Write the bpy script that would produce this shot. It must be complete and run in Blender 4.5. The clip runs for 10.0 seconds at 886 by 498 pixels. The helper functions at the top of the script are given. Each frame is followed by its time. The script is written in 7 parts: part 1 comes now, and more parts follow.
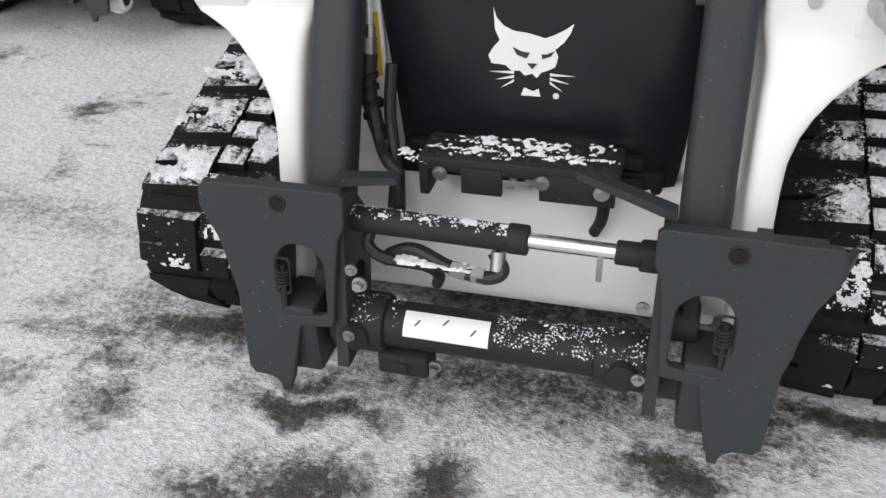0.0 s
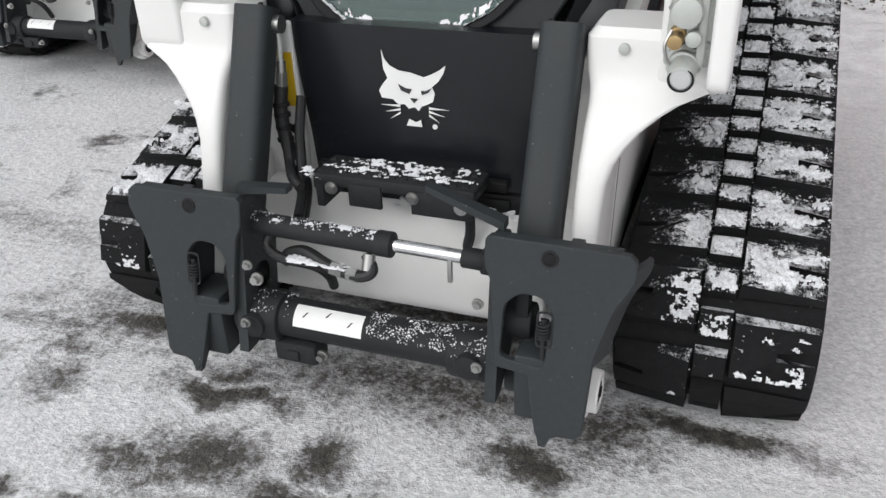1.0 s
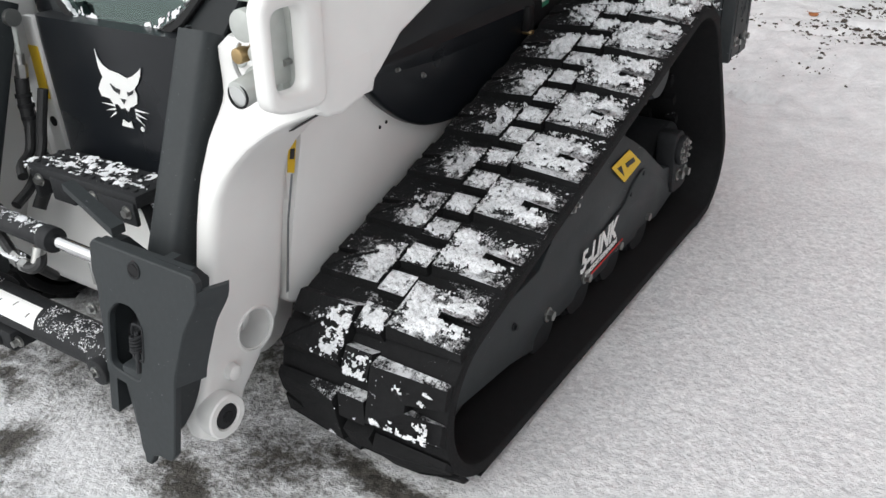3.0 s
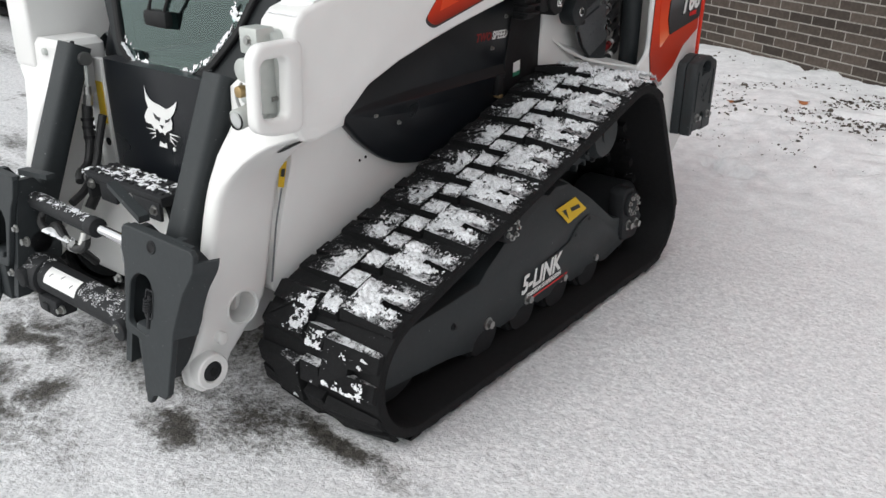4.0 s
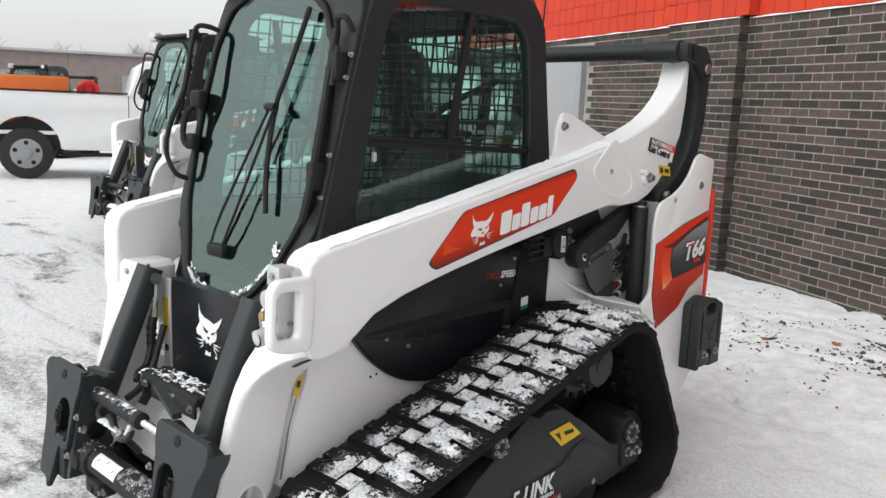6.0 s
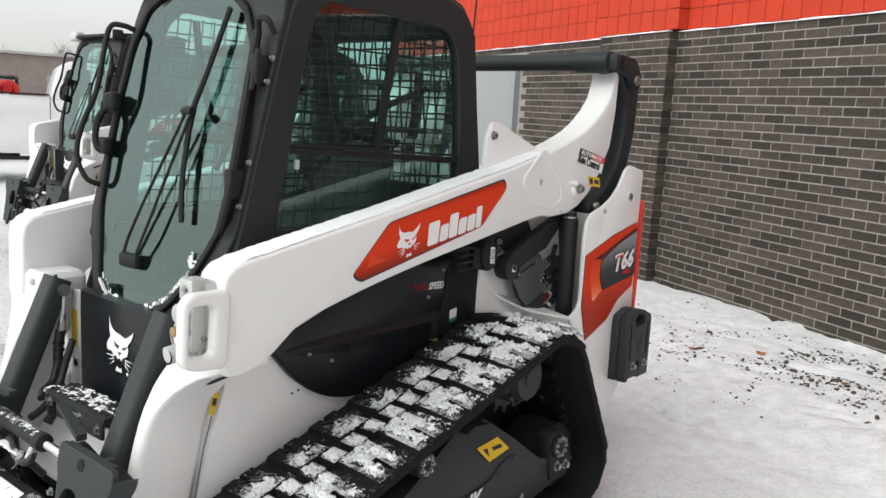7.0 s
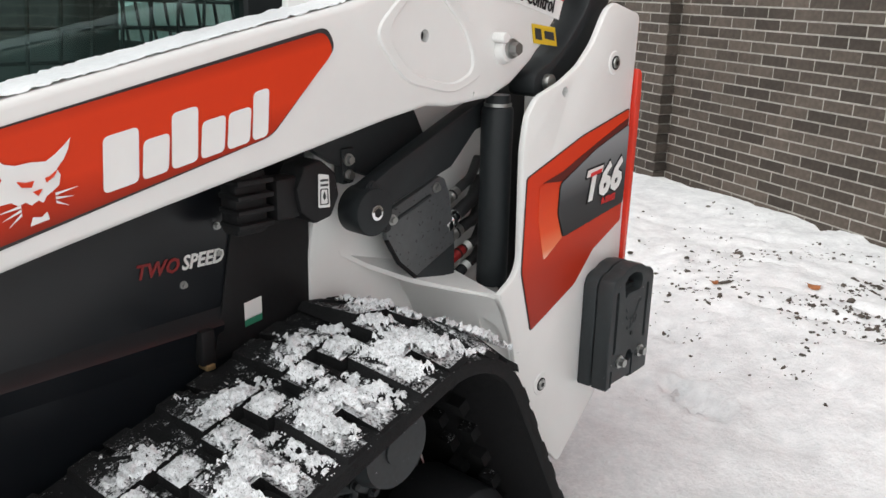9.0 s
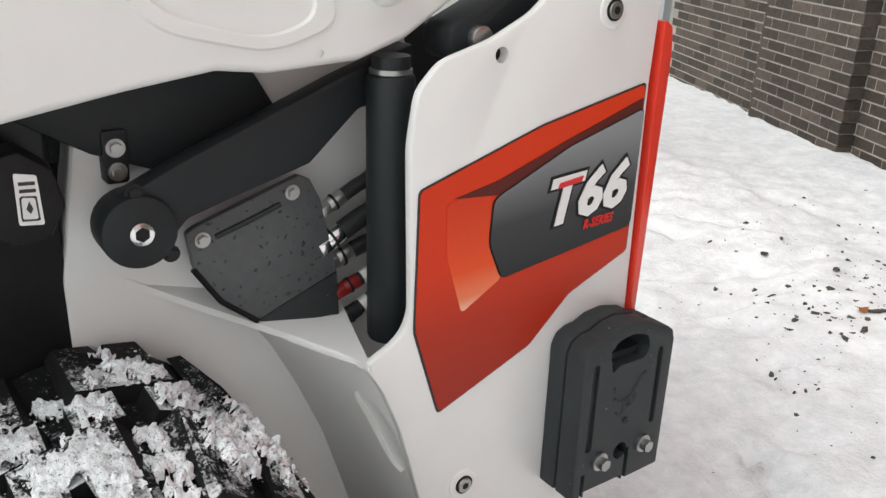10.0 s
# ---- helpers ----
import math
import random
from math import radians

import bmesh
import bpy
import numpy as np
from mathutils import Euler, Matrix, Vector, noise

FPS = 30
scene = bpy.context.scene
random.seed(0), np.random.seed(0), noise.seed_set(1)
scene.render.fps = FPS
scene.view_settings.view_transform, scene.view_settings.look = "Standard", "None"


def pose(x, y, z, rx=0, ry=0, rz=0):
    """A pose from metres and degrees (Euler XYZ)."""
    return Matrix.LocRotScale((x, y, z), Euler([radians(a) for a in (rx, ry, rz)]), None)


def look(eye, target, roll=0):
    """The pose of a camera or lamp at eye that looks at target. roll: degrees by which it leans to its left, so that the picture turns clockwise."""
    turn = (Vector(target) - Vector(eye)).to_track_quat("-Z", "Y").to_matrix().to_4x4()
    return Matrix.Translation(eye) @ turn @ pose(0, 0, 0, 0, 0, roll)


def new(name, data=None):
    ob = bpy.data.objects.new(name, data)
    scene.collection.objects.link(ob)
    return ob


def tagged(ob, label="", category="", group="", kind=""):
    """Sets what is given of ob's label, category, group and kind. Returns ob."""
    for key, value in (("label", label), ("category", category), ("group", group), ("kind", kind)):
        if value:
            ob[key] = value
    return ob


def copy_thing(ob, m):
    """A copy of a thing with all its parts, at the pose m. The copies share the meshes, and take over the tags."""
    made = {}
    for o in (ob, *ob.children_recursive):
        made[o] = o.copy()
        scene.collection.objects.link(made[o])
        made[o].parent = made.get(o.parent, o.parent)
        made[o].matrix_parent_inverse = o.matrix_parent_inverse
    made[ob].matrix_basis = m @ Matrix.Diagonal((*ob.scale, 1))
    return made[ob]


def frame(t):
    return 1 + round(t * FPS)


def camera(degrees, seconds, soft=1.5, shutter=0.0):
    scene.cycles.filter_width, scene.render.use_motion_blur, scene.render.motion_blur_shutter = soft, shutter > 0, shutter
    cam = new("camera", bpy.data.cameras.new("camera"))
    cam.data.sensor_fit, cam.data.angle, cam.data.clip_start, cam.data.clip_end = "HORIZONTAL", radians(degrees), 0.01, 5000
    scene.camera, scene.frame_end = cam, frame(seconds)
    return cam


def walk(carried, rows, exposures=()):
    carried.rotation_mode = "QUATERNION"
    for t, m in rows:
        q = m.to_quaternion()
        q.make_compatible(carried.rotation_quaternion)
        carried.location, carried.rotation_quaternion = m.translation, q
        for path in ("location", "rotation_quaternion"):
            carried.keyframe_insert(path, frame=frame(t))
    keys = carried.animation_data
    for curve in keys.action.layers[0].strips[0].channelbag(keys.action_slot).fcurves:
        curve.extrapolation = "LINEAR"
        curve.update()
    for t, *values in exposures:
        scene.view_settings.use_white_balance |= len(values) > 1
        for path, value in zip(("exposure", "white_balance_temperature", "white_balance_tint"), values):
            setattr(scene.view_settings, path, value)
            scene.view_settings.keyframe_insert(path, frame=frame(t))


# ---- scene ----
cam = camera(55.6, 10.0)
PATH = [
    (0, (0.272, -1.18, 1.316), (-0.216, 0.405, 0.199), -2.8),
    (0.5, (0.446, -1.359, 1.321), (-0.078, 0.25, 0.255), -3.0),
    (1, (0.707, -1.332, 1.344), (0.072, 0.286, 0.354), -2.4),
    (1.5, (0.902, -1.108, 1.337), (0.179, 0.526, 0.439), -2.5),
    (2, (1.098, -0.857, 1.339), (0.29, 0.755, 0.474), -2.2),
    (2.5, (1.399, -0.741, 1.288), (0.479, 0.761, 0.34), -2.8),
    (2.7, (1.484, -0.746, 1.276), (0.538, 0.729, 0.313), -2.8),
    (3.8, (1.999, -0.999, 1.335), (0.879, 0.445, 0.521), 0.7),
    (4, (2.09, -1.035, 1.349), (0.961, 0.412, 0.556), 0.6),
    (4.5, (2.22, -1.09, 1.318), (1.059, 0.345, 0.55), 0.6),
    (5, (2.419, -1.108, 1.397), (1.118, 0.267, 0.752), 2.1),
    (5.5, (2.487, -1.11, 1.465), (1.105, 0.264, 1.016), 2.3),
    (5.7, (2.497, -1.116, 1.476), (1.103, 0.267, 1.096), 2.1),
    (6.8, (2.512, -1.087, 1.511), (1.192, 0.392, 1.249), 2.7),
    (7, (2.475, -1.037, 1.492), (1.206, 0.48, 1.2), 3.1),
    (7.5, (2.216, -0.819, 1.443), (1.086, 0.786, 1.058), 3.1),
    (8, (2.005, -0.447, 1.419), (0.88, 1.143, 0.965), 2.6),
    (8.5, (1.831, -0.009, 1.38), (0.634, 1.512, 0.879), 1.3),
    (9, (1.754, 0.493, 1.354), (0.509, 1.953, 0.789), 1.3),
    (9.5, (1.683, 0.927, 1.349), (0.321, 2.246, 0.712), 1.4),
    (10, (1.65, 1.366, 1.329), (0.126, 2.447, 0.615), 2.0),
]
walk(cam, [(t, look(eye, target, roll)) for t, eye, target, roll in PATH],
     [(0, -0.06, 6500, 11), (1, -0.08, 6500, 10), (2, 0.12, 6500, 7), (2.5, 0.22, 6500, 8), (4.5, 0.09, 6500, 8), (5.5, 0.22, 6500, 8), (7, 0.28, 6600, 7), (8.5, 0.49, 6600, 7), (10, 0.54, 6600, 6)])

# ---- sky and light ----
world = bpy.data.worlds.new("overcast_sky")
scene.world = world
world.use_nodes = True
wt = world.node_tree
wt.nodes.clear()
sky = wt.nodes.new("ShaderNodeTexSky")
sky.sky_type = 'NISHITA'
sky.sun_disc = False
sky.sun_elevation, sky.sun_rotation = radians(38), radians(205)
sky.air_density, sky.dust_density = 1.0, 1.5
pale = wt.nodes.new("ShaderNodeHueSaturation")
pale.inputs["Saturation"].default_value = 0.10
wbg = wt.nodes.new("ShaderNodeBackground")
wbg.inputs["Strength"].default_value = 0.21
wout = wt.nodes.new("ShaderNodeOutputWorld")
wco, wsep, wup, wmul = (wt.nodes.new(k) for k in ("ShaderNodeTexCoord", "ShaderNodeSeparateXYZ", "ShaderNodeMapRange", "ShaderNodeVectorMath"))
wup.inputs["From Min"].default_value, wup.inputs["From Max"].default_value = 0.0, 0.7
wup.inputs["To Min"].default_value, wup.inputs["To Max"].default_value = 0.66, 1.24
wmul.operation = 'SCALE'
wt.links.new(wco.outputs["Generated"], wsep.inputs[0])
wt.links.new(wsep.outputs["Z"], wup.inputs["Value"])
wt.links.new(sky.outputs[0], pale.inputs["Color"])
wt.links.new(pale.outputs[0], wmul.inputs[0])
wt.links.new(wup.outputs[0], wmul.inputs["Scale"])
wt.links.new(wmul.outputs[0], wbg.inputs["Color"])
wt.links.new(wbg.outputs[0], wout.inputs["Surface"])
sun = new("sun", bpy.data.lights.new("sun", 'SUN'))
sun.data.energy, sun.data.angle, sun.data.color = 0.40, radians(40), (1.0, 0.99, 0.97)
sun.matrix_world = look((1.5, -5, 8), (0, 1, 0))

# ---- materials ----


def nodes_of(name):
    m = bpy.data.materials.new(name)
    m.use_nodes = True
    return m, m.node_tree, m.node_tree.nodes["Principled BSDF"]


def surface(name, colour, rough=0.5, metal=0.0, grain=0.12, scale=40.0, bump=0.05, spots=None, spot_at=0.66, coat=0.0, vary=0.0, islands=False, spec=0.5):
    """A painted, cast or moulded surface: fine grain, broad staining and, where asked, small spots of another colour."""
    m, t, b = nodes_of(name)
    n, l = t.nodes, t.links
    co = n.new("ShaderNodeTexCoord")
    fine = n.new("ShaderNodeTexNoise")
    fine.inputs["Scale"].default_value, fine.inputs["Detail"].default_value = scale, 6
    broad = n.new("ShaderNodeTexNoise")
    broad.inputs["Scale"].default_value, broad.inputs["Detail"].default_value = scale / 12, 4
    l.new(co.outputs["Object"], fine.inputs["Vector"])
    l.new(co.outputs["Object"], broad.inputs["Vector"])
    mixn = n.new("ShaderNodeMath")
    mixn.operation = 'ADD'
    l.new(fine.outputs["Fac"], mixn.inputs[0])
    l.new(broad.outputs["Fac"], mixn.inputs[1])
    ramp = n.new("ShaderNodeMapRange")
    ramp.inputs["From Min"].default_value, ramp.inputs["From Max"].default_value = 0.6, 1.4
    ramp.inputs["To Min"].default_value, ramp.inputs["To Max"].default_value = 1 - grain, 1 + grain
    l.new(mixn.outputs[0], ramp.inputs["Value"])
    mul = n.new("ShaderNodeVectorMath")
    mul.operation = 'SCALE'
    mul.inputs[0].default_value = colour
    l.new(ramp.outputs[0], mul.inputs["Scale"])
    out = mul.outputs[0]
    if vary:
        info = n.new("ShaderNodeNewGeometry" if islands else "ShaderNodeObjectInfo")
        vr = n.new("ShaderNodeMapRange")
        vr.inputs["To Min"].default_value, vr.inputs["To Max"].default_value = 1 - vary, 1 + vary
        l.new(info.outputs["Random Per Island" if islands else "Random"], vr.inputs["Value"])
        mul2 = n.new("ShaderNodeVectorMath")
        mul2.operation = 'SCALE'
        l.new(out, mul2.inputs[0])
        l.new(vr.outputs[0], mul2.inputs["Scale"])
        out = mul2.outputs[0]
    if spots:
        sp = n.new("ShaderNodeTexNoise")
        sp.inputs["Scale"].default_value, sp.inputs["Detail"].default_value = scale * 2.2, 3
        l.new(co.outputs["Object"], sp.inputs["Vector"])
        st = n.new("ShaderNodeMapRange")
        st.inputs["From Min"].default_value, st.inputs["From Max"].default_value = spot_at, spot_at + 0.04
        l.new(sp.outputs["Fac"], st.inputs["Value"])
        mx = n.new("ShaderNodeMix")
        mx.data_type = 'RGBA'
        l.new(st.outputs[0], mx.inputs["Factor"])
        l.new(out, mx.inputs["A"])
        mx.inputs["B"].default_value = (*spots, 1)
        out = mx.outputs["Result"]
    l.new(out, b.inputs["Base Color"])
    rr = n.new("ShaderNodeMapRange")
    rr.inputs["From Min"].default_value, rr.inputs["From Max"].default_value = 0.3, 0.7
    rr.inputs["To Min"].default_value, rr.inputs["To Max"].default_value = max(0.02, rough - min(0.08, rough * 0.12)), min(1, rough + min(0.08, rough * 0.12))
    l.new(broad.outputs["Fac"], rr.inputs["Value"])
    l.new(rr.outputs[0], b.inputs["Roughness"])
    b.inputs["Metallic"].default_value = metal
    b.inputs["Specular IOR Level"].default_value = spec
    b.inputs["Coat Weight"].default_value = coat
    if bump:
        bp = n.new("ShaderNodeBump")
        bp.inputs["Strength"].default_value, bp.inputs["Distance"].default_value = bump, 0.004
        l.new(fine.outputs["Fac"], bp.inputs["Height"])
        l.new(bp.outputs[0], b.inputs["Normal"])
    return m


def dusted_rubber(name, amount):
    """Track rubber: moulded grain, snow grains caught on what faces up, bare near the inner edge."""
    m, t, b = nodes_of(name)
    n, l = t.nodes, t.links
    co, geo = n.new("ShaderNodeTexCoord"), n.new("ShaderNodeNewGeometry")

    def nz(scale, detail, vec, rough=0.6):
        q = n.new("ShaderNodeTexNoise")
        q.inputs["Scale"].default_value, q.inputs["Detail"].default_value, q.inputs["Roughness"].default_value = scale, detail, rough
        l.new(vec, q.inputs["Vector"])
        return q.outputs["Fac"]

    def rng(v, a, c, lo, hi):
        q = n.new("ShaderNodeMapRange")
        for k, x in zip(("From Min", "From Max", "To Min", "To Max"), (a, c, lo, hi)):
            q.inputs[k].default_value = x
        l.new(v, q.inputs["Value"])
        return q.outputs[0]

    def op(kind, p, q):
        o = n.new("ShaderNodeMath")
        o.operation = kind
        for i, v in enumerate((p, q)):
            if isinstance(v, (int, float)):
                o.inputs[i].default_value = v
            else:
                l.new(v, o.inputs[i])
        return o.outputs[0]
    nrm, loc = n.new("ShaderNodeSeparateXYZ"), n.new("ShaderNodeSeparateXYZ")
    l.new(geo.outputs["Normal"], nrm.inputs[0])
    l.new(co.outputs["Object"], loc.inputs[0])
    pos = geo.outputs["Position"]
    high = n.new("ShaderNodeSeparateXYZ")
    l.new(pos, high.inputs[0])
    up = op('MULTIPLY', rng(nrm.outputs["Z"], 0.35, 0.92, 0.0, 1.0), rng(high.outputs["Z"], 0.12, 0.24, 0.0, 1.0))
    across = op('ABSOLUTE', loc.outputs["X"], 0)
    lying = op('MULTIPLY', up, op('MULTIPLY', rng(across, 0.54, 0.66, 0.0, 1.0), rng(across, 0.93, 0.89, 0.35, 1.0)))
    density = op('ADD', op('MULTIPLY', lying, amount), op('ADD', op('MULTIPLY', op('SUBTRACT', nz(16, 3, pos), 0.5), 0.55), op('MULTIPLY', op('SUBTRACT', up, 1.0), 0.24)))
    grains = op('ADD', op('MULTIPLY', nz(240, 4, pos, 0.7), 0.6), op('MULTIPLY', nz(75, 3, pos), 0.4))
    snow = rng(op('ADD', grains, density), 0.60, 0.73, 0.0, 1.0)
    mx = n.new("ShaderNodeMix")
    mx.data_type = 'RGBA'
    l.new(snow, mx.inputs["Factor"])
    tone = n.new("ShaderNodeMix")
    tone.data_type = 'RGBA'
    l.new(nz(60, 4, pos), tone.inputs["Factor"])
    tone.inputs["A"].default_value, tone.inputs["B"].default_value = (0.007, 0.007, 0.0075, 1), (0.016, 0.016, 0.017, 1)
    l.new(tone.outputs["Result"], mx.inputs["A"])
    mx.inputs["B"].default_value = (0.72, 0.73, 0.75, 1)
    l.new(mx.outputs["Result"], b.inputs["Base Color"])
    b.inputs["Roughness"].default_value = 0.8
    b.inputs["Specular IOR Level"].default_value = 0.16
    bp = n.new("ShaderNodeBump")
    bp.inputs["Strength"].default_value, bp.inputs["Distance"].default_value = 0.6, 0.006
    l.new(op('ADD', grains, snow), bp.inputs["Height"])
    l.new(bp.outputs[0], b.inputs["Normal"])
    return m


RUBBER = dusted_rubber("track_rubber", 0.015)
LUG = dusted_rubber("track_lug_rubber", 0.175)
WHITE = surface("white_machine_paint", (0.775, 0.772, 0.76), 0.38, grain=0.025, scale=14, bump=0.02, coat=0.25)
GREY = surface("charcoal_paint", (0.027, 0.0315, 0.034), 0.55, grain=0.14, scale=90, bump=0.10, spec=0.35, spots=(0.45, 0.46, 0.47), spot_at=0.735)
CHAR = surface("charcoal_cab_paint", (0.0175, 0.0205, 0.0225), 0.5, grain=0.12, scale=60, bump=0.05, spec=0.28)
GLOSS = surface("glossy_black_panel", (0.0075, 0.009, 0.0115), 0.30, grain=0.04, scale=25, bump=0.0, spec=0.40)
BLACK = surface("black_plastic", (0.009, 0.009, 0.010), 0.6, grain=0.2, scale=80, bump=0.12, spec=0.3)
CAST = surface("cast_iron", (0.018, 0.019, 0.021), 0.65, grain=0.2, scale=70, bump=0.25, spec=0.3, spots=(0.4, 0.4, 0.41), spot_at=0.745)
STEEL = surface("bare_steel", (0.40, 0.40, 0.39), 0.36, 1.0, grain=0.12, scale=80, bump=0.03)
CHROME = surface("chromed_rod", (0.75, 0.75, 0.76), 0.12, 1.0, grain=0.04, scale=50, bump=0.01)
BRASS = surface("dull_brass", (0.42, 0.30, 0.15), 0.45, 0.8, grain=0.15, scale=80)
ALU = surface("dull_aluminium", (0.50, 0.52, 0.50), 0.45, 0.35, grain=0.08, scale=60)
ORANGE = surface("orange_decal", (0.63, 0.042, 0.009), 0.42, grain=0.05, scale=10, bump=0.0, coat=0.0, spec=0.3)
DEEP = surface("deep_red_decal", (0.10, 0.014, 0.010), 0.42, grain=0.06, scale=10, bump=0.0, coat=0.0, spec=0.3)
BRIGHT_OR = surface("bright_orange_decal", (0.68, 0.062, 0.014), 0.42, grain=0.06, scale=10, bump=0.0, spec=0.3)
INK = surface("dark_decal", (0.035, 0.036, 0.038), 0.42, grain=0.2, scale=8, bump=0.0, coat=0.0, spec=0.3)
MIDGREY = surface("grey_decal", (0.20, 0.21, 0.22), 0.42, grain=0.2, scale=8, bump=0.0, coat=0.0, spec=0.3)
DARKRED = surface("dark_red_lettering", (0.22, 0.012, 0.012), 0.4, grain=0.05, scale=10, bump=0.0)
RED = surface("red_decal", (0.62, 0.02, 0.02), 0.4, grain=0.05, scale=10, bump=0.0)
LABEL = surface("white_label", (0.80, 0.80, 0.79), 0.45, grain=0.03, scale=20, bump=0.0)
YELLOW = surface("yellow_label", (0.72, 0.47, 0.02), 0.45, grain=0.06, scale=20, bump=0.0)
GREEN = surface("green_label", (0.03, 0.20, 0.12), 0.45, grain=0.06, scale=20, bump=0.0)
LAMPRED = surface("red_lamp_lens", (0.70, 0.04, 0.02), 0.2, grain=0.05, scale=30, bump=0.0, coat=0.5)
LAMPW = surface("white_lamp_housing", (0.55, 0.56, 0.56), 0.3, grain=0.05, scale=30, bump=0.02)
SEAT = surface("black_seat_cloth", (0.02, 0.02, 0.022), 0.85, grain=0.25, scale=120, bump=0.3)
HOSE = surface("black_hose", (0.014, 0.014, 0.015), 0.55, grain=0.25, scale=150, bump=0.35)
BRICK = surface("dark_brown_brick", (0.067, 0.054, 0.045), 0.85, grain=0.42, scale=35, bump=0.6, vary=0.42, spec=0.25)
BRICKS = surface("dark_brown_brickwork", (0.067, 0.054, 0.045), 0.85, grain=0.42, scale=35, bump=0.6, vary=0.42, islands=True, spec=0.25)
MORTAR = surface("grey_mortar", (0.31, 0.295, 0.27), 0.92, grain=0.40, scale=45, bump=0.4)
BLOCKS = surface("orange_painted_block", (0.52, 0.046, 0.018), 0.7, grain=0.06, scale=22, bump=0.35, vary=0.06, islands=True, spec=0.25)
BLOCKJ = surface("orange_painted_joints", (0.34, 0.030, 0.014), 0.8, grain=0.06, scale=22, bump=0.2)
DOORM = surface("grey_door_paint", (0.28, 0.29, 0.30), 0.5, grain=0.06, scale=15)
FACADE = surface("grey_facade", (0.33, 0.34, 0.34), 0.8, grain=0.08, scale=2)
TRUCKW = surface("white_truck_paint", (0.76, 0.77, 0.78), 0.25, grain=0.03, scale=6, bump=0.0, coat=0.5)
TYRE = surface("tyre_rubber", (0.02, 0.02, 0.021), 0.8, grain=0.3, scale=50, bump=0.3)
FAR_HILL = surface("winter_woods", (0.42, 0.41, 0.41), 0.95, grain=0.35, scale=0.25, bump=0.3)
FAR_TREE = surface("bare_twigs", (0.46, 0.44, 0.43), 0.95, grain=0.25, scale=2, bump=0.0)
FARWALL = surface("far_brown_wall", (0.24, 0.195, 0.18), 0.9, grain=0.2, scale=1.5, bump=0.1)
WETPLATE = surface("wet_charcoal_plate", (0.078, 0.084, 0.088), 0.40, grain=0.18, scale=48, bump=0.10, spots=(0.016, 0.016, 0.018), spot_at=0.635)
CLOD = surface("earth_clods", (0.075, 0.062, 0.052), 0.95, grain=0.4, scale=60, bump=0.5, vary=0.3)
LEAF = surface("dry_leaf", (0.30, 0.11, 0.04), 0.8, grain=0.3, scale=60, bump=0.2)
SNOW = surface("clumped_snow", (0.84, 0.85, 0.87), 0.75, grain=0.06, scale=90, bump=0.6)
CRUST = surface("grainy_snow_crust", (0.74, 0.75, 0.77), 0.85, grain=0.34, scale=170, bump=1.0, spots=(0.22, 0.22, 0.23), spot_at=0.61)
GRAINS = surface("loose_snow_grains", (0.80, 0.81, 0.83), 0.8, grain=0.08, scale=90, bump=0.5, vary=0.12, islands=True)


def glass_material(name, tint, clear):
    m, t, b = nodes_of(name)
    n, l = t.nodes, t.links
    see = n.new("ShaderNodeBsdfTransparent")
    see.inputs["Color"].default_value = (*tint, 1)
    gl = n.new("ShaderNodeBsdfGlossy")
    gl.inputs["Roughness"].default_value = 0.03
    gl.inputs["Color"].default_value = (0.72, 0.90, 0.87, 1)
    lw = n.new("ShaderNodeLayerWeight")
    lw.inputs["Blend"].default_value = 0.5
    pw = n.new("ShaderNodeMath")
    pw.operation = 'POWER'
    l.new(lw.outputs["Facing"], pw.inputs[0])
    pw.inputs[1].default_value = 3.5
    fr = n.new("ShaderNodeMapRange")
    fr.inputs["To Min"].default_value, fr.inputs["To Max"].default_value = clear, 0.9
    l.new(pw.outputs[0], fr.inputs["Value"])
    mx = n.new("ShaderNodeMixShader")
    l.new(fr.outputs[0], mx.inputs[0])
    l.new(see.outputs[0], mx.inputs[1])
    l.new(gl.outputs[0], mx.inputs[2])
    l.new(mx.outputs[0], n["Material Output"].inputs["Surface"])
    return m


def printed(name, stops, way):
    """Printed film whose ink shades from one tone to the next along way (in metres, by the machine's own axes)."""
    m, t, b = nodes_of(name)
    n, l = t.nodes, t.links
    co, dot, ramp = n.new("ShaderNodeTexCoord"), n.new("ShaderNodeVectorMath"), n.new("ShaderNodeValToRGB")
    dot.operation = 'DOT_PRODUCT'
    dot.inputs[1].default_value = way
    l.new(co.outputs["Object"], dot.inputs[0])
    lo, hi = stops[0][0], stops[-1][0]
    mr = n.new("ShaderNodeMapRange")
    mr.inputs["From Min"].default_value, mr.inputs["From Max"].default_value = lo, hi
    l.new(dot.outputs["Value"], mr.inputs["Value"])
    l.new(mr.outputs[0], ramp.inputs["Fac"])
    els = ramp.color_ramp.elements
    while len(els) < len(stops):
        els.new(0.5)
    for e, (p, c) in zip(els, stops):
        e.position, e.color = (p - lo) / (hi - lo), (*c, 1)
    l.new(ramp.outputs["Color"], b.inputs["Base Color"])
    b.inputs["Roughness"].default_value = 0.42
    b.inputs["Specular IOR Level"].default_value = 0.25
    return m


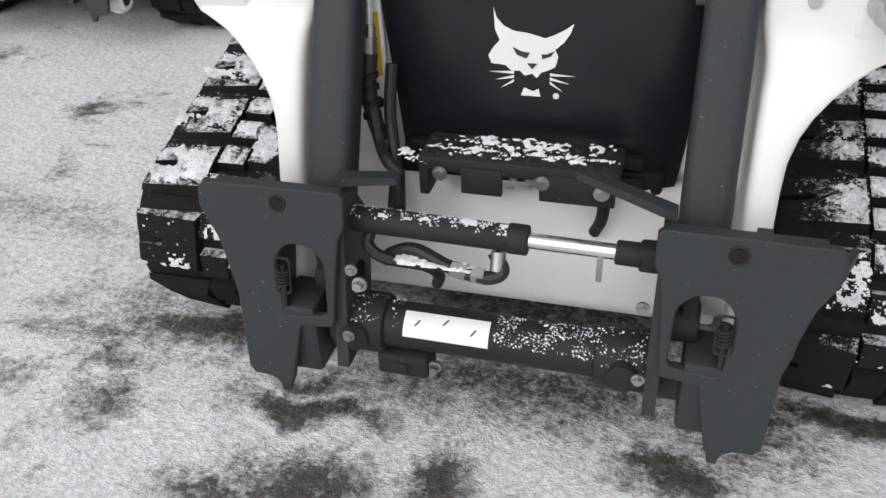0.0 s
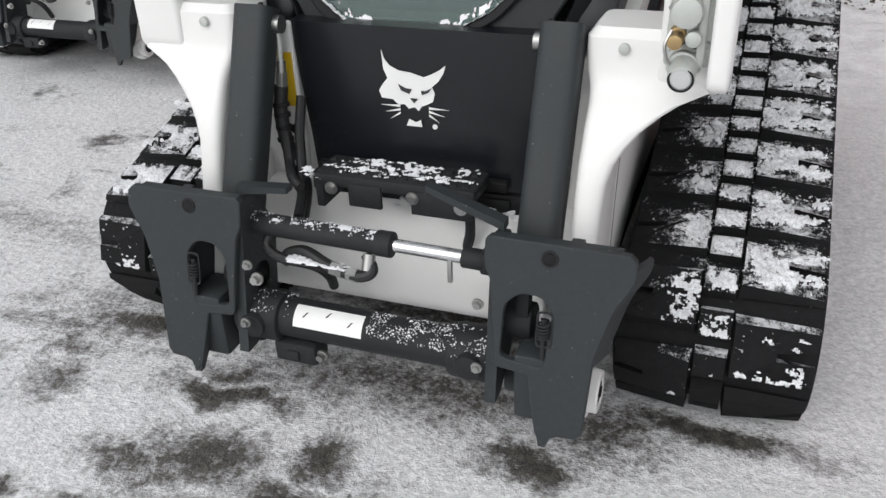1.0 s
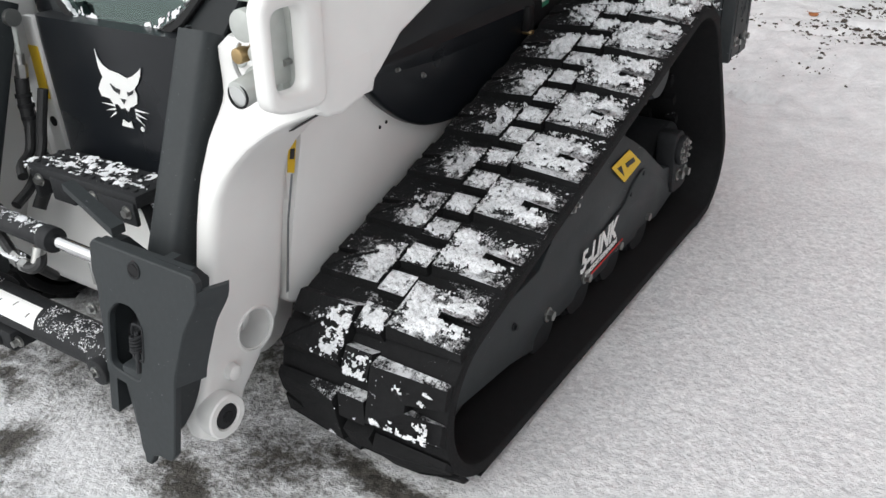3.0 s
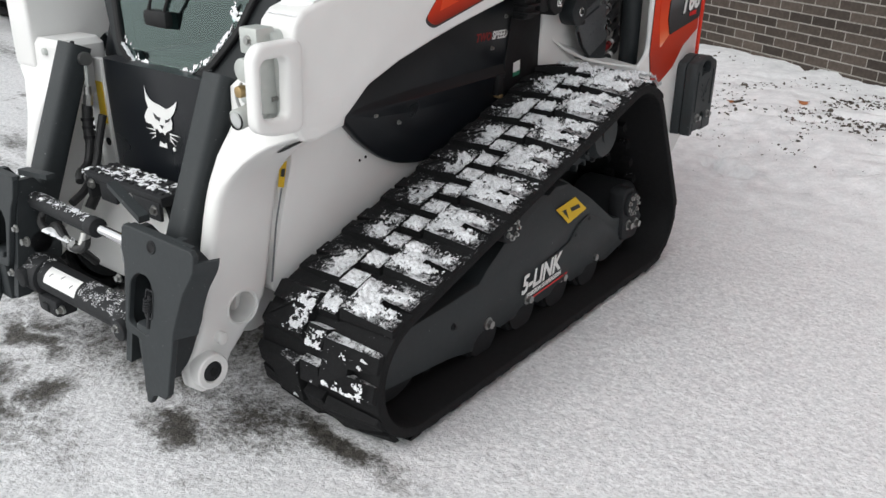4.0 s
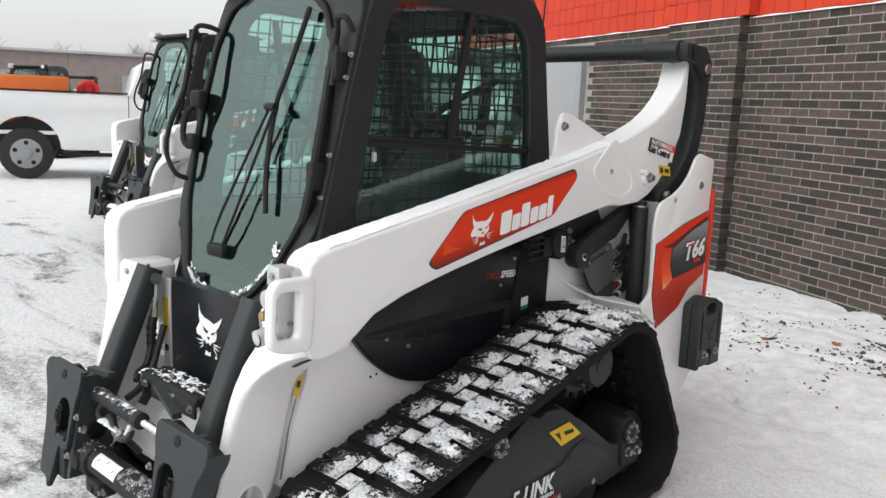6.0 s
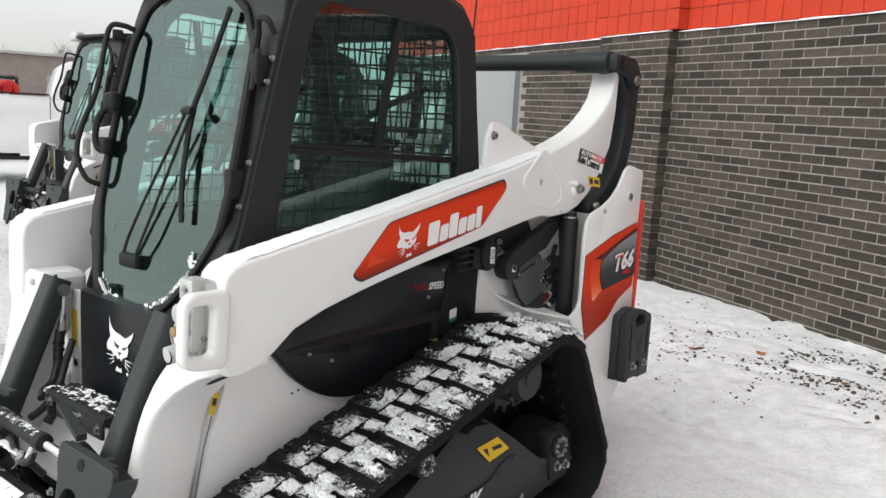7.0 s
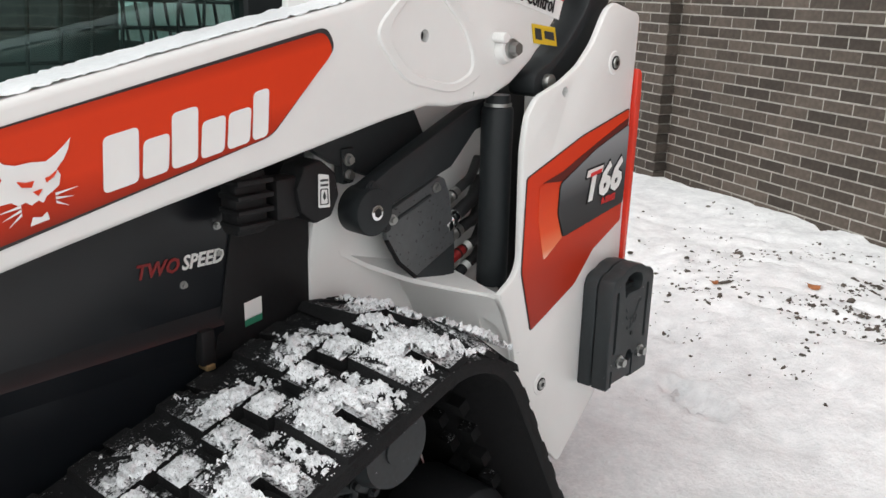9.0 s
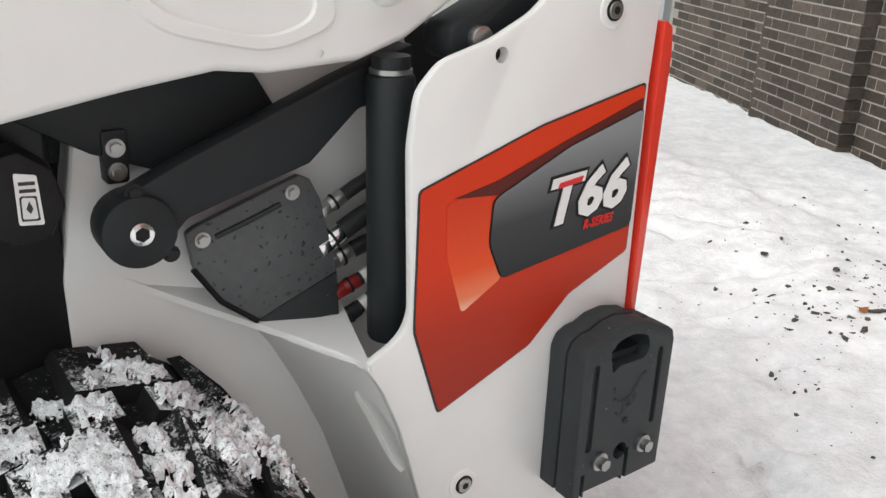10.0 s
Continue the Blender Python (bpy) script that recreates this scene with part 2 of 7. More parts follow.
INK_RED, INK_OR = (0.30, 0.022, 0.008), (0.64, 0.042, 0.009)
ARM_PRINT = printed("printed_arm_film", [(0.855, (0.13, 0.012, 0.006)), (0.893, (0.44, 0.029, 0.008)), (0.93, INK_OR), (1.0, INK_OR), (1.028, (0.36, 0.024, 0.008))], (0, -0.19, 1))
UP_PRINT = printed("printed_upright_film", [(0.40, (0.33, 0.026, 0.012)), (0.55, (0.42, 0.030, 0.010)), (0.66, INK_OR), (0.86, INK_OR), (0.93, (0.45, 0.03, 0.008))], (0, -0.10, 1))
PLATE_PRINT = printed("printed_dark_plate", [(0.60, (0.02, 0.021, 0.022)), (0.70, (0.05, 0.052, 0.055)), (0.80, (0.24, 0.25, 0.26))], (0, -0.10, 1))

UP_BRIGHT = printed("printed_bright_film", [(0.574, (0.90, 0.58, 0.46)), (0.600, (0.82, 0.22, 0.10)), (0.645, (0.76, 0.085, 0.02)), (0.765, (0.60, 0.040, 0.010))], (0, -0.10, 1))
GLASS = glass_material("tinted_cab_glass", (0.60, 0.83, 0.78), 0.085)
DARKGLASS = glass_material("dark_cab_glass", (0.57, 0.77, 0.74), 0.10)

# ---- builders ----
AX = {'x': lambda u, v, w: (w, u, v), 'y': lambda u, v, w: (u, w, v), 'z': lambda u, v, w: (u, v, w)}


def part(name, bm, mat, parent=None, label="", angle=32):
    bmesh.ops.recalc_face_normals(bm, faces=bm.faces[:])
    me = bpy.data.meshes.new(name)
    bm.to_mesh(me)
    bm.free()
    me.materials.append(mat)
    me.polygons.foreach_set("use_smooth", [p.loop_total < 7 for p in me.polygons])
    me.set_sharp_from_angle(angle=radians(angle))
    ob = new(name, me)
    if parent is not None:
        ob.parent = parent
    return tagged(ob, label)


def fillet(pts, r, n=4):
    out, k = [], len(pts)
    for i in range(k):
        a, b, c = Vector(pts[i - 1]), Vector(pts[i]), Vector(pts[(i + 1) % k])
        d = min(r, (a - b).length * 0.45, (c - b).length * 0.45)
        p, q = b + (a - b).normalized() * d, b + (c - b).normalized() * d
        for j in range(n + 1):
            s = j / n
            out.append(tuple((1 - s) ** 2 * p + 2 * s * (1 - s) * b + s * s * q))
    return out


def round_edges(bm, r, segs=2, limit=28):
    es = [e for e in bm.edges if len(e.link_faces) == 2 and e.calc_face_angle(0) > radians(limit)]
    if r and es:
        bmesh.ops.bevel(bm, geom=es, offset=r, segments=segs, profile=0.5, affect='EDGES', clamp_overlap=True)


def prism(pts, axis, a, b, r=0.0, segs=2, bm=None):
    t = bmesh.new()
    f = AX[axis]
    lo = [t.verts.new(f(u, v, a)) for u, v in pts]
    hi = [t.verts.new(f(u, v, b)) for u, v in pts]
    t.faces.new(lo)
    t.faces.new(hi)
    for i in range(len(pts)):
        j = (i + 1) % len(pts)
        t.faces.new((lo[i], lo[j], hi[j], hi[i]))
    bmesh.ops.recalc_face_normals(t, faces=t.faces[:])
    round_edges(t, r, segs)
    return merge(bm, t)


def merge(bm, t):
    if bm is None:
        return t
    me = bpy.data.meshes.new("tmp")
    t.to_mesh(me)
    t.free()
    bm.from_mesh(me)
    bpy.data.meshes.remove(me)
    return bm


def box(x0, x1, y0, y1, z0, z1, r=0.004, segs=2, bm=None, m=None):
    t = prism([(x0, y0), (x1, y0), (x1, y1), (x0, y1)], 'z', z0, z1, r, segs)
    if m is not None:
        t.transform(m)
    return merge(bm, t)


def rod(p, q, r, r2=None, n=16, bm=None, r_edge=0.0):
    p, q = Vector(p), Vector(q)
    t = bmesh.new()
    m = Matrix.Translation((p + q) / 2) @ (q - p).to_track_quat('Z', 'Y').to_matrix().to_4x4()
    bmesh.ops.create_cone(t, cap_ends=True, segments=n, radius1=r, radius2=r if r2 is None else r2, depth=(q - p).length, matrix=m)
    if r_edge:
        round_edges(t, r_edge, 2, 50)
    return merge(bm, t)


def bolt(p, way, r, h, bm=None):
    """A hexagon bolt head with its washer."""
    p, w = Vector(p), Vector(way).normalized()
    t = rod(p, p + w * h * 0.3, r * 1.5, n=14)
    t = rod(p + w * h * 0.3, p + w * h, r, n=6, bm=t)
    return merge(bm, t)


def smooth_path(pts, n=6):
    P = [Vector(p) for p in pts]
    P = [2 * P[0] - P[1], *P, 2 * P[-1] - P[-2]]
    out = []
    for i in range(1, len(P) - 2):
        a, b, c, d = P[i - 1:i + 3]
        for j in range(n):
            s = j / n
            out.append(0.5 * (2 * b + (c - a) * s + (2 * a - 5 * b + 4 * c - d) * s * s + (3 * b - a - 3 * c + d) * s ** 3))
    return out + [P[-2]]


def tube(pts, r, n=10, closed=False, bm=None, smooth=0, flat=1.0):
    """A round bar or hose swept along a line of points."""
    P = smooth_path(pts, smooth) if smooth else [Vector(p) for p in pts]
    t = bmesh.new()
    k = len(P)
    up, rings = None, []
    for i in range(k):
        a = P[i - 1] if (i or closed) else P[i]
        b = P[(i + 1) % k] if (i < k - 1 or closed) else P[i]
        d = (b - a).normalized()
        if up is None:
            up = d.orthogonal().normalized()
        up = (up - d * up.dot(d)).normalized()
        side = d.cross(up)
        rings.append([t.verts.new(P[i] + r * (math.cos(g) * up + flat * math.sin(g) * side)) for g in (2 * math.pi * j / n for j in range(n))])
    for i in range(k if closed else k - 1):
        A, B = rings[i], rings[(i + 1) % k]
        for j in range(n):
            t.faces.new((A[j], A[(j + 1) % n], B[(j + 1) % n], B[j]))
    if not closed:
        t.faces.new(rings[0])
        t.faces.new(rings[-1])
    return merge(bm, t)


def loft(loops, bm=None, r=0.0):
    t = bmesh.new()
    R = [[t.verts.new(p) for p in lp] for lp in loops]
    k = len(R[0])
    for A, B in zip(R, R[1:]):
        for j in range(k):
            t.faces.new((A[j], A[(j + 1) % k], B[(j + 1) % k], B[j]))
    t.faces.new(R[0])
    t.faces.new(R[-1])
    return merge(bm, t)


def spread(loop, centre, n):
    """n points of a closed outline at even bearings round a centre."""
    c = Vector(centre)
    P = [Vector(p) - c for p in loop]
    out = []
    for i in range(n):
        g = 2 * math.pi * i / n
        d = Vector((math.cos(g), math.sin(g)))
        best = 0.0
        for a, b in zip(P, P[1:] + P[:1]):
            e = b - a
            det = d.x * -e.y + e.x * d.y
            if abs(det) < 1e-12:
                continue
            s = (a.x * -e.y + e.x * a.y) / det
            u = (d.x * a.y - d.y * a.x) / det
            if -1e-6 <= u <= 1 + 1e-6 and s > best:
                best = s
        out.append(tuple(c + d * best))
    return out


def ring(outer, inner, place, w0, w1, r=0.0, n=72, bm=None, centre=None):
    """A plate with an opening; place(u, v, w) sets its points in the world."""
    c = centre or (sum(p[0] for p in inner) / len(inner), sum(p[1] for p in inner) / len(inner))
    O, I = spread(outer, c, n), spread(inner, c, n)
    t = bmesh.new()
    L = [[t.verts.new(place(u, v, w)) for u, v in lp] for lp, w in ((O, w0), (I, w0), (I, w1), (O, w1))]
    for A, B in zip(L, L[1:] + L[:1]):
        for j in range(n):
            t.faces.new((A[j], A[(j + 1) % n], B[(j + 1) % n], B[j]))
    bmesh.ops.recalc_face_normals(t, faces=t.faces[:])
    round_edges(t, r, 1, 50)
    return merge(bm, t)


def sheet(pts, place, w, thick=0.0015):
    """A thin decal or label."""
    t = bmesh.new()
    lo = [t.verts.new(place(u, v, w)) for u, v in pts]
    hi = [t.verts.new(place(u, v, w + thick)) for u, v in pts]
    t.faces.new(lo)
    t.faces.new(hi)
    for i in range(len(pts)):
        j = (i + 1) % len(pts)
        t.faces.new((lo[i], lo[j], hi[j], hi[i]))
    return t


def lettering(name, words, size, at, right, up, mat, parent, slant=0.0, squeeze=1.0, weight=0.026):
    """Raised lettering: at is its lower left corner, right and up its directions."""
    cu = bpy.data.curves.new(name, 'FONT')
    cu.body, cu.size, cu.shear, cu.extrude, cu.resolution_u, cu.offset = words, size, slant, 0.0008, 2, size * weight
    tmp = bpy.data.objects.new(name, cu)
    me = bpy.data.meshes.new_from_object(tmp)
    bpy.data.objects.remove(tmp)
    rt, u = Vector(right).normalized(), Vector(up).normalized()
    u = (u - rt * u.dot(rt)).normalized()
    m = Matrix((rt * squeeze, u, rt.cross(u))).transposed().to_4x4()
    m.translation = at
    me.transform(m)
    me.materials.append(mat)
    ob = new(name, me)
    ob.parent = parent
    return ob


def carve(bm, cut):
    """The body with another body cut out of it."""
    obs = []
    for b in (bm, cut):
        bmesh.ops.recalc_face_normals(b, faces=b.faces[:])
        me = bpy.data.meshes.new("tmp")
        b.to_mesh(me)
        b.free()
        ob = bpy.data.objects.new("tmp", me)
        scene.collection.objects.link(ob)
        obs.append(ob)
    mod = obs[0].modifiers.new("cut", 'BOOLEAN')
    mod.operation, mod.solver, mod.object = 'DIFFERENCE', 'EXACT', obs[1]
    done = bpy.data.meshes.new_from_object(obs[0].evaluated_get(bpy.context.evaluated_depsgraph_get()))
    out = bmesh.new()
    out.from_mesh(done)
    bpy.data.meshes.remove(done)
    for ob in obs:
        me = ob.data
        bpy.data.objects.remove(ob)
        bpy.data.meshes.remove(me)
    return out


def thing(name, label, category, group="", at=(0, 0, 0)):
    ob = new(name)
    ob.empty_display_size = 0.2
    ob.location = at
    return tagged(ob, label, category, group)

# ---- ground ----


def step01(a, b, v):
    s = min(1.0, max(0.0, (v - a) / (b - a)))
    return s * s * (3 - 2 * s)


WALL_AT, WALL_RIGHT = Vector((0.25, 5.60, 0)), Vector((0.896, -0.443, 0)).normalized()
WALL_IN = Vector((-WALL_RIGHT.y, WALL_RIGHT.x, 0))
WALL_POSE = Matrix((WALL_RIGHT, WALL_IN, (0, 0, 1))).transposed().to_4x4()
WALL_POSE.translation = WALL_AT
WALL_POSE = WALL_POSE @ Matrix.Rotation(radians(0.9), 4, 'Y')


def ground_height(x, y):
    p = Vector((x, y, 0))
    d = -(p - WALL_AT).dot(WALL_IN)
    bank = 0.14 * step01(2.3, 1.1, d) + 0.02 * noise.noise(p * 1.3) * step01(2.8, 1.2, d) if d > -1 else 0.14
    rise = 0.24 * step01(-3.2, -7.0, x)
    near = (0.006 + 0.010 * step01(1.5, 3.2, y)) * noise.noise(p * 5) + 0.004 * noise.noise(p * 23) if abs(x) < 6 and -4 < y < 8 else 0.0
    ruts = (0.012 * noise.noise(p * 3.1) + 0.022 * noise.noise(p * 1.4 + Vector((3, 7, 0))) + 0.008 * noise.noise(p * 11)) * step01(1.6, 3.0, y) if abs(x) < 6 and y < 8 else 0.0
    marks = 0.0
    if abs(x) < 3 and 2.2 < y < 6:
        # one shoe print behind the machine, and thin wind-cut edges in the deeper snow
        u, v = (x - 0.68) * 0.94 - (y - 3.165) * 0.34, (x - 0.68) * 0.34 + (y - 3.165) * 0.94
        r = math.hypot(u / 0.165, v / 0.062)
        marks -= 0.045 * step01(1.1, 0.8, r) * (0.8 + 1.3 * noise.noise(p * 26)) - 0.014 * step01(1.7, 1.25, r) * step01(0.9, 1.2, r)
        edge = abs(noise.noise(Vector((x * 1.1 + y * 0.4, y * 4.2 - x * 1.6, 4.0))))
        marks -= 0.030 * step01(0.11, 0.0, edge) * step01(2.9, 3.5, y) * step01(-0.1, 0.25, noise.noise(p * 1.7 + Vector((9, 2, 0))))
    if abs(x) < 6 and 2.0 < y < 8:
        marks += (0.009 * noise.noise(p * 8.5 + Vector((2, 5, 0))) - 0.016 * step01(0.25, 0.5, noise.noise(p * 4.3 + Vector((6, 1, 0))))) * step01(2.6, 3.4, y)
    return bank + rise + near + ruts + marks - 0.004


def spaced(lo, hi, mid0, mid1, fine, grow=1.16):
    v, out, s = mid0, [], fine
    while v > lo:
        s *= grow
        v -= s
        out.append(max(v, lo))
    out = out[::-1]
    k = int((mid1 - mid0) / fine)
    out += [mid0 + i * fine for i in range(k + 1)]
    v, s = out[-1], fine
    while v < hi:
        s *= grow
        v += s
        out.append(min(v, hi))
    return out


def make_ground():
    xs, ys = spaced(-900, 900, -2.6, 2.6, 0.028), spaced(-900, 900, -1.0, 5.2, 0.032)
    verts = [(x, y, ground_height(x, y)) for y in ys for x in xs]
    w = len(xs)
    faces = [(j * w + i, j * w + i + 1, (j + 1) * w + i + 1, (j + 1) * w + i) for j in range(len(ys) - 1) for i in range(w - 1)]
    me = bpy.data.meshes.new("ground")
    me.from_pydata(verts, [], faces)
    me.polygons.foreach_set("use_smooth", [True] * len(faces))
    m, t, b = nodes_of("trodden_snow_on_asphalt")
    n, l = t.nodes, t.links
    geo = n.new("ShaderNodeNewGeometry")

    def nz(scale, detail=5, rough=0.6, stretch=None, warp=0.0):
        q = n.new("ShaderNodeTexNoise")
        q.inputs["Scale"].default_value, q.inputs["Detail"].default_value, q.inputs["Roughness"].default_value = scale, detail, rough
        q.inputs["Distortion"].default_value = warp
        if stretch:
            mp = n.new("ShaderNodeMapping")
            mp.inputs["Scale"].default_value = stretch[0]
            mp.inputs["Rotation"].default_value = (0, 0, stretch[1])
            l.new(geo.outputs["Position"], mp.inputs["Vector"])
            l.new(mp.outputs[0], q.inputs["Vector"])
        else:
            l.new(geo.outputs["Position"], q.inputs["Vector"])
        return q.outputs["Fac"]

    def rng(sock, a, c, lo=0.0, hi=1.0):
        q = n.new("ShaderNodeMapRange")
        q.inputs["From Min"].default_value, q.inputs["From Max"].default_value = a, c
        q.inputs["To Min"].default_value, q.inputs["To Max"].default_value = lo, hi
        l.new(sock, q.inputs["Value"])
        return q.outputs[0]

    def op(kind, p, q=None, clamp=False):
        o = n.new("ShaderNodeMath")
        o.operation, o.use_clamp = kind, clamp
        for i, s in enumerate((p, q)):
            if s is None:
                continue
            if isinstance(s, (int, float)):
                o.inputs[i].default_value = s
            else:
                l.new(s, o.inputs[i])
        return o.outputs[0]

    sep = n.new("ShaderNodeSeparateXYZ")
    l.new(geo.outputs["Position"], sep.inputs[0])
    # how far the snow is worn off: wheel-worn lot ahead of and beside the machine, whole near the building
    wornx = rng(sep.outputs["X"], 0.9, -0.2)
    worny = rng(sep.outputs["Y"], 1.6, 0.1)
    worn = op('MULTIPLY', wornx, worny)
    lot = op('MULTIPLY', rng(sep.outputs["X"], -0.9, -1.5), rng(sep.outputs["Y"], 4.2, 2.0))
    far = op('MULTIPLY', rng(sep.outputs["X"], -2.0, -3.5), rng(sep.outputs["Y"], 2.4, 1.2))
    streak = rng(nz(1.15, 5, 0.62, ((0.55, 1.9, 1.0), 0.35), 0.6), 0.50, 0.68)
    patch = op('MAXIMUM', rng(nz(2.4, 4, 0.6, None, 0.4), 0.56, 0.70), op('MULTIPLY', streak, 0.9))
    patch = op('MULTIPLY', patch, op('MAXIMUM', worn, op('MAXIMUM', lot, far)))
    # bare wet spots and footmarks in front of the machine, some mixed with painted shade
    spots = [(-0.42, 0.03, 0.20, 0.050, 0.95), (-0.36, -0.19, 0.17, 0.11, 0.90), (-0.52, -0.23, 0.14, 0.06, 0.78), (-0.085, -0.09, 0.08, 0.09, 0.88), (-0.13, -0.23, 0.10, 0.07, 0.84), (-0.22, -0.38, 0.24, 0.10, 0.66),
             # rows under the tube, body and track fronts also carry painted shade
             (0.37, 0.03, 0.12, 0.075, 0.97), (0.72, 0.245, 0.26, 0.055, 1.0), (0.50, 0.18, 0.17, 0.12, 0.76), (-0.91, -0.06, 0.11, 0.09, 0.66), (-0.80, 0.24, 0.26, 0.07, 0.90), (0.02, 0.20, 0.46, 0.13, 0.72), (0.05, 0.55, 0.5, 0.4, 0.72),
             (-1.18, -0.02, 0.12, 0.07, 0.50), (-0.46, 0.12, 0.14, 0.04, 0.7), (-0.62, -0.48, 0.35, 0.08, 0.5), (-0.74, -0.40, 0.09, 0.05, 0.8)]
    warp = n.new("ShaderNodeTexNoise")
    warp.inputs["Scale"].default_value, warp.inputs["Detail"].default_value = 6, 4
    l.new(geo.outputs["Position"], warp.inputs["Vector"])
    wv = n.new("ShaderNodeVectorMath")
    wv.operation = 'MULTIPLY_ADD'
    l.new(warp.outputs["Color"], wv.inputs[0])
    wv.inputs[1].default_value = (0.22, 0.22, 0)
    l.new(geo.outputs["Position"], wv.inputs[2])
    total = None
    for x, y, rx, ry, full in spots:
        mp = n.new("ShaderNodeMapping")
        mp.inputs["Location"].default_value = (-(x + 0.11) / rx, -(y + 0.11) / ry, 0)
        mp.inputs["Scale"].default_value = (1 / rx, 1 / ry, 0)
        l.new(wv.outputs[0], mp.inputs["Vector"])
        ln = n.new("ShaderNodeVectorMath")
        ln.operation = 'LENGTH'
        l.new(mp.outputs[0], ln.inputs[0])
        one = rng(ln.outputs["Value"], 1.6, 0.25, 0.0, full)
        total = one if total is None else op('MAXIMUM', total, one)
    # worn-off cover, together with the shade painted into the spots
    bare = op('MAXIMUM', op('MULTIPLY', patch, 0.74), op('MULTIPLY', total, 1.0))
    # snow grains: stones of the asphalt poke through where the cover is thin
    grain = nz(95, 3, 0.7)
    grit = nz(38, 4, 0.7)
    thin = op('ADD', op('MULTIPLY', bare, 0.62), op('MULTIPLY', nz(0.9, 3), 0.10))
    thin = op('ADD', thin, op('MULTIPLY', rng(sep.outputs["Y"], 2.8, 0.2, 0.02, 0.14), rng(nz(5.0, 4), 0.25, 0.75)))
    flakes = nz(30, 3, 0.75)
    show = op('ADD', thin, op('MULTIPLY', op('SUBTRACT', op('ADD', op('MULTIPLY', op('ADD', grit, grain), 0.32), op('MULTIPLY', flakes, 0.36)), 0.5), 1.6))
    show = rng(show, 0.25, 0.60)
    mix = n.new("ShaderNodeMix")
    mix.data_type = 'RGBA'
    l.new(show, mix.inputs["Factor"])
    snowc = n.new("ShaderNodeMix")
    snowc.data_type = 'RGBA'
    coarse = op('ADD', op('MULTIPLY', nz(42, 4, 0.68), 0.7), op('MULTIPLY', grain, 0.3))
    cell = n.new("ShaderNodeTexVoronoi")
    cell.inputs["Scale"].default_value = 115
    l.new(geo.outputs["Position"], cell.inputs["Vector"])
    lump = n.new("ShaderNodeSeparateColor")
    l.new(cell.outputs["Color"], lump.inputs[0])
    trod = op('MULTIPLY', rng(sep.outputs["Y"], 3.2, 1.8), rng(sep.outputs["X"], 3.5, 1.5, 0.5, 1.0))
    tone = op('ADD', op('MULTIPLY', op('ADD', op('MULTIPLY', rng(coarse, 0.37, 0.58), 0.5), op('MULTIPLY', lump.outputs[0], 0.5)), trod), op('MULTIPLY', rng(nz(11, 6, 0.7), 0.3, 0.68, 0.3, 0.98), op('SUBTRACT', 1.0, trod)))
    l.new(tone, snowc.inputs["Factor"])
    snowc.inputs["A"].default_value, snowc.inputs["B"].default_value = (0.54, 0.545, 0.56, 1), (0.86, 0.86, 0.87, 1)
    dirtc = n.new("ShaderNodeMix")
    dirtc.data_type = 'RGBA'
    l.new(rng(grit, 0.35, 0.7), dirtc.inputs["Factor"])
    dirtc.inputs["A"].default_value, dirtc.inputs["B"].default_value = (0.028, 0.026, 0.023, 1), (0.125, 0.115, 0.102, 1)
    l.new(snowc.outputs["Result"], mix.inputs["A"])
    l.new(dirtc.outputs["Result"], mix.inputs["B"])
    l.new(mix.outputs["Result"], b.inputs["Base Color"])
    l.new(rng(show, 0, 1, 0.75, 0.5), b.inputs["Roughness"])
    bp = n.new("ShaderNodeBump")
    bp.inputs["Strength"].default_value, bp.inputs["Distance"].default_value = 0.45, 0.018
    l.new(op('ADD', op('MULTIPLY', coarse, 0.9), op('ADD', op('MULTIPLY', grit, 0.5), op('MULTIPLY', show, -0.5))), bp.inputs["Height"])
    l.new(rng(trod, 0.0, 1.0, 0.55, 0.75), bp.inputs["Strength"])
    l.new(bp.outputs[0], b.inputs["Normal"])
    me.materials.append(m)
    return tagged(new("ground", me), "trodden gritty snow over wet asphalt with bare patches and shade painted under the machine", "ground", kind="structure")


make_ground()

# ---- building ----
COURSE, BRICK_W, JOINT = 0.0703, 0.212, 0.0105
PIER = (-2.5, -1.40, 0.10)
WALL_TOP = 2.41


def in_wall(bm):
    bm.transform(WALL_POSE)
    return bm


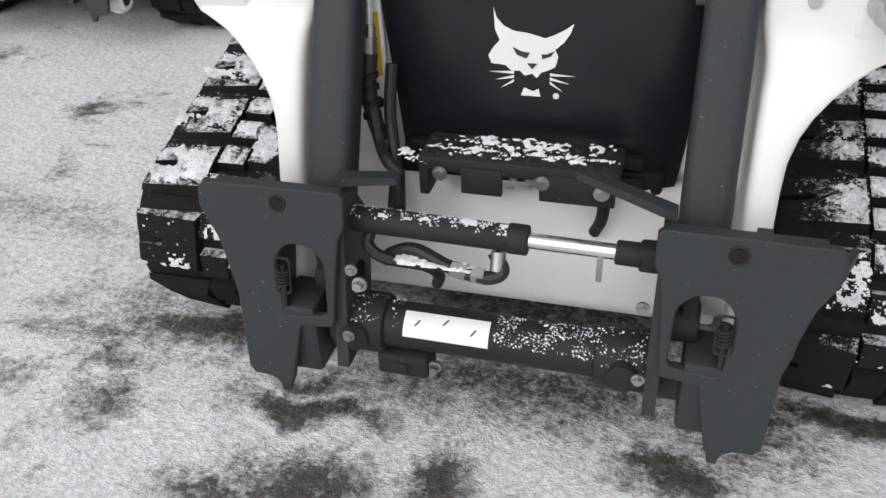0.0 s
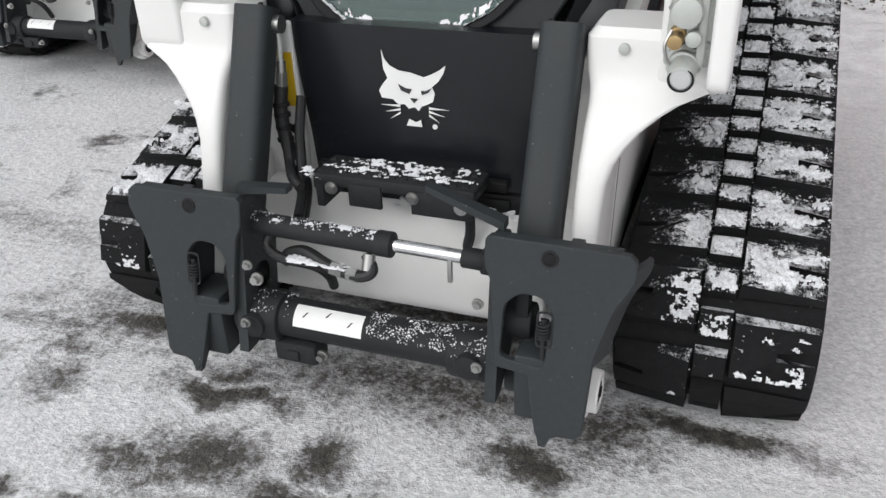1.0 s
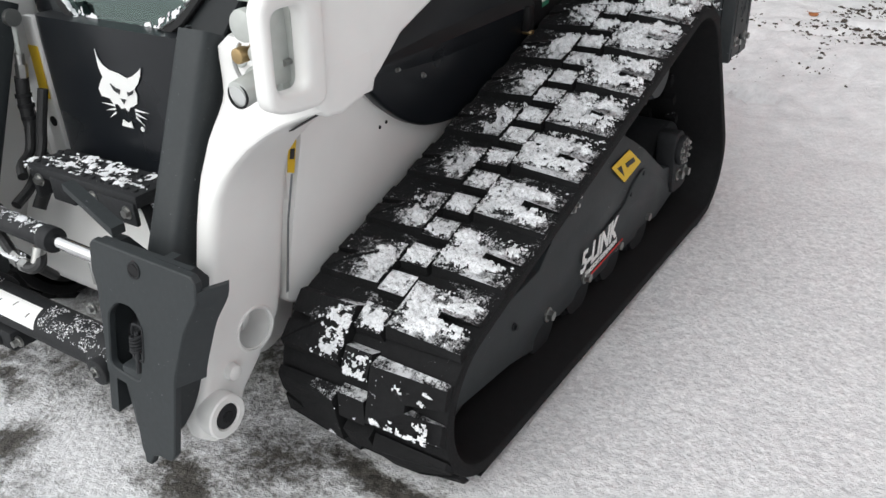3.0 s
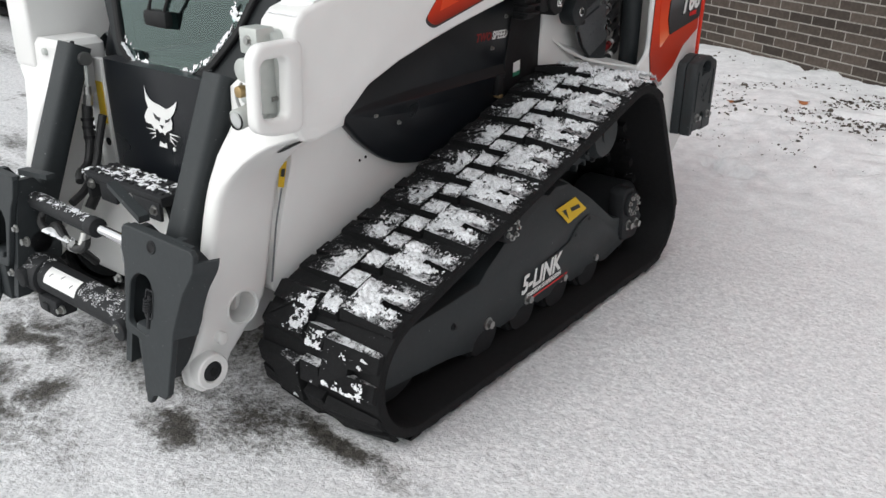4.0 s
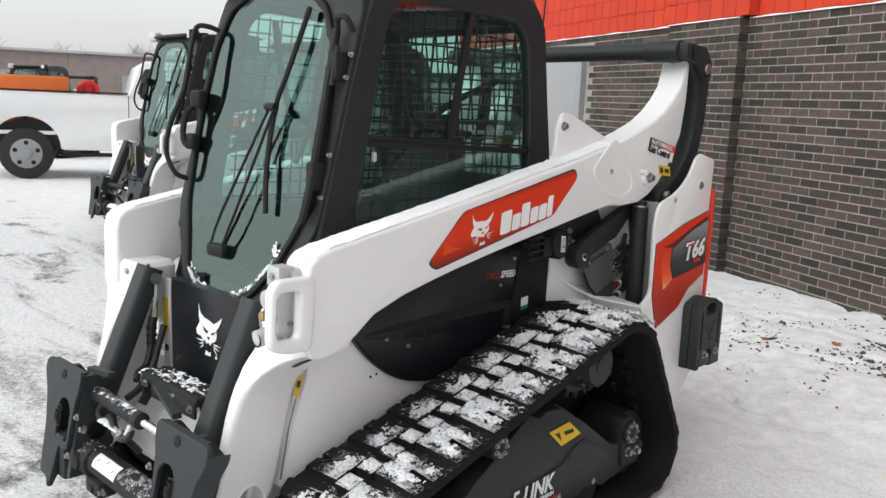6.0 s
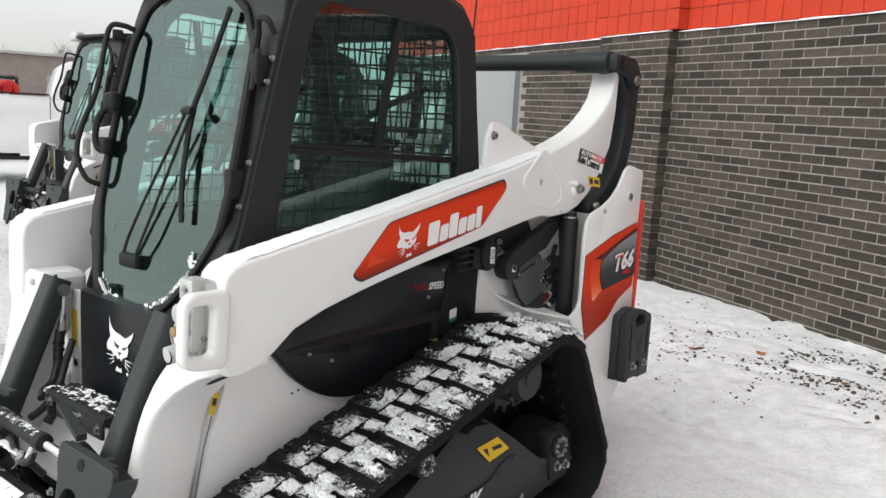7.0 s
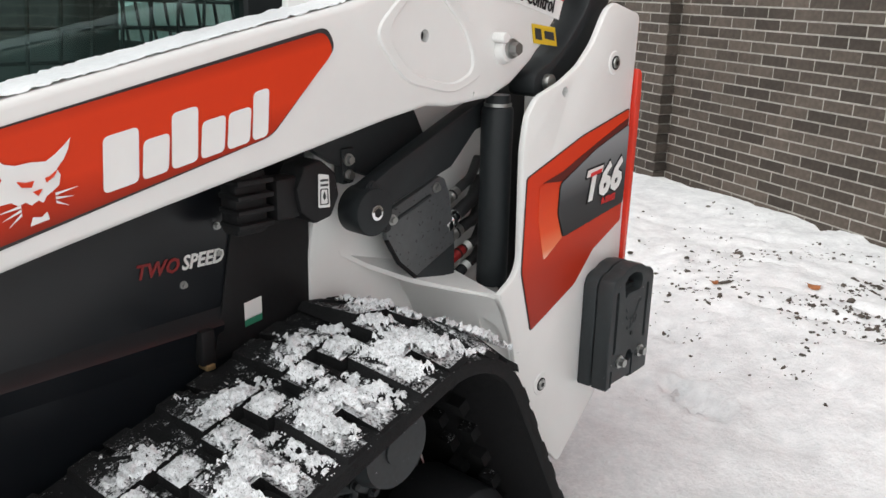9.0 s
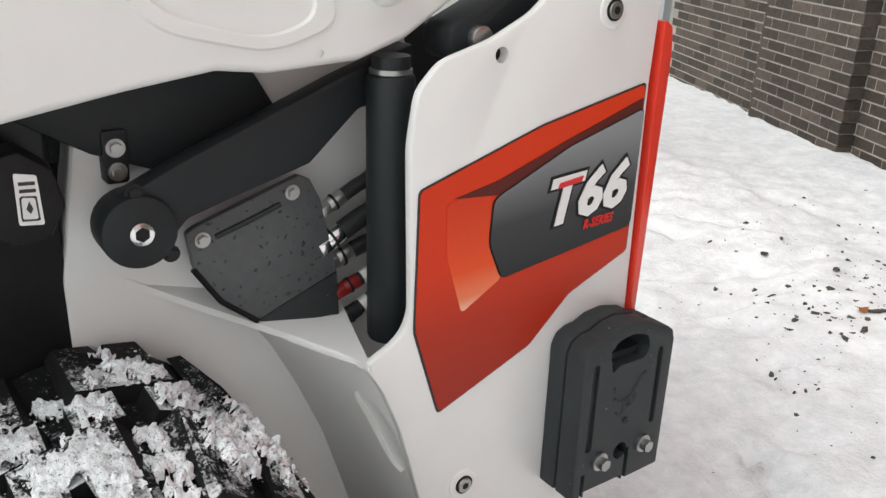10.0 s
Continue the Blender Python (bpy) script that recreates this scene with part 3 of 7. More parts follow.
def make_wall():
    bm = box(-9, 14, 0.02, 0.35, -0.3, WALL_TOP - 0.005, 0)
    box(PIER[0] + 0.02, PIER[1] - 0.02, 0.02 - PIER[2], 0.019, -0.3, WALL_TOP - 0.005, 0, bm=bm)
    wall = part("wall_north", in_wall(bm), MORTAR)
    tagged(wall, "dark brown brick wall with pale mortar and a shallow pier", "wall", kind="structure")
    up = box(-9, 14, 0.045, 0.40, WALL_TOP + 0.012, 3.42, 0)
    box(PIER[0] + 0.02, PIER[1] - 0.02, -0.06, 0.044, WALL_TOP + 0.012, 3.42, 0, bm=up)
    wall2 = part("wall_upper", in_wall(up), BLOCKJ)
    tagged(wall2, "orange-painted block wall above the brick", "wall", kind="structure")
    for x0, x1, y0, y1, words in ((-9, PIER[0], -0.006, 0.04, "thin snow lying on the brick ledge"), (PIER[1], 14, -0.006, 0.04, "thin snow lying on the brick ledge"), (PIER[0], PIER[1], -PIER[2] - 0.004, -0.062, "snow lying on the top of the brick pier")):
        t = bmesh.new()
        n = int((x1 - x0) / 0.03)
        rows = []
        for i in range(n + 1):
            x = x0 + (x1 - x0) * i / n
            h = 0.006 + 0.010 * max(0.0, noise.noise(Vector((x * 3.1, 0, 0))) + 0.4 * noise.noise(Vector((x * 13, 5, 0))) + 0.25)
            f = y0 - 0.003 * noise.noise(Vector((x * 9, 2, 0)))
            rows.append([t.verts.new(p) for p in ((x, f, WALL_TOP - 0.004), (x, y1, WALL_TOP - 0.004), (x, y1, WALL_TOP - 0.003 + h), (x, f + 0.008, WALL_TOP - 0.003 + h))])
        for a, b in zip(rows, rows[1:]):
            for k in range(4):
                t.faces.new((a[k], a[(k + 1) % 4], b[(k + 1) % 4], b[k]))
        tagged(part("ledge", in_wall(t), SNOW), words, "trim", kind="structure")
    return wall, wall2


WALL, WALL_UP = make_wall()

# door in the far stretch of the wall
bm = ring([(-6.35, 0), (-4.35, 0), (-4.35, 2.3), (-6.35, 2.3)], [(-6.22, 0.02), (-4.48, 0.02), (-4.48, 2.18), (-6.22, 2.18)], AX['y'], -0.05, 0.03)
DOOR = part("door_1", in_wall(bm), DOORM)
tagged(DOOR, "grey steel door in a grey frame", "door", kind="structure")
part("door_leaf", in_wall(box(-6.215, -4.485, -0.03, 0.015, 0.03, 2.175, 0.004)), DOORM, DOOR)
bm = in_wall(rod((-4.62, -0.09, 0.95), (-4.62, -0.09, 1.15), 0.012))
part("door_handle", bm, STEEL, DOOR)
# grey parapet of the building behind
bm = in_wall(box(-7.8, -3.4, 0.8, 4, 0, 4.3, 0.05))
tagged(part("far_building", bm, FACADE), "plain grey building block behind the brick wall", "building")

# ---- the track loader ----
FRONT_SLOPE = 0.25


def on_front(x, z, w=0.0):
    """A point of the cab's sloping front, w behind it."""
    return (x, 0.375 + FRONT_SLOPE * (z - 0.83) + w, z)


def belt_outline(d, n=26):
    """The closed side line of the track: two idlers and the high sprocket, shrunk by d."""
    C = [((0.405, 0.208), 0.198), ((1.55, 0.553), 0.210), ((1.765, 0.195), 0.190)]
    raw = []
    for (cy, cz), r in C:
        raw += [(cy + (r - d) * math.cos(2 * math.pi * i / 240), cz + (r - d) * math.sin(2 * math.pi * i / 240)) for i in range(240)]
    pts = sorted(set(raw))

    def half(seq):
        h = []
        for p in seq:
            while len(h) > 1 and (h[-1][0] - h[-2][0]) * (p[1] - h[-2][1]) - (h[-1][1] - h[-2][1]) * (p[0] - h[-2][0]) <= 0:
                h.pop()
            h.append(p)
        return h
    a, b = half(pts), half(pts[::-1])
    return a[:-1] + b[:-1]


def along(loop, count):
    """count even stations of a closed line, with place, heading and outward way."""
    P = [Vector(p) for p in loop]
    L = [0.0]
    for a, b in zip(P, P[1:] + P[:1]):
        L.append(L[-1] + (b - a).length)
    out = []
    for k in range(count):
        s = L[-1] * k / count
        i = max(j for j in range(len(P)) if L[j] <= s)
        a, b = P[i], P[(i + 1) % len(P)]
        p = a + (b - a) * ((s - L[i]) / max(1e-9, L[i + 1] - L[i]))
        d = (b - a).normalized()
        out.append((p, d, Vector((d.y, -d.x))))
    return out


TRACK_IN, TRACK_OUT = 0.498, 0.917
LUGS, LUG_PHASE = 24, 0.72


def lug_mesh(name, x0, x1, half, h, notch):
    """One rubber lug: a low block with sloping flanks, in local x across, y along, z out; notch cuts its outer end."""
    t = bmesh.new()
    base = [(x0, -half * 1.08), (x1, -half * 1.08), (x1, half * 1.08), (x0, half * 1.08)]
    if notch:
        c = x1 - (x1 - x0) * 0.46
        base = [(x0, -half * 1.08), (x1, -half * 1.0), (x1, -half * 0.26), (c, -half * 0.15), (c, half * 0.16), (x1, half * 0.26), (x1, half * 1.0), (x0, half * 1.08)]
    if not notch and x1 - x0 > 0.1:
        c = x0 + (x1 - x0) * 0.40
        base = [(x0, -half * 1.0), (x1, -half * 1.08), (x1, half * 1.08), (x0, half * 1.0), (x0, half * 0.16), (c, half * 0.12), (c, -half * 0.12), (x0, -half * 0.16)]
    cx = (x0 + x1) / 2
    top = [(cx + (x - cx) * 0.96, y * 0.86) for x, y in base]
    A = [t.verts.new((x, y, -0.006)) for x, y in base]
    B = [t.verts.new((x, y, h * (0.25 if notch and x > x1 - 0.02 else 0.45 if not notch and len(base) > 4 and x < x0 + 0.02 else 1.0))) for x, y in top]
    t.faces.new(B)
    k = len(A)
    for j in range(k):
        t.faces.new((A[j], A[(j + 1) % k], B[(j + 1) % k], B[j]))
    bmesh.ops.recalc_face_normals(t, faces=t.faces[:])
    me = bpy.data.meshes.new(name)
    t.to_mesh(me)
    t.free()
    me.materials.append(LUG)
    return me


LUG_SPANS = [(TRACK_OUT - 0.174, TRACK_OUT - 0.003, 0.066, 0.027, True, 0.0), (TRACK_OUT - 0.246, TRACK_OUT - 0.178, 0.031, 0.024, False, 0.25),
             (TRACK_OUT - 0.246, TRACK_OUT - 0.178, 0.031, 0.024, False, 0.75), (TRACK_IN + 0.004, TRACK_OUT - 0.250, 0.065, 0.026, False, 0.50)]
GAP_SPANS = [(TRACK_OUT - 0.172, TRACK_OUT - 0.006, 0.024, 0.004, False, 0.50), (TRACK_IN + 0.09, TRACK_OUT - 0.252, 0.024, 0.004, False, 0.0)]
LUG_SHAPES = [("track_lug", lug_mesh("track_lug", x0, x1, half, h, notch), shift) for x0, x1, half, h, notch, shift in LUG_SPANS]


def make_track(loader, side):
    outer, inner = belt_outline(0.012), belt_outline(0.042)
    t = bmesh.new()
    n = 150
    O, I = [p for p, d, o in along(outer, n)], [p for p, d, o in along(inner, n)]
    rows = []
    for loop, x in ((O, TRACK_IN), (O, TRACK_OUT), (I, TRACK_OUT), (I, TRACK_IN)):
        rows.append([t.verts.new((side * x, p.x, p.y)) for p in loop])
    for A, B in zip(rows, rows[1:] + rows[:1]):
        for j in range(n):
            t.faces.new((A[j], A[(j + 1) % n], B[(j + 1) % n], B[j]))
    bmesh.ops.recalc_face_normals(t, faces=t.faces[:])
    round_edges(t, 0.006, 2, 50)
    belt = part("track_belt", t, RUBBER, loader, "black rubber track belt dusted with snow")
    stations = along(belt_outline(0.012), LUGS * 20)
    for k in range(LUGS):
        for name, me, shift in LUG_SHAPES:
            p, d, o = stations[(k * 20 + round((shift + LUG_PHASE) * 20)) % (LUGS * 20)]
            ob = new(name, me)
            ob.parent = belt
            x = Vector((side, 0, 0))
            y, z = Vector((0, d.x, d.y)), Vector((0, o.x, o.y))
            m = Matrix((x, y, z)).transposed().to_4x4()
            m.translation = Vector((0, p.x, p.y))
            ob.matrix_local = m
    # drive lugs inside
    one = bpy.data.meshes.new("drive_lug")
    t = box(-0.018, 0.018, -0.016, 0.016, -0.026, 0.004, 0)
    t.to_mesh(one)
    t.free()
    one.materials.append(RUBBER)
    for p, d, o in along(belt_outline(0.042), 46):
        for xc in (0.66, 0.75):
            m = Matrix(((side, 0, 0), Vector((0, d.x, d.y)), Vector((0, o.x, o.y)))).transposed().to_4x4()
            m.translation = Vector((side * xc, p.x, p.y))
            ob = new("drive_lug", one)
            ob.parent = belt
            ob.matrix_local = m
    # carriage
    s = side
    prof = [(0.335, 0.288), (0.33, 0.148), (0.60, 0.118), (0.72, 0.090)]
    for yc in (0.79, 1.004, 1.213, 1.428):
        prof += [(yc - 0.065, 0.112), (yc - 0.04, 0.132), (yc, 0.138), (yc + 0.04, 0.132), (yc + 0.065, 0.112)]
    prof += [(1.53, 0.108), (1.64, 0.130), (1.765, 0.16), (1.80, 0.20), (1.77, 0.235), (1.66, 0.235), (1.56, 0.26), (1.46, 0.33), (1.32, 0.43), (1.25, 0.478), (1.14, 0.490), (1.05, 0.452),
             (0.84, 0.358), (0.78, 0.335), (0.74, 0.302), (0.60, 0.294)]
    # added dark plate, stands in for the darkness inside the belt loop
    part("loop_backing", prism(belt_outline(0.055)[::4], 'x', s * 0.49, s * 0.512, 0.0), CAST, loader)
    body = prism(prof, 'x', s * 0.76, s * 0.838, 0.004)
    body = carve(body, loft([[(s * 0.8385, y, zb), (s * 0.795, y, zb + 0.14), (s * 0.93, y, zb + 0.14), (s * 0.93, y, zb)] for y, zb in ((0.60, 0.300), (0.80, 0.330), (1.20, 0.333), (1.34, 0.372), (1.60, 0.372))]))
    frame_part = part("track_frame", body, GREY, loader, "charcoal steel track carriage")
    part("carriage_beam", prism([(0.34, 0.26), (0.34, 0.17), (1.6, 0.17), (1.2, 0.40), (0.8, 0.30)], 'x', s * 0.55, s * 0.76, 0.01), GREY, frame_part)
    part("doubler_plate", prism(fillet([(1.10, 0.145), (1.50, 0.135), (1.62, 0.17), (1.54, 0.235), (1.42, 0.31), (1.36, 0.335), (1.29, 0.31), (1.24, 0.27), (1.10, 0.25)], 0.02), 'x', s * 0.838, s * 0.845, 0.002), GREY, frame_part)
    for yc in (0.79, 1.004, 1.213, 1.428):
        t = rod((s * 0.60, yc, 0.112), (s * 0.81, yc, 0.112), 0.082, n=28, r_edge=0.008)
        rod((s * 0.81, yc, 0.112), (s * 0.822, yc, 0.112), 0.07, n=28, bm=t)
        part("track_roller", t, CAST, loader)
        part("roller_bolt", bolt((s * 0.836, yc, 0.155), (s, 0, 0), 0.013, 0.020), STEEL, frame_part)
    t = rod((s * 0.58, 0.405, 0.208), (s * 0.80, 0.405, 0.208), 0.142, n=40, r_edge=0.012)
    rod((s * 0.80, 0.405, 0.208), (s * 0.825, 0.405, 0.208), 0.06, n=24, bm=t)
    part("front_idler", t, CAST, loader)
    t = rod((s * 0.60, 1.765, 0.195), (s * 0.775, 1.765, 0.195), 0.135, n=40, r_edge=0.012)
    part("rear_idler", t, CAST, loader)
    # tension hub with its ring of bolts
    t = prism(fillet([(1.605, 0.352), (1.685, 0.352), (1.765, 0.20), (1.74, 0.14), (1.62, 0.15)], 0.03), 'x', s * 0.79, s * 0.852, 0.008)
    hub = part("idler_bracket", t, CAST, loader)
    t = rod((s * 0.85, 1.658, 0.290), (s * 0.868, 1.658, 0.290), 0.047, n=28, r_edge=0.004)
    part("hub_cap", t, CAST, hub)
    for i in range(9):
        g = 2 * math.pi * i / 9
        part("hub_bolt", bolt((s * 0.866, 1.658 + 0.033 * math.cos(g), 0.290 + 0.033 * math.sin(g)), (s, 0, 0), 0.006, 0.010), STEEL, hub)
    for y, z in ((1.655, 0.208), (1.715, 0.200)):
        part("bracket_bolt", bolt((s * 0.850, y, z), (s, 0, 0), 0.013, 0.022), STEEL, hub)
    for y, z in ((1.365, 0.318), (1.28, 0.285), (0.62, 0.215)):
        part("frame_bolt", bolt((s * 0.838, y, z), (s, 0, 0), 0.007, 0.010), CAST, frame_part)
    # small return roller under the top run
    t = rod((s * 0.70, 0.885, 0.43), (s * 0.85, 0.885, 0.43), 0.045, n=24, r_edge=0.006)
    rr = part("return_roller", t, CAST, loader)
    for i in range(7):
        g = 2 * math.pi * i / 7
        part("roller_bolt", bolt((s * 0.85, 0.885 + 0.026 * math.cos(g), 0.43 + 0.026 * math.sin(g)), (s, 0, 0), 0.006, 0.010), STEEL, rr)
    # drive sprocket and its motor
    t = rod((s * 0.55, 1.458, 0.592), (s * 0.80, 1.458, 0.592), 0.100, n=32, r_edge=0.008)
    rod((s * 0.80, 1.458, 0.592), (s * 0.835, 1.458, 0.592), 0.086, 0.076, n=32, bm=t)
    rod((s * 0.835, 1.458, 0.592), (s * 0.84, 1.458, 0.592), 0.03, n=20, bm=t)
    motor = part("drive_motor", t, GREY, loader)
    teeth = []
    for i in range(15):
        g0 = 2 * math.pi * i / 15
        for r, dg in ((0.125, -0.13), (0.125, -0.06), (0.15, -0.02), (0.15, 0.05), (0.125, 0.09)):
            teeth.append((1.458 + r * math.cos(g0 + dg), 0.592 + r * math.sin(g0 + dg)))
    sprocket = part("sprocket", prism(teeth, 'x', s * 0.715, s * 0.74, 0.003), GREY, loader)
    for i in range(10):
        g = 2 * math.pi * i / 10
        part("motor_bolt", bolt((s * 0.80, 1.458 + 0.093 * math.cos(g), 0.592 + 0.093 * math.sin(g)), (s, 0, 0), 0.007, 0.012), CAST, motor)
    # labels
    pl = (lambda u, v, w: (s * (0.838 + w), u, v))
    slope = (lambda u, v, w: (s * (0.840 - max(0.0, v - 0.333 - 0.25 * max(0.0, u - 1.20)) * 0.3107 + w), u, v))
    lab = part("warning_label", sheet([(1.178, 0.398), (1.292, 0.412), (1.342, 0.362), (1.228, 0.342)], slope, 0.002), YELLOW, frame_part, "yellow warning label")
    part("label_print", sheet([(1.205, 0.388), (1.228, 0.388), (1.232, 0.358)], slope, 0.004), INK, lab)
    part("label_print", sheet([(1.252, 0.386), (1.30, 0.388), (1.305, 0.376), (1.257, 0.374)], slope, 0.004), INK, lab)
    at, right = (s * 0.8465, 0.955, 0.186), (0, 1, 0.055)
    if s > 0:
        lettering("lettering", "5-LINK", 0.083, at, right, (0, 0, 1), LABEL, frame_part, 0.25, 0.92)
        lettering("lettering", "TORSION SUSPENSION", 0.021, (s * 0.8465, 0.985, 0.163), right, (0, 0, 1), LABEL, frame_part, 0.2, 0.95)
        part("label_print", sheet([(1.01, 0.157), (1.235, 0.168), (1.235, 0.163), (1.01, 0.152)], pl, 0.0085), RED, frame_part)
    return belt


def arm_outline():
    top = [(0.252, 1.02), (0.262, 1.065), (0.29, 1.090), (0.335, 1.103), (0.40, 1.115), (0.62, 1.160), (0.85, 1.206), (0.97, 1.231), (1.26, 1.294), (1.50, 1.343), (1.735, 1.402), (1.883, 1.447),
           (2.00, 1.490), (2.08, 1.535), (2.15, 1.590), (2.20, 1.645), (2.225, 1.71), (2.235, 1.752), (2.258, 1.755), (2.264, 1.735)]
    rear = [(2.258, 1.587), (2.232, 1.438), (2.155, 1.315), (2.073, 1.232), (2.0, 1.185), (1.925, 1.159), (1.797, 1.150), (1.729, 1.157), (1.62, 1.140)]
    low = [(1.51, 1.119), (1.316, 1.082), (1.148, 1.051), (1.001, 1.022), (0.872, 0.995), (0.756, 0.968), (0.619, 0.932), (0.50, 0.888), (0.432, 0.835), (0.38, 0.80), (0.31, 0.785), (0.27, 0.79), (0.25, 0.82)]
    return top + rear + low


def emblem(place, cu, cv, size, mat, parent, dark):
    """A plain cat-head badge, drawn as simple shapes."""
    head = [(-0.45, 0.56), (-0.41, 0.44), (-0.33, 0.35), (-0.20, 0.29), (-0.01, 0.27), (0.175, 0.22), (0.30, 0.27), (0.42, 0.34), (0.51, 0.41), (0.47, 0.29), (0.40, 0.18), (0.30, 0.09), (0.34, 0.0), (0.31, -0.12),
            (0.22, -0.17), (0.14, -0.20), (0.09, -0.27), (0.03, -0.22), (-0.06, -0.25), (-0.12, -0.19), (-0.22, -0.20), (-0.30, -0.13), (-0.47, -0.12), (-0.51, -0.02), (-0.45, 0.08), (-0.37, 0.17), (-0.43, 0.30)]
    q = [(cu + size * u, cv + size * v) for u, v in head]
    b = part("badge", sheet(q, place, 0.001), mat, parent, "white animal-head badge")
    for eye in ([(-0.21, 0.10), (-0.10, 0.05), (0.0, 0.04), (-0.04, -0.03), (-0.16, 0.01)], [(0.30, 0.08), (0.20, 0.03), (0.14, 0.03), (0.15, -0.03), (0.25, 0.01)], [(-0.03, -0.09), (0.09, -0.09), (0.03, -0.16)]):
        part("badge_mark", sheet([(cu + size * u, cv + size * v) for u, v in eye], place, 0.003), dark, b)
    for jaw in ([(-0.10, -0.50), (0.14, -0.50), (0.12, -0.40), (0.05, -0.44), (-0.06, -0.40)],):
        part("badge_mark", sheet([(cu + size * u, cv + size * v) for u, v in jaw], place, 0.002), mat, b)
    for sgn in (-1, 1):
        for k in range(3):
            x0, y0 = sgn * 0.22 + 0.03, -0.20 - 0.05 * k
            x1, y1 = sgn * (0.52 - 0.07 * k) + 0.03, -0.22 - 0.10 * k
            part("badge_mark", sheet([(cu + size * u, cv + size * v) for u, v in ((x0, y0), (x1, y1), (x0, y0 - 0.035))], place, 0.002), mat, b)
    return b


def make_arms(loader):
    out = []
    for s in (1, -1):
        px = (lambda u, v, w, s=s: (s * w, u, v))
        t = prism(arm_outline(), 'x', 0.535, 0.655, 0.022, 3)
        # front casting that runs down to the hinge pin
        rows = [(0.150, 0.440, 0.480, 0.030, 0.090), (0.170, 0.425, 0.478, 0.008, 0.112), (0.215, 0.418, 0.472, 0.006, 0.146), (0.26, 0.412, 0.466, 0.035, 0.205), (0.33, 0.408, 0.461, 0.070, 0.278),
                (0.38, 0.408, 0.461, 0.085, 0.292), (0.43, 0.408, 0.462, 0.098, 0.303), (0.52, 0.408, 0.462, 0.118, 0.324), (0.58, 0.408, 0.463, 0.132, 0.336), (0.63, 0.408, 0.467, 0.146, 0.345), (0.67, 0.408, 0.480, 0.160, 0.350),
                (0.70, 0.409, 0.498, 0.175, 0.362), (0.73, 0.410, 0.523, 0.190, 0.380), (0.755, 0.411, 0.553, 0.208, 0.41), (0.775, 0.410, 0.585, 0.226, 0.42), (0.79, 0.407, 0.620, 0.240, 0.42), (0.803, 0.403, 0.650, 0.250, 0.42),
                (0.825, 0.396, 0.656, 0.258, 0.42), (0.870, 0.394, 0.656, 0.260, 0.42), (0.890, 0.395, 0.654, 0.261, 0.42), (0.908, 0.41, 0.645, 0.275, 0.41)]
        loops = []
        for z, x0, x1, y0, y1 in rows:
            rc = min(0.026, (x1 - x0) * 0.4, (y1 - y0) * 0.4)
            loops.append([(x, y, z) for x, y in fillet([(x0, y0), (x1, y0), (x1, y1), (x0, y1)], rc, 4)])
        loft(loops, bm=t)
        # recess housing behind the couplers
        if s > 0:
            prism(fillet([(0.27, 0.82), (0.40, 0.82), (0.40, 1.10), (0.275, 1.07)], 0.02), 'x', 0.512, 0.56, 0.012, bm=t)
        t = carve(t, rod((0.39, 0.197, 0.323), (0.50, 0.197, 0.323), 0.0455, n=40))
        for y, z, r, x0 in ((1.715, 1.291, 0.012, 0.64), (1.868, 1.172, 0.005, 0.65)):
            t = carve(t, rod((x0, y, z), (0.67, y, z), r, n=20))
        if s < 0:
            for v in t.verts:
                v.co.x = -v.co.x
        arm = part("lift_arm", t, WHITE, loader, "white lift arm with snow along its top edge")
        # guard loop beside the couplers
        g = ring(fillet([(0.122, 0.845), (0.17, 0.828), (0.262, 0.822), (0.272, 1.035), (0.15, 1.035), (0.125, 1.01)], 0.03, 5), fillet([(0.143, 0.868), (0.216, 0.862), (0.222, 1.0), (0.148, 1.0)], 0.022, 5), px, 0.632, 0.670, 0.0)
        round_edges(g, 0.013, 3, 50)
        if s > 0:
            part("coupler_guard", g, WHITE, arm)
        else:
            g.free()
        # pin, hole and boss on the leg
        hp = part("hinge_pin", rod((s * 0.47, 0.058, 0.206), (s * 0.499, 0.058, 0.206), 0.027, n=24, r_edge=0.003), CAST, arm)
        part("pin_socket", rod((s * 0.498, 0.058, 0.206), (s * 0.5025, 0.058, 0.206), 0.013, n=6), BLACK, hp)
        t = ring([(0.058 + 0.047 * math.cos(g), 0.206 + 0.047 * math.sin(g)) for g in (i * math.pi / 20 for i in range(40))], [(0.058 + 0.028 * math.cos(g), 0.206 + 0.028 * math.sin(g)) for g in (i * math.pi / 20 for i in range(40))], px, 0.455, 0.501, 0.003, 40)
        part("pin_collar", t, WHITE, arm)
        def circle(r):
            return [(0.197 + r * math.cos(g), 0.323 + r * math.sin(g)) for g in (i * math.pi / 20 for i in range(40))]
        part("port_cup", ring(circle(0.0458), circle(0.0425), px, 0.355, 0.459, 0.0, 40), WHITE, arm)
        part("port_back", rod((s * 0.350, 0.197, 0.323), (s * 0.356, 0.197, 0.323), 0.0455, n=30), WHITE, arm)
        part("port_lip", ring(circle(0.0525), circle(0.0462), px, 0.4575, 0.4645, 0.0015, 40), WHITE, arm)
        part("leg_boss", rod((s * 0.45, 0.112, 0.272), (s * 0.482, 0.112, 0.272), 0.017, n=20, r_edge=0.004), WHITE, arm)
        if s > 0:
            bend = (lambda u, v, w: (0.5445 + max(-0.004, v - 0.745) * 1.4 + w, u, v))
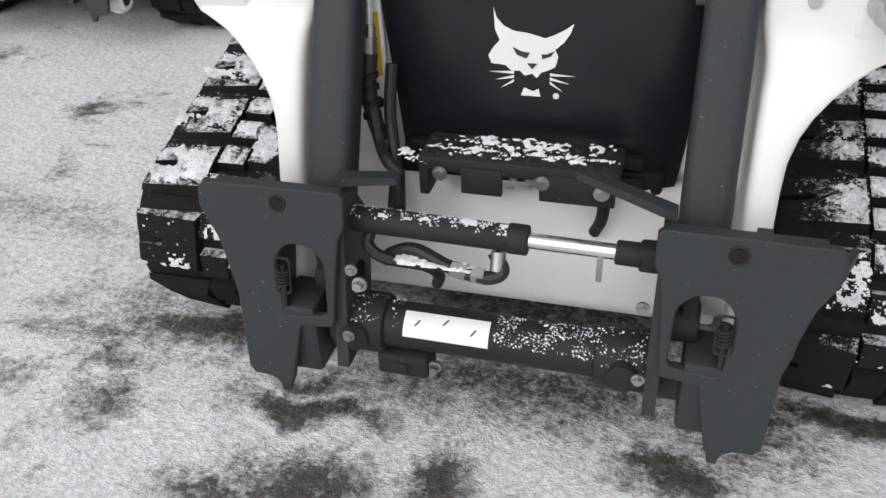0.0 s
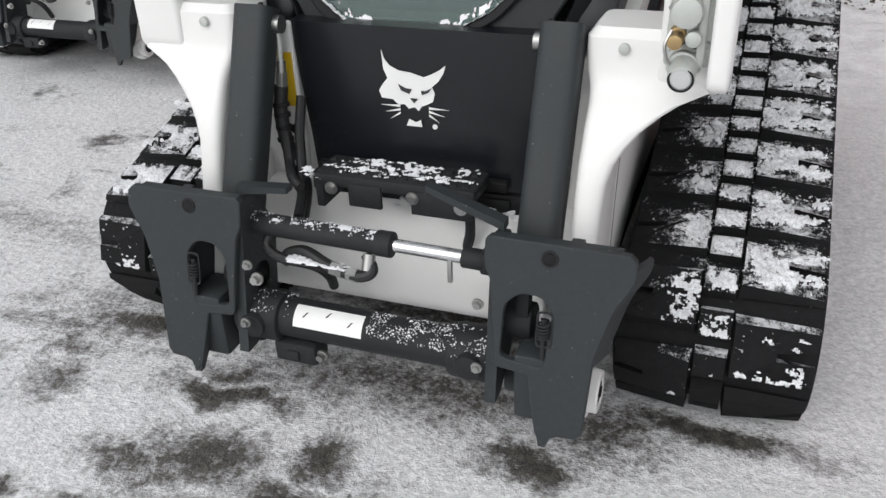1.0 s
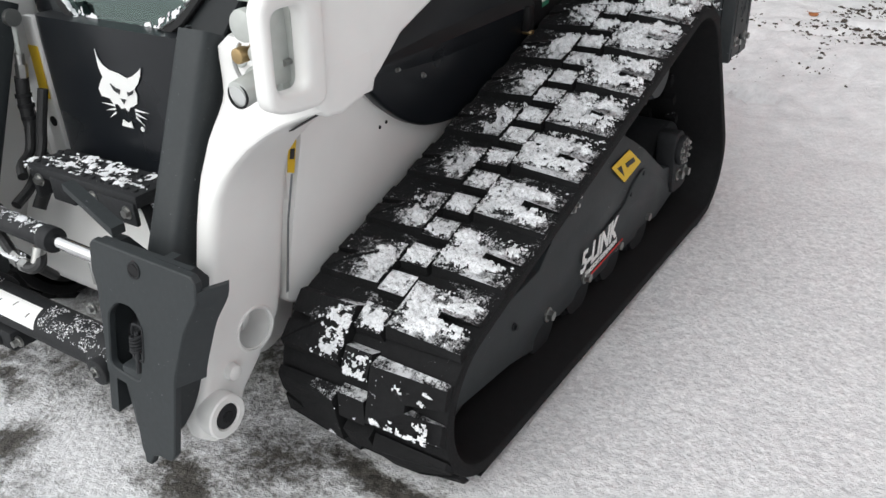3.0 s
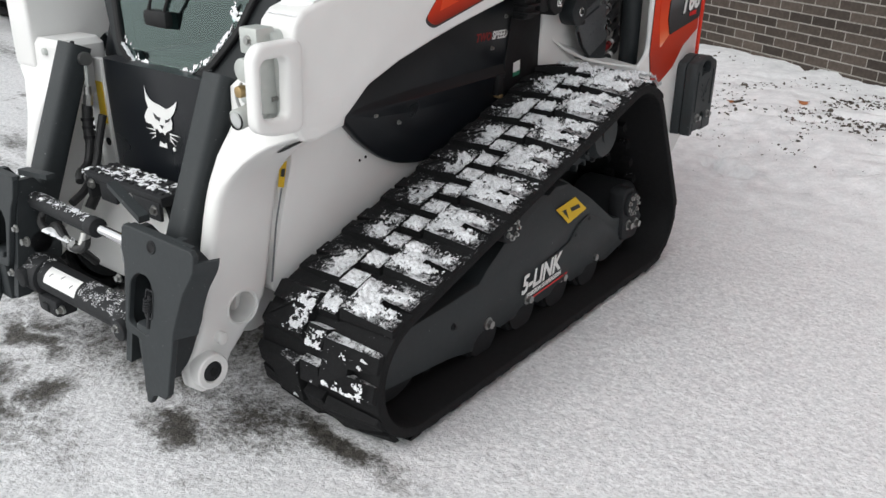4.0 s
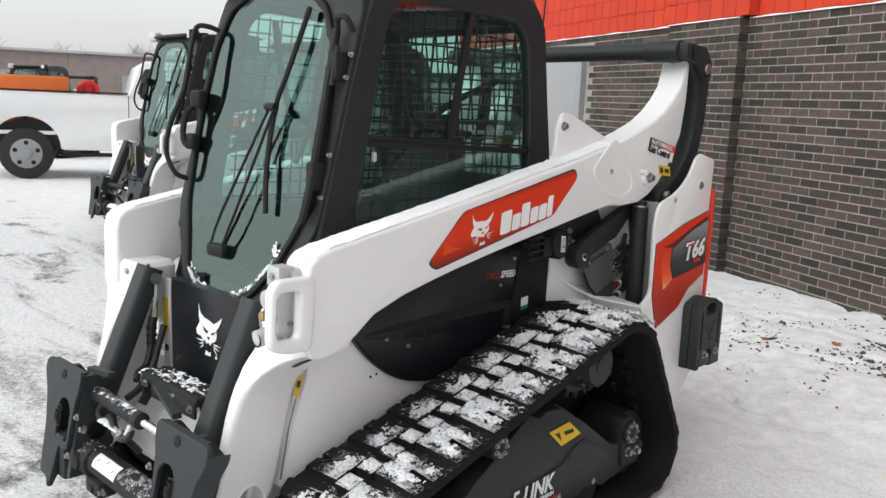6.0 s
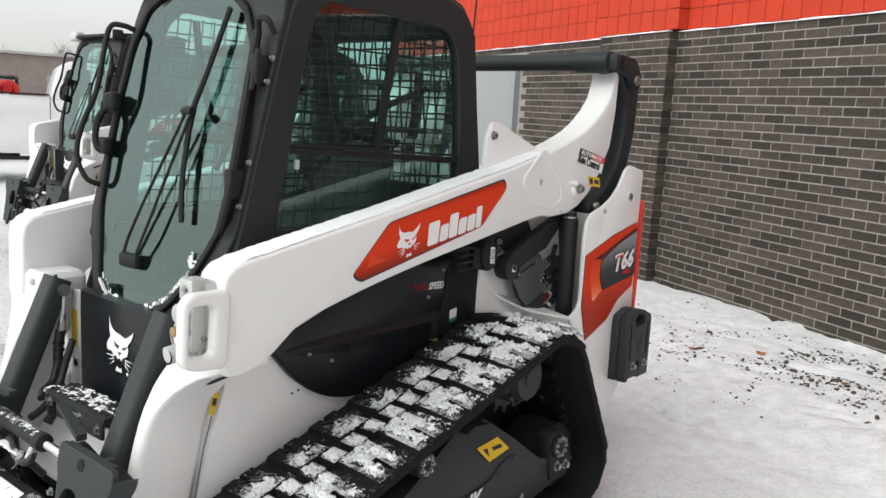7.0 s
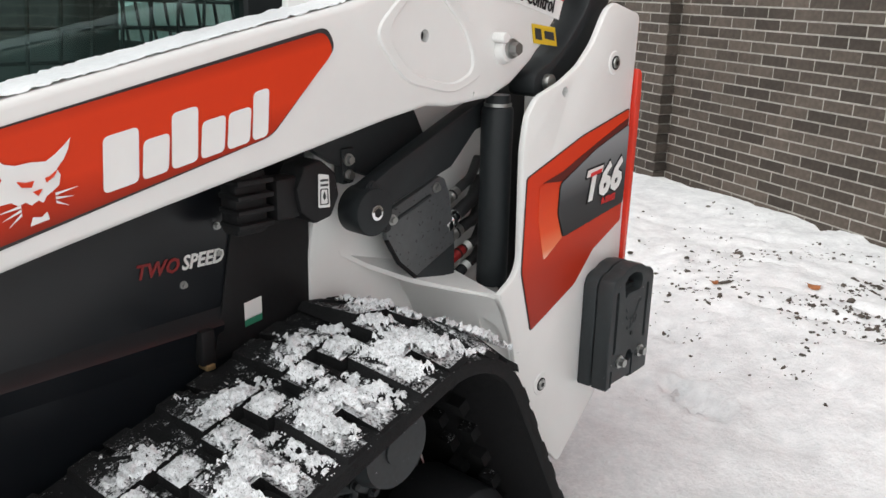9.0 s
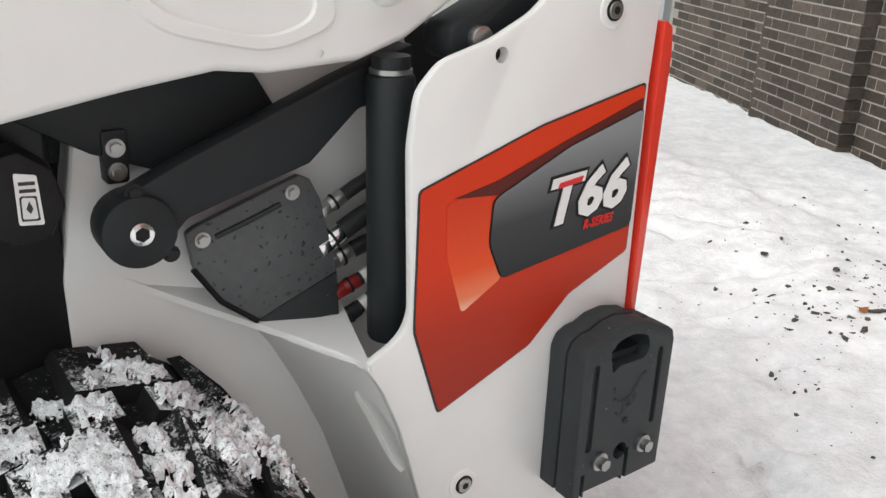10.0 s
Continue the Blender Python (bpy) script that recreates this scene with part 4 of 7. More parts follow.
            part("slot_mark", sheet(fillet([(0.280, 0.741), (0.298, 0.758), (0.333, 0.774), (0.352, 0.776), (0.338, 0.758), (0.300, 0.739)], 0.008), bend, 0.0, 0.002), BLACK, arm)
        part("knee_bolt", rod((s * 0.47, 0.268, 0.872), (s * 0.47, 0.250, 0.872), 0.011, n=16, r_edge=0.002), ALU, arm)
        # raised field and bolts at the rear pivot
        t = ring(fillet([(1.575, 1.30), (1.66, 1.205), (1.80, 1.175), (1.90, 1.21), (1.86, 1.31), (1.72, 1.43)], 0.035), fillet([(1.605, 1.30), (1.675, 1.222), (1.80, 1.195), (1.868, 1.222), (1.835, 1.30), (1.715, 1.40)], 0.04), px, 0.650, 0.660, 0.003)
        part("pressed_rim", t, WHITE, arm)
        part("hole_back", rod((s * 0.640, 1.715, 1.291), (s * 0.6405, 1.715, 1.291), 0.0118, n=16), BLACK, arm)
        t = rod((s * 0.65, 1.965, 1.26), (s * 0.672, 1.965, 1.26), 0.034, 0.026, n=24, r_edge=0.003)
        boss = part("pivot_boss", t, WHITE, arm)
        part("pivot_bolt", bolt((s * 0.672, 1.968, 1.262), (s, 0, 0), 0.014, 0.022), STEEL, boss)
        part("stop_pin", rod((s * 0.65, 1.935, 1.285), (s * 0.685, 1.935, 1.285), 0.011, n=14, r_edge=0.002), WHITE, boss)
        # black rear link, curved, and its pin
        line = [(2.255, 1.79), (2.30, 1.815), (2.36, 1.81), (2.40, 1.77), (2.41, 1.66), (2.40, 1.50), (2.365, 1.37), (2.28, 1.25), (2.15, 1.165), (2.06, 1.15), (2.055, 1.20), (2.17, 1.255), (2.26, 1.345), (2.305, 1.47), (2.315, 1.62), (2.275, 1.70), (2.245, 1.74)]
        link = part("rear_link", prism(fillet(line, 0.03), 'x', s * 0.60, s * 0.675, 0.008), CHAR, loader, "curved black rear link")
        part("link_pin", rod((s * 0.66, 2.335, 1.725), (s * 0.708, 2.335, 1.725), 0.022, n=20, r_edge=0.003), STEEL, link)
        part("link_pin", rod((s * 0.66, 2.105, 1.185), (s * 0.69, 2.105, 1.185), 0.018, n=20, r_edge=0.003), STEEL, link)
        out.append(arm)
        # orange field on the flank, plain shapes for the maker's word
        sd = (lambda u, v, w, s=s: (s * (0.655 + w), u, v))
        edge = fillet([(0.713, 1.022), (0.748, 0.998), (1.345, 1.138), (1.487, 1.275), (1.468, 1.310), (0.870, 1.180)], 0.018)
        field = part("arm_decal", sheet(edge, sd, 0.0004), INK, arm, "orange decal with a white badge and word shapes")
        c = (1.08, 1.155)
        part("decal_field", sheet([(c[0] + (u - c[0]) * 0.985, c[1] + (v - c[1]) * 0.95) for u, v in edge], sd, 0.002), ARM_PRINT, field)
        part("decal_fold", sheet([(0.775, 1.043), (0.86, 1.062), (0.82, 1.068), (0.79, 1.085)], sd, 0.0038), BRIGHT_OR, field)
        emblem(lambda u, v, w: sd(u, v + 0.21 * (u - 0.96), w + 0.004), 0.957, 1.117, 0.105, LABEL, field, ORANGE)
        u0 = 1.050
        for wd, ht in ((0.054, 0.078), (0.042, 0.056), (0.044, 0.082), (0.042, 0.056), (0.042, 0.056), (0.030, 0.076)):
            zb = 1.088 + 0.185 * (u0 - 1.050)
            part("word_shape", sheet(fillet([(u0, zb), (u0 + wd, zb + 0.19 * wd), (u0 + wd + 0.006, zb + 0.19 * wd + ht), (u0 + 0.006, zb + ht)], 0.009), sd, 0.0045), LABEL, field)
            u0 += wd + 0.006
        # snow-white edge label on the front top of the arm
        part("top_label", sheet([(s * 0.575, 0.43), (s * 0.645, 0.43), (s * 0.645, 0.53), (s * 0.575, 0.53)], lambda u, v, w: (u, v, 1.121 + 0.2045 * (v - 0.43) + 0.0015 + w), 0.0), LABEL, arm)
        # ride control label
        if s > 0:
            sl = (lambda u, v, w: (0.655 + w, u, v))
            rl = part("ride_label", sheet([(1.978, 1.431), (2.192, 1.389), (2.166, 1.320), (1.952, 1.366)], sl, 0.001), LABEL, arm, "white label with black and red lettering")
            part("label_field", sheet([(1.980, 1.428), (2.088, 1.4068), (2.078, 1.3815), (1.9705, 1.4035)], sl, 0.003), INK, rl)
            part("label_field", sheet([(2.088, 1.4068), (2.189, 1.387), (2.180, 1.3605), (2.078, 1.3815)], sl, 0.003), RED, rl)
            lettering("lettering", "AUTOMATIC", 0.0255, (0.6605, 1.985, 1.4045), (0, 1, -0.198), (0, 0.1, 1), LABEL, rl, 0.0, 1.22, 0.02)
            lettering("lettering", "Ride Control", 0.047, (0.6605, 1.962, 1.3715), (0, 1, -0.207), (0, 0.1, 1), BLACK, rl, 0.0, 0.72, 0.012)
            yl = part("warning_label", sheet([(2.062, 1.312), (2.153, 1.303), (2.166, 1.261), (2.073, 1.270)], sl, 0.001), YELLOW, arm, "yellow warning label")
            part("label_print", sheet([(2.072, 1.303), (2.095, 1.300), (2.102, 1.276), (2.078, 1.279)], sl, 0.003), INK, yl)
            part("label_print", sheet([(2.110, 1.296), (2.146, 1.292), (2.152, 1.274), (2.114, 1.279)], sl, 0.003), INK, yl)
    # tube that joins the two towers, and the white one low between the legs
    t = rod((-0.62, 2.17, 1.79), (0.62, 2.17, 1.79), 0.037, n=24)
    for s in (1, -1):
        rod((s * 0.50, 2.17, 1.79), (s * 0.66, 2.17, 1.79), 0.047, n=24, bm=t, r_edge=0.006)
        for x0, x1 in ((0.575, 0.597), (0.678, 0.70)):
            prism(fillet([(2.18, 1.755), (2.18, 1.825), (2.32, 1.815), (2.375, 1.75), (2.37, 1.69), (2.31, 1.68), (2.26, 1.74)], 0.02), 'x', s * x0, s * x1, 0.004, bm=t)
        box(min(s * 0.575, s * 0.70), max(s * 0.575, s * 0.70), 2.15, 2.22, 1.755, 1.825, 0.010, bm=t)
    part("tower_tube", t, CHAR, loader, "black cross tube at the rear top")
    t = prism(fillet([(0.20, 0.235), (0.27, 0.19), (0.36, 0.22), (0.40, 0.36), (0.38, 0.47), (0.30, 0.475), (0.235, 0.36)], 0.04, 5), 'x', -0.40, 0.40, 0.01)
    part("cross_member", t, WHITE, loader, "white cross member low between the arm legs")
    return out


def make_attach(loader):
    """The two quick-attach plates, the tube and cylinder between them."""
    for s in (1, -1):
        k = (lambda u, v, w, s=s: (s * u, -0.064 + (v - 0.2) * 0.181 + w, v))
        edge = fillet([(0.272, 0.575), (0.558, 0.572), (0.563, 0.525), (0.527, 0.462), (0.498, 0.36), (0.487, 0.178), (0.428, 0.176), (0.420, 0.146), (0.402, 0.146), (0.394, 0.176), (0.378, 0.178), (0.374, 0.300),
                       (0.300, 0.306), (0.296, 0.38), (0.285, 0.49), (0.272, 0.51)], 0.010, 3)
        slot = fillet([(0.312, 0.328), (0.400, 0.318), (0.412, 0.44), (0.388, 0.468), (0.345, 0.468), (0.316, 0.44)], 0.015)
        pl = part("attach_plate", ring(edge, slot, k, -0.006, 0.012, 0.003, 96), GREY, loader, "charcoal quick-attach plate with a slotted opening")
        rim = fillet([(0.558, 0.572), (0.563, 0.525), (0.527, 0.462), (0.498, 0.36), (0.487, 0.172)], 0.02, 3)[4:-4]
        t = loft([[k(u - 0.010, v, 0.004), k(u, v, -0.003), k(u + 0.022, v, 0.052), k(u + 0.014, v, 0.060)] for u, v in rim])
        part("side_flange", t, GREY, pl)
        part("plate_hole", rod(k(0.40, 0.546, -0.0085), k(0.40, 0.546, -0.004), 0.013, n=20), BLACK, pl)
        t = ring([(0.40 + 0.017 * math.cos(g), 0.546 + 0.017 * math.sin(g)) for g in (i * math.pi / 12 for i in range(24))], [(0.40 + 0.013 * math.cos(g), 0.546 + 0.013 * math.sin(g)) for g in (i * math.pi / 12 for i in range(24))], k, -0.009, -0.004, 0.001, 24)
        part("hole_rim", t, CAST, pl)
        # ribs behind the plate
        for x in (0.292, 0.44):
            t = loft([[k(x - 0.012, z, 0.012), k(x + 0.012, z, 0.012), k(x + 0.012, z, d), k(x - 0.012, z, d)] for z, d in ((0.21, 0.05), (0.30, 0.15), (0.46, 0.15), (0.56, 0.06))])
            round_edges(t, 0.006)
            part("plate_rib", t, GREY, pl)
        t = loft([[k(0.285, z, 0.012), k(0.53, z, 0.012), k(0.53, z, d), k(0.285, z, d)] for z, d in ((0.552, 0.016), (0.572, 0.024))])
        round_edges(t, 0.004)
        part("top_lip", t, GREY, pl)
        # latch wedge, spring and pivot seen in the slot
        t = prism(fillet([(0.325, 0.36), (0.352, 0.36), (0.355, 0.455), (0.33, 0.455)], 0.008), 'y', 0.02, 0.05, 0.004)
        if s < 0:
            for v in t.verts:
                v.co.x = -v.co.x
        part("latch_link", t, CAST, pl)
        part("latch_wedge", loft([[k(0.402, 0.147, -0.004), k(0.418, 0.147, -0.004), k(0.418, 0.147, 0.010), k(0.402, 0.147, 0.010)], [k(0.39, 0.215, -0.004), k(0.432, 0.215, -0.004), k(0.432, 0.215, 0.03), k(0.39, 0.215, 0.03)],
                                  [k(0.393, 0.33, 0.012), k(0.43, 0.33, 0.012), k(0.43, 0.33, 0.045), k(0.393, 0.33, 0.045)]]), GREY, pl)
        turns = [k(0.398 + 0.011 * math.cos(g * 2), 0.385 + g * 0.0021, -0.008 + 0.011 * math.sin(g * 2)) for g in (i * 0.26 for i in range(66))]
        part("latch_spring", tube(turns, 0.0028, 5), CAST, pl, "coiled latch spring")
        part("spring_rod", rod(k(0.398, 0.34, -0.006), k(0.398, 0.425, -0.006), 0.005, n=8), CAST, pl)
        t = ring(fillet([(0.382, 0.365), (0.416, 0.365), (0.416, 0.44), (0.382, 0.44)], 0.008), fillet([(0.386, 0.37), (0.412, 0.37), (0.412, 0.436), (0.386, 0.436)], 0.006), k, -0.008, -0.004, 0.001, 32)
        part("spring_window", t, CAST, pl)
        part("plate_bolt", bolt(k(0.262, 0.43, 0.0), (0, -1, 0), 0.008, 0.012), STEEL, pl)
        part("plate_bolt", bolt(k(0.268, 0.30, -0.01), (0, -1, 0), 0.008, 0.012), STEEL, pl)
        # hinge ears towards the arm leg
        t = rod((s * 0.30, 0.058, 0.206), (s * 0.47, 0.058, 0.206), 0.036, n=20, r_edge=0.005)
        box(min(s * 0.34, s * 0.42), max(s * 0.34, s * 0.42), -0.045, 0.06, 0.18, 0.34, 0.01, bm=t)
        part("hinge_block", t, GREY, pl)
        # latch lever on the top
        tip = (0.13 if s > 0 else 0.19)
        zt = 0.620 if s > 0 else 0.572
        t = loft([[(s * 0.30, 0.03, 0.570), (s * 0.30, 0.06, 0.570), (s * 0.30, 0.06, 0.588), (s * 0.30, 0.03, 0.588)], [(s * tip, 0.055, zt), (s * tip, 0.082, zt), (s * tip, 0.082, zt + 0.014), (s * tip, 0.055, zt + 0.014)]])
        round_edges(t, 0.005)
        part("latch_lever", t, GREY, pl)
    t = rod((-0.30, 0.03, 0.272), (0.30, 0.03, 0.272), 0.046, n=32)
    for x in (-0.27, 0.24):
        rod((x - 0.055, 0.03, 0.270), (x + 0.055, 0.03, 0.270), 0.060, n=32, bm=t, r_edge=0.012)
        rod((x, -0.04, 0.275), (x, 0.0, 0.275), 0.030, n=20, bm=t, r_edge=0.005)
    tb = part("attach_tube", t, CAST, loader, "dark cast cross tube dusted with snow")
    t = bmesh.new()
    loops = []
    for r in (0.0472, 0.0478):
        loops.append([[(x, 0.03 - r * math.cos(g), 0.272 + r * math.sin(g)) for x in (-0.176, -0.009)] for g in (math.radians(12 + 8 * i) for i in range(9))])
    grid = [[t.verts.new(p) for p in row] for row in loops[1]]
    for a, b in zip(grid, grid[1:]):
        t.faces.new((a[0], a[1], b[1], b[0]))
    lb = part("tube_label", t, LABEL, tb, "white instruction label with worn drawings")
    for x, g0 in ((-0.155, 40), (-0.10, 50), (-0.045, 35)):
        t = bmesh.new()
        row = [[t.verts.new((xx, 0.03 - 0.0484 * math.cos(g), 0.272 + 0.0484 * math.sin(g))) for xx in (x + 0.003 * i, x + 0.004 + 0.003 * i)] for i, g in enumerate(math.radians(g0 + 5 * i) for i in range(4))]
        for a, b in zip(row, row[1:]):
            t.faces.new((a[0], a[1], b[1], b[0]))
        part("label_print", t, INK, lb)
    t = box(-0.235, -0.13, -0.015, 0.05, 0.175, 0.228, 0.008)
    box(-0.20, -0.17, -0.022, 0.0, 0.185, 0.212, 0.004, bm=t)
    part("tube_bracket", t, CAST, tb)
    part("bracket_bolt", bolt((-0.118, 0.0, 0.205), (0, -1, 0), 0.009, 0.02), STEEL, tb)
    # latch cylinder: barrel, bright rod, clevis, hoses
    t = rod((-0.28, 0.055, 0.492), (0.03, 0.055, 0.487), 0.025, n=24, r_edge=0.004)
    rod((0.015, 0.055, 0.487), (0.052, 0.055, 0.4865), 0.028, n=24, bm=t, r_edge=0.003)
    cyl = part("latch_cylinder", t, CAST, loader, "dark hydraulic cylinder with snow on top")
    part("cylinder_rod", rod((0.05, 0.055, 0.4865), (0.215, 0.055, 0.484), 0.0145, n=24), CHROME, cyl, "bright chromed rod")
    t = rod((0.205, 0.055, 0.484), (0.255, 0.055, 0.483), 0.022, n=20, r_edge=0.004)
    box(0.245, 0.30, 0.035, 0.075, 0.458, 0.508, 0.008, bm=t)
    part("clevis", t, CAST, cyl)
    part("grease_post", box(0.175, 0.185, 0.04, 0.05, 0.425, 0.475, 0.002), STEEL, cyl)
    for pts, r in (([(-0.01, 0.05, 0.455), (0.01, 0.03, 0.43), (-0.02, 0.02, 0.418), (-0.09, 0.03, 0.425), (-0.16, 0.05, 0.44), (-0.21, 0.06, 0.42), (-0.235, 0.09, 0.38)], 0.013),
                   ([(-0.25, 0.07, 0.47), (-0.255, 0.05, 0.44), (-0.22, 0.04, 0.42), (-0.15, 0.06, 0.40), (-0.13, 0.09, 0.36), (-0.15, 0.14, 0.30)], 0.012)):
        part("hose", tube(pts, r, 10, smooth=6), HOSE, cyl)
    for p, q, r in (((-0.085, 0.028, 0.424), (-0.055, 0.024, 0.420), 0.0155), ((-0.045, 0.022, 0.419), (-0.022, 0.022, 0.419), 0.0155), ((0.0, 0.03, 0.43), (0.0, 0.045, 0.462), 0.014)):
        part("hose_fitting", rod(p, q, r, n=6 if r > 0.0151 else 12), STEEL, cyl)
    part("fitting_bolt", bolt((-0.258, 0.0, 0.382), (0, -1, 0.2), 0.010, 0.02), STEEL, cyl)
    # tilt cylinders beside the legs
    for s in (1, -1):
        t = bmesh.new()
        a, b = Vector((s * 0.347, 0.285, 0.905)), Vector((s * 0.347, 0.085, 0.43))
        d = (b - a).normalized()
        side = Vector((1, 0, 0))
        fr = side.cross(d)
        sec = fillet([(-0.044, -0.034), (0.044, -0.034), (0.044, 0.042), (-0.044, 0.042)], 0.024, 4)
        t = loft([[p + side * u + fr * v for u, v in sec] for p in (a, a + d * 0.004, b)])
        tc = part("tilt_cylinder", t, GREY, loader, "charcoal tilt-cylinder cover")
        part("cover_pin", rod((s * 0.288, 0.285, 0.868), (s * 0.375, 0.285, 0.868), 0.020, n=20), STEEL, tc)
        part("grease_nipple", rod((s * 0.325, 0.27, 0.903), (s * 0.325, 0.27, 0.918), 0.006, n=8), CAST, tc)
        t = rod((s * 0.32, 0.085, 0.45), (s * 0.32, 0.05, 0.36), 0.026, n=18)
        rod((s * 0.28, 0.05, 0.36), (s * 0.36, 0.05, 0.36), 0.04, n=18, bm=t, r_edge=0.006)
        part("cylinder_eye", t, CAST, tc)
    # step between the legs
    t = box(-0.185, 0.195, 0.165, 0.275, 0.545, 0.575, 0.006)
    box(-0.185, -0.165, 0.168, 0.30, 0.49, 0.56, 0.004, bm=t)
    for x0, x1 in ((-0.10, -0.02), (0.05, 0.19)):
        box(x0, x1, 0.160, 0.172, 0.505, 0.56, 0.004, bm=t)
    for i in range(13):
        x = -0.172 + i * 0.0285
        for y in (0.185, 0.215, 0.245):
            rod((x, y, 0.574), (x, y, 0.579), 0.009, 0.007, n=7, bm=t)
    st = part("front_step", t, CAST, loader, "black front step under packed snow")
    for x in (-0.14, 0.055, 0.165):
        part("step_bolt", bolt((x, 0.162, 0.545 if x < 0.1 else 0.535), (0, -1, 0), 0.010, 0.012), STEEL, st)
    part("step_arm", tube([(0.155, 0.20, 0.55), (0.165, 0.21, 0.52), (0.165, 0.22, 0.45), (0.15, 0.24, 0.40)], 0.012, 8, smooth=4), CAST, st)


GLASS_EDGE = [(0.0, 0.822), (0.10, 0.842), (0.18, 0.885), (0.27, 0.98), (0.33, 1.08), (0.385, 1.19), (0.392, 1.26), (0.385, 1.39), (0.362, 1.57), (0.335, 1.69), (0.25, 1.82), (0.14, 1.885),
              (0.0, 1.90), (-0.24, 1.90), (-0.34, 1.85), (-0.395, 1.71), (-0.40, 1.52), (-0.39, 1.34), (-0.36, 1.14), (-0.31, 1.02), (-0.26, 0.90), (-0.19, 0.85), (-0.10, 0.825)]


def make_cab(loader):
    rim = [(0.0, 0.775), (0.20, 0.785), (0.28, 0.85), (0.37, 1.0), (0.424, 1.12), (0.426, 1.25), (0.426, 1.80), (0.40, 1.90), (0.28, 1.945), (-0.28, 1.945), (-0.40, 1.90), (-0.426, 1.80), (-0.426, 1.25),
           (-0.424, 1.12), (-0.37, 1.0), (-0.28, 0.85), (-0.20, 0.785)]
    cab = part("cab_frame", ring(fillet(rim, 0.03), fillet(GLASS_EDGE, 0.02), on_front, 0.0, 0.05, 0.004, 110, centre=(0.0, 1.35)), CHAR, loader, "charcoal cab frame")
    # black seal round the door glass, and the pane
    c = (0.0, 1.35)
    out = [(c[0] + (u - c[0]) * 1.015, c[1] + (v - c[1]) * 1.012) for u, v in fillet(GLASS_EDGE, 0.02)]
    inn = [(c[0] + (u - c[0]) * 0.955, c[1] + (v - c[1]) * 0.972) for u, v in fillet(GLASS_EDGE, 0.02)]
    part("door_seal", ring(out, inn, on_front, -0.016, 0.004, 0.004, 110, centre=c), BLACK, cab)
    t = bmesh.new()
    t.faces.new([t.verts.new(on_front(u, v, -0.004)) for u, v in inn])
    pane = part("door_glass", t, GLASS, cab, "clear green-tinted door glass")
    pane.visible_shadow = False
    # side frames with the sliding windows
    side_out = [(0.43, 1.0), (0.47, 1.15), (0.575, 1.57), (0.632, 1.78), (0.685, 1.93), (0.75, 1.95), (1.17, 1.98), (1.33, 1.96), (1.47, 1.92), (1.535, 1.84), (1.575, 1.55), (1.61, 1.33), (1.61, 1.0)]
    side_in = [(0.60, 1.13), (0.65, 1.38), (0.70, 1.66), (0.735, 1.80), (0.80, 1.86), (1.36, 1.84), (1.43, 1.78), (1.455, 1.60), (1.47, 1.42), (1.475, 1.13)]
    for s in (1, -1):
        k = (lambda u, v, w, s=s: (s * (0.43 - w), u, v))
        sf = part("side_frame", ring(fillet(side_out, 0.03), fillet(side_in, 0.035), k, 0.0, 0.045, 0.006, 110, centre=(1.0, 1.5)), CHAR, loader, "charcoal cab side with a sliding window")
        t = bmesh.new()
        t.faces.new([t.verts.new(k(1.0 + (u - 1.0) * 1.01, 1.5 + (v - 1.5) * 1.01, 0.020)) for u, v in fillet(side_in, 0.035)])
        g = part("side_glass", t, DARKGLASS, sf, "dark tinted side window")
        g.visible_shadow = False
        t = prism([(0.645, 1.378), (1.475, 1.350), (1.475, 1.370), (0.645, 1.398)], 'x', s * 0.402, s * 0.428, 0.003)
        prism([(0.65, 1.402), (1.475, 1.374), (1.475, 1.382), (0.65, 1.410)], 'x', s * 0.402, s * 0.432, 0.002, bm=t)
        part("window_rail", t, BLACK, sf)
        part("window_post", prism([(1.022, 1.39), (1.044, 1.39), (1.135, 1.845), (1.112, 1.845)], 'x', s * 0.405, s * 0.428, 0.003), BLACK, sf)
        part("window_latch", box(min(s * 0.426, s * 0.44), max(s * 0.426, s * 0.44), 0.667, 0.680, 1.33, 1.36, 0.003), ALU, sf)
        # wire screen inside the window
        t = bmesh.new()
        for i in range(15):
            y = 0.70 + i * 0.053
            rod((s * 0.385, y - 0.05, 1.12), (s * 0.385, y + 0.02, 1.84), 0.0034, n=5, bm=t)
        for i in range(14):
            z = 1.14 + i * 0.053
            rod((s * 0.383, 0.64, z), (s * 0.383, 1.47, z), 0.0034, n=5, bm=t)
        part("window_screen", t, BLACK, sf, "black wire screen")
        t = tube([(s * 0.375, 0.84, 1.83), (s * 0.37, 0.86, 1.66), (s * 0.36, 0.90, 1.50), (s * 0.36, 0.97, 1.44), (s * 0.36, 1.2, 1.42)], 0.014, 8, smooth=5)
        part("inner_bar", t, BLACK, sf)
        for z in (1.42, 1.455):
            part("inner_rail", box(min(s * 0.345, s * 0.37), max(s * 0.345, s * 0.37), 1.0, 1.44, z, z + 0.014, 0.004), ALU if z < 1.43 else BLACK, sf)
        for y, z in ((0.615, 1.25), (0.59, 1.18), (0.655, 1.46), (0.68, 1.66), (0.76, 1.91), (0.90, 1.90), (1.0, 1.915), (1.13, 1.905), (1.49, 1.40), (1.47, 1.76)):
            part("frame_screw", rod((s * 0.428, y, z), (s * 0.434, y, z), 0.0055, n=10), CAST, sf)
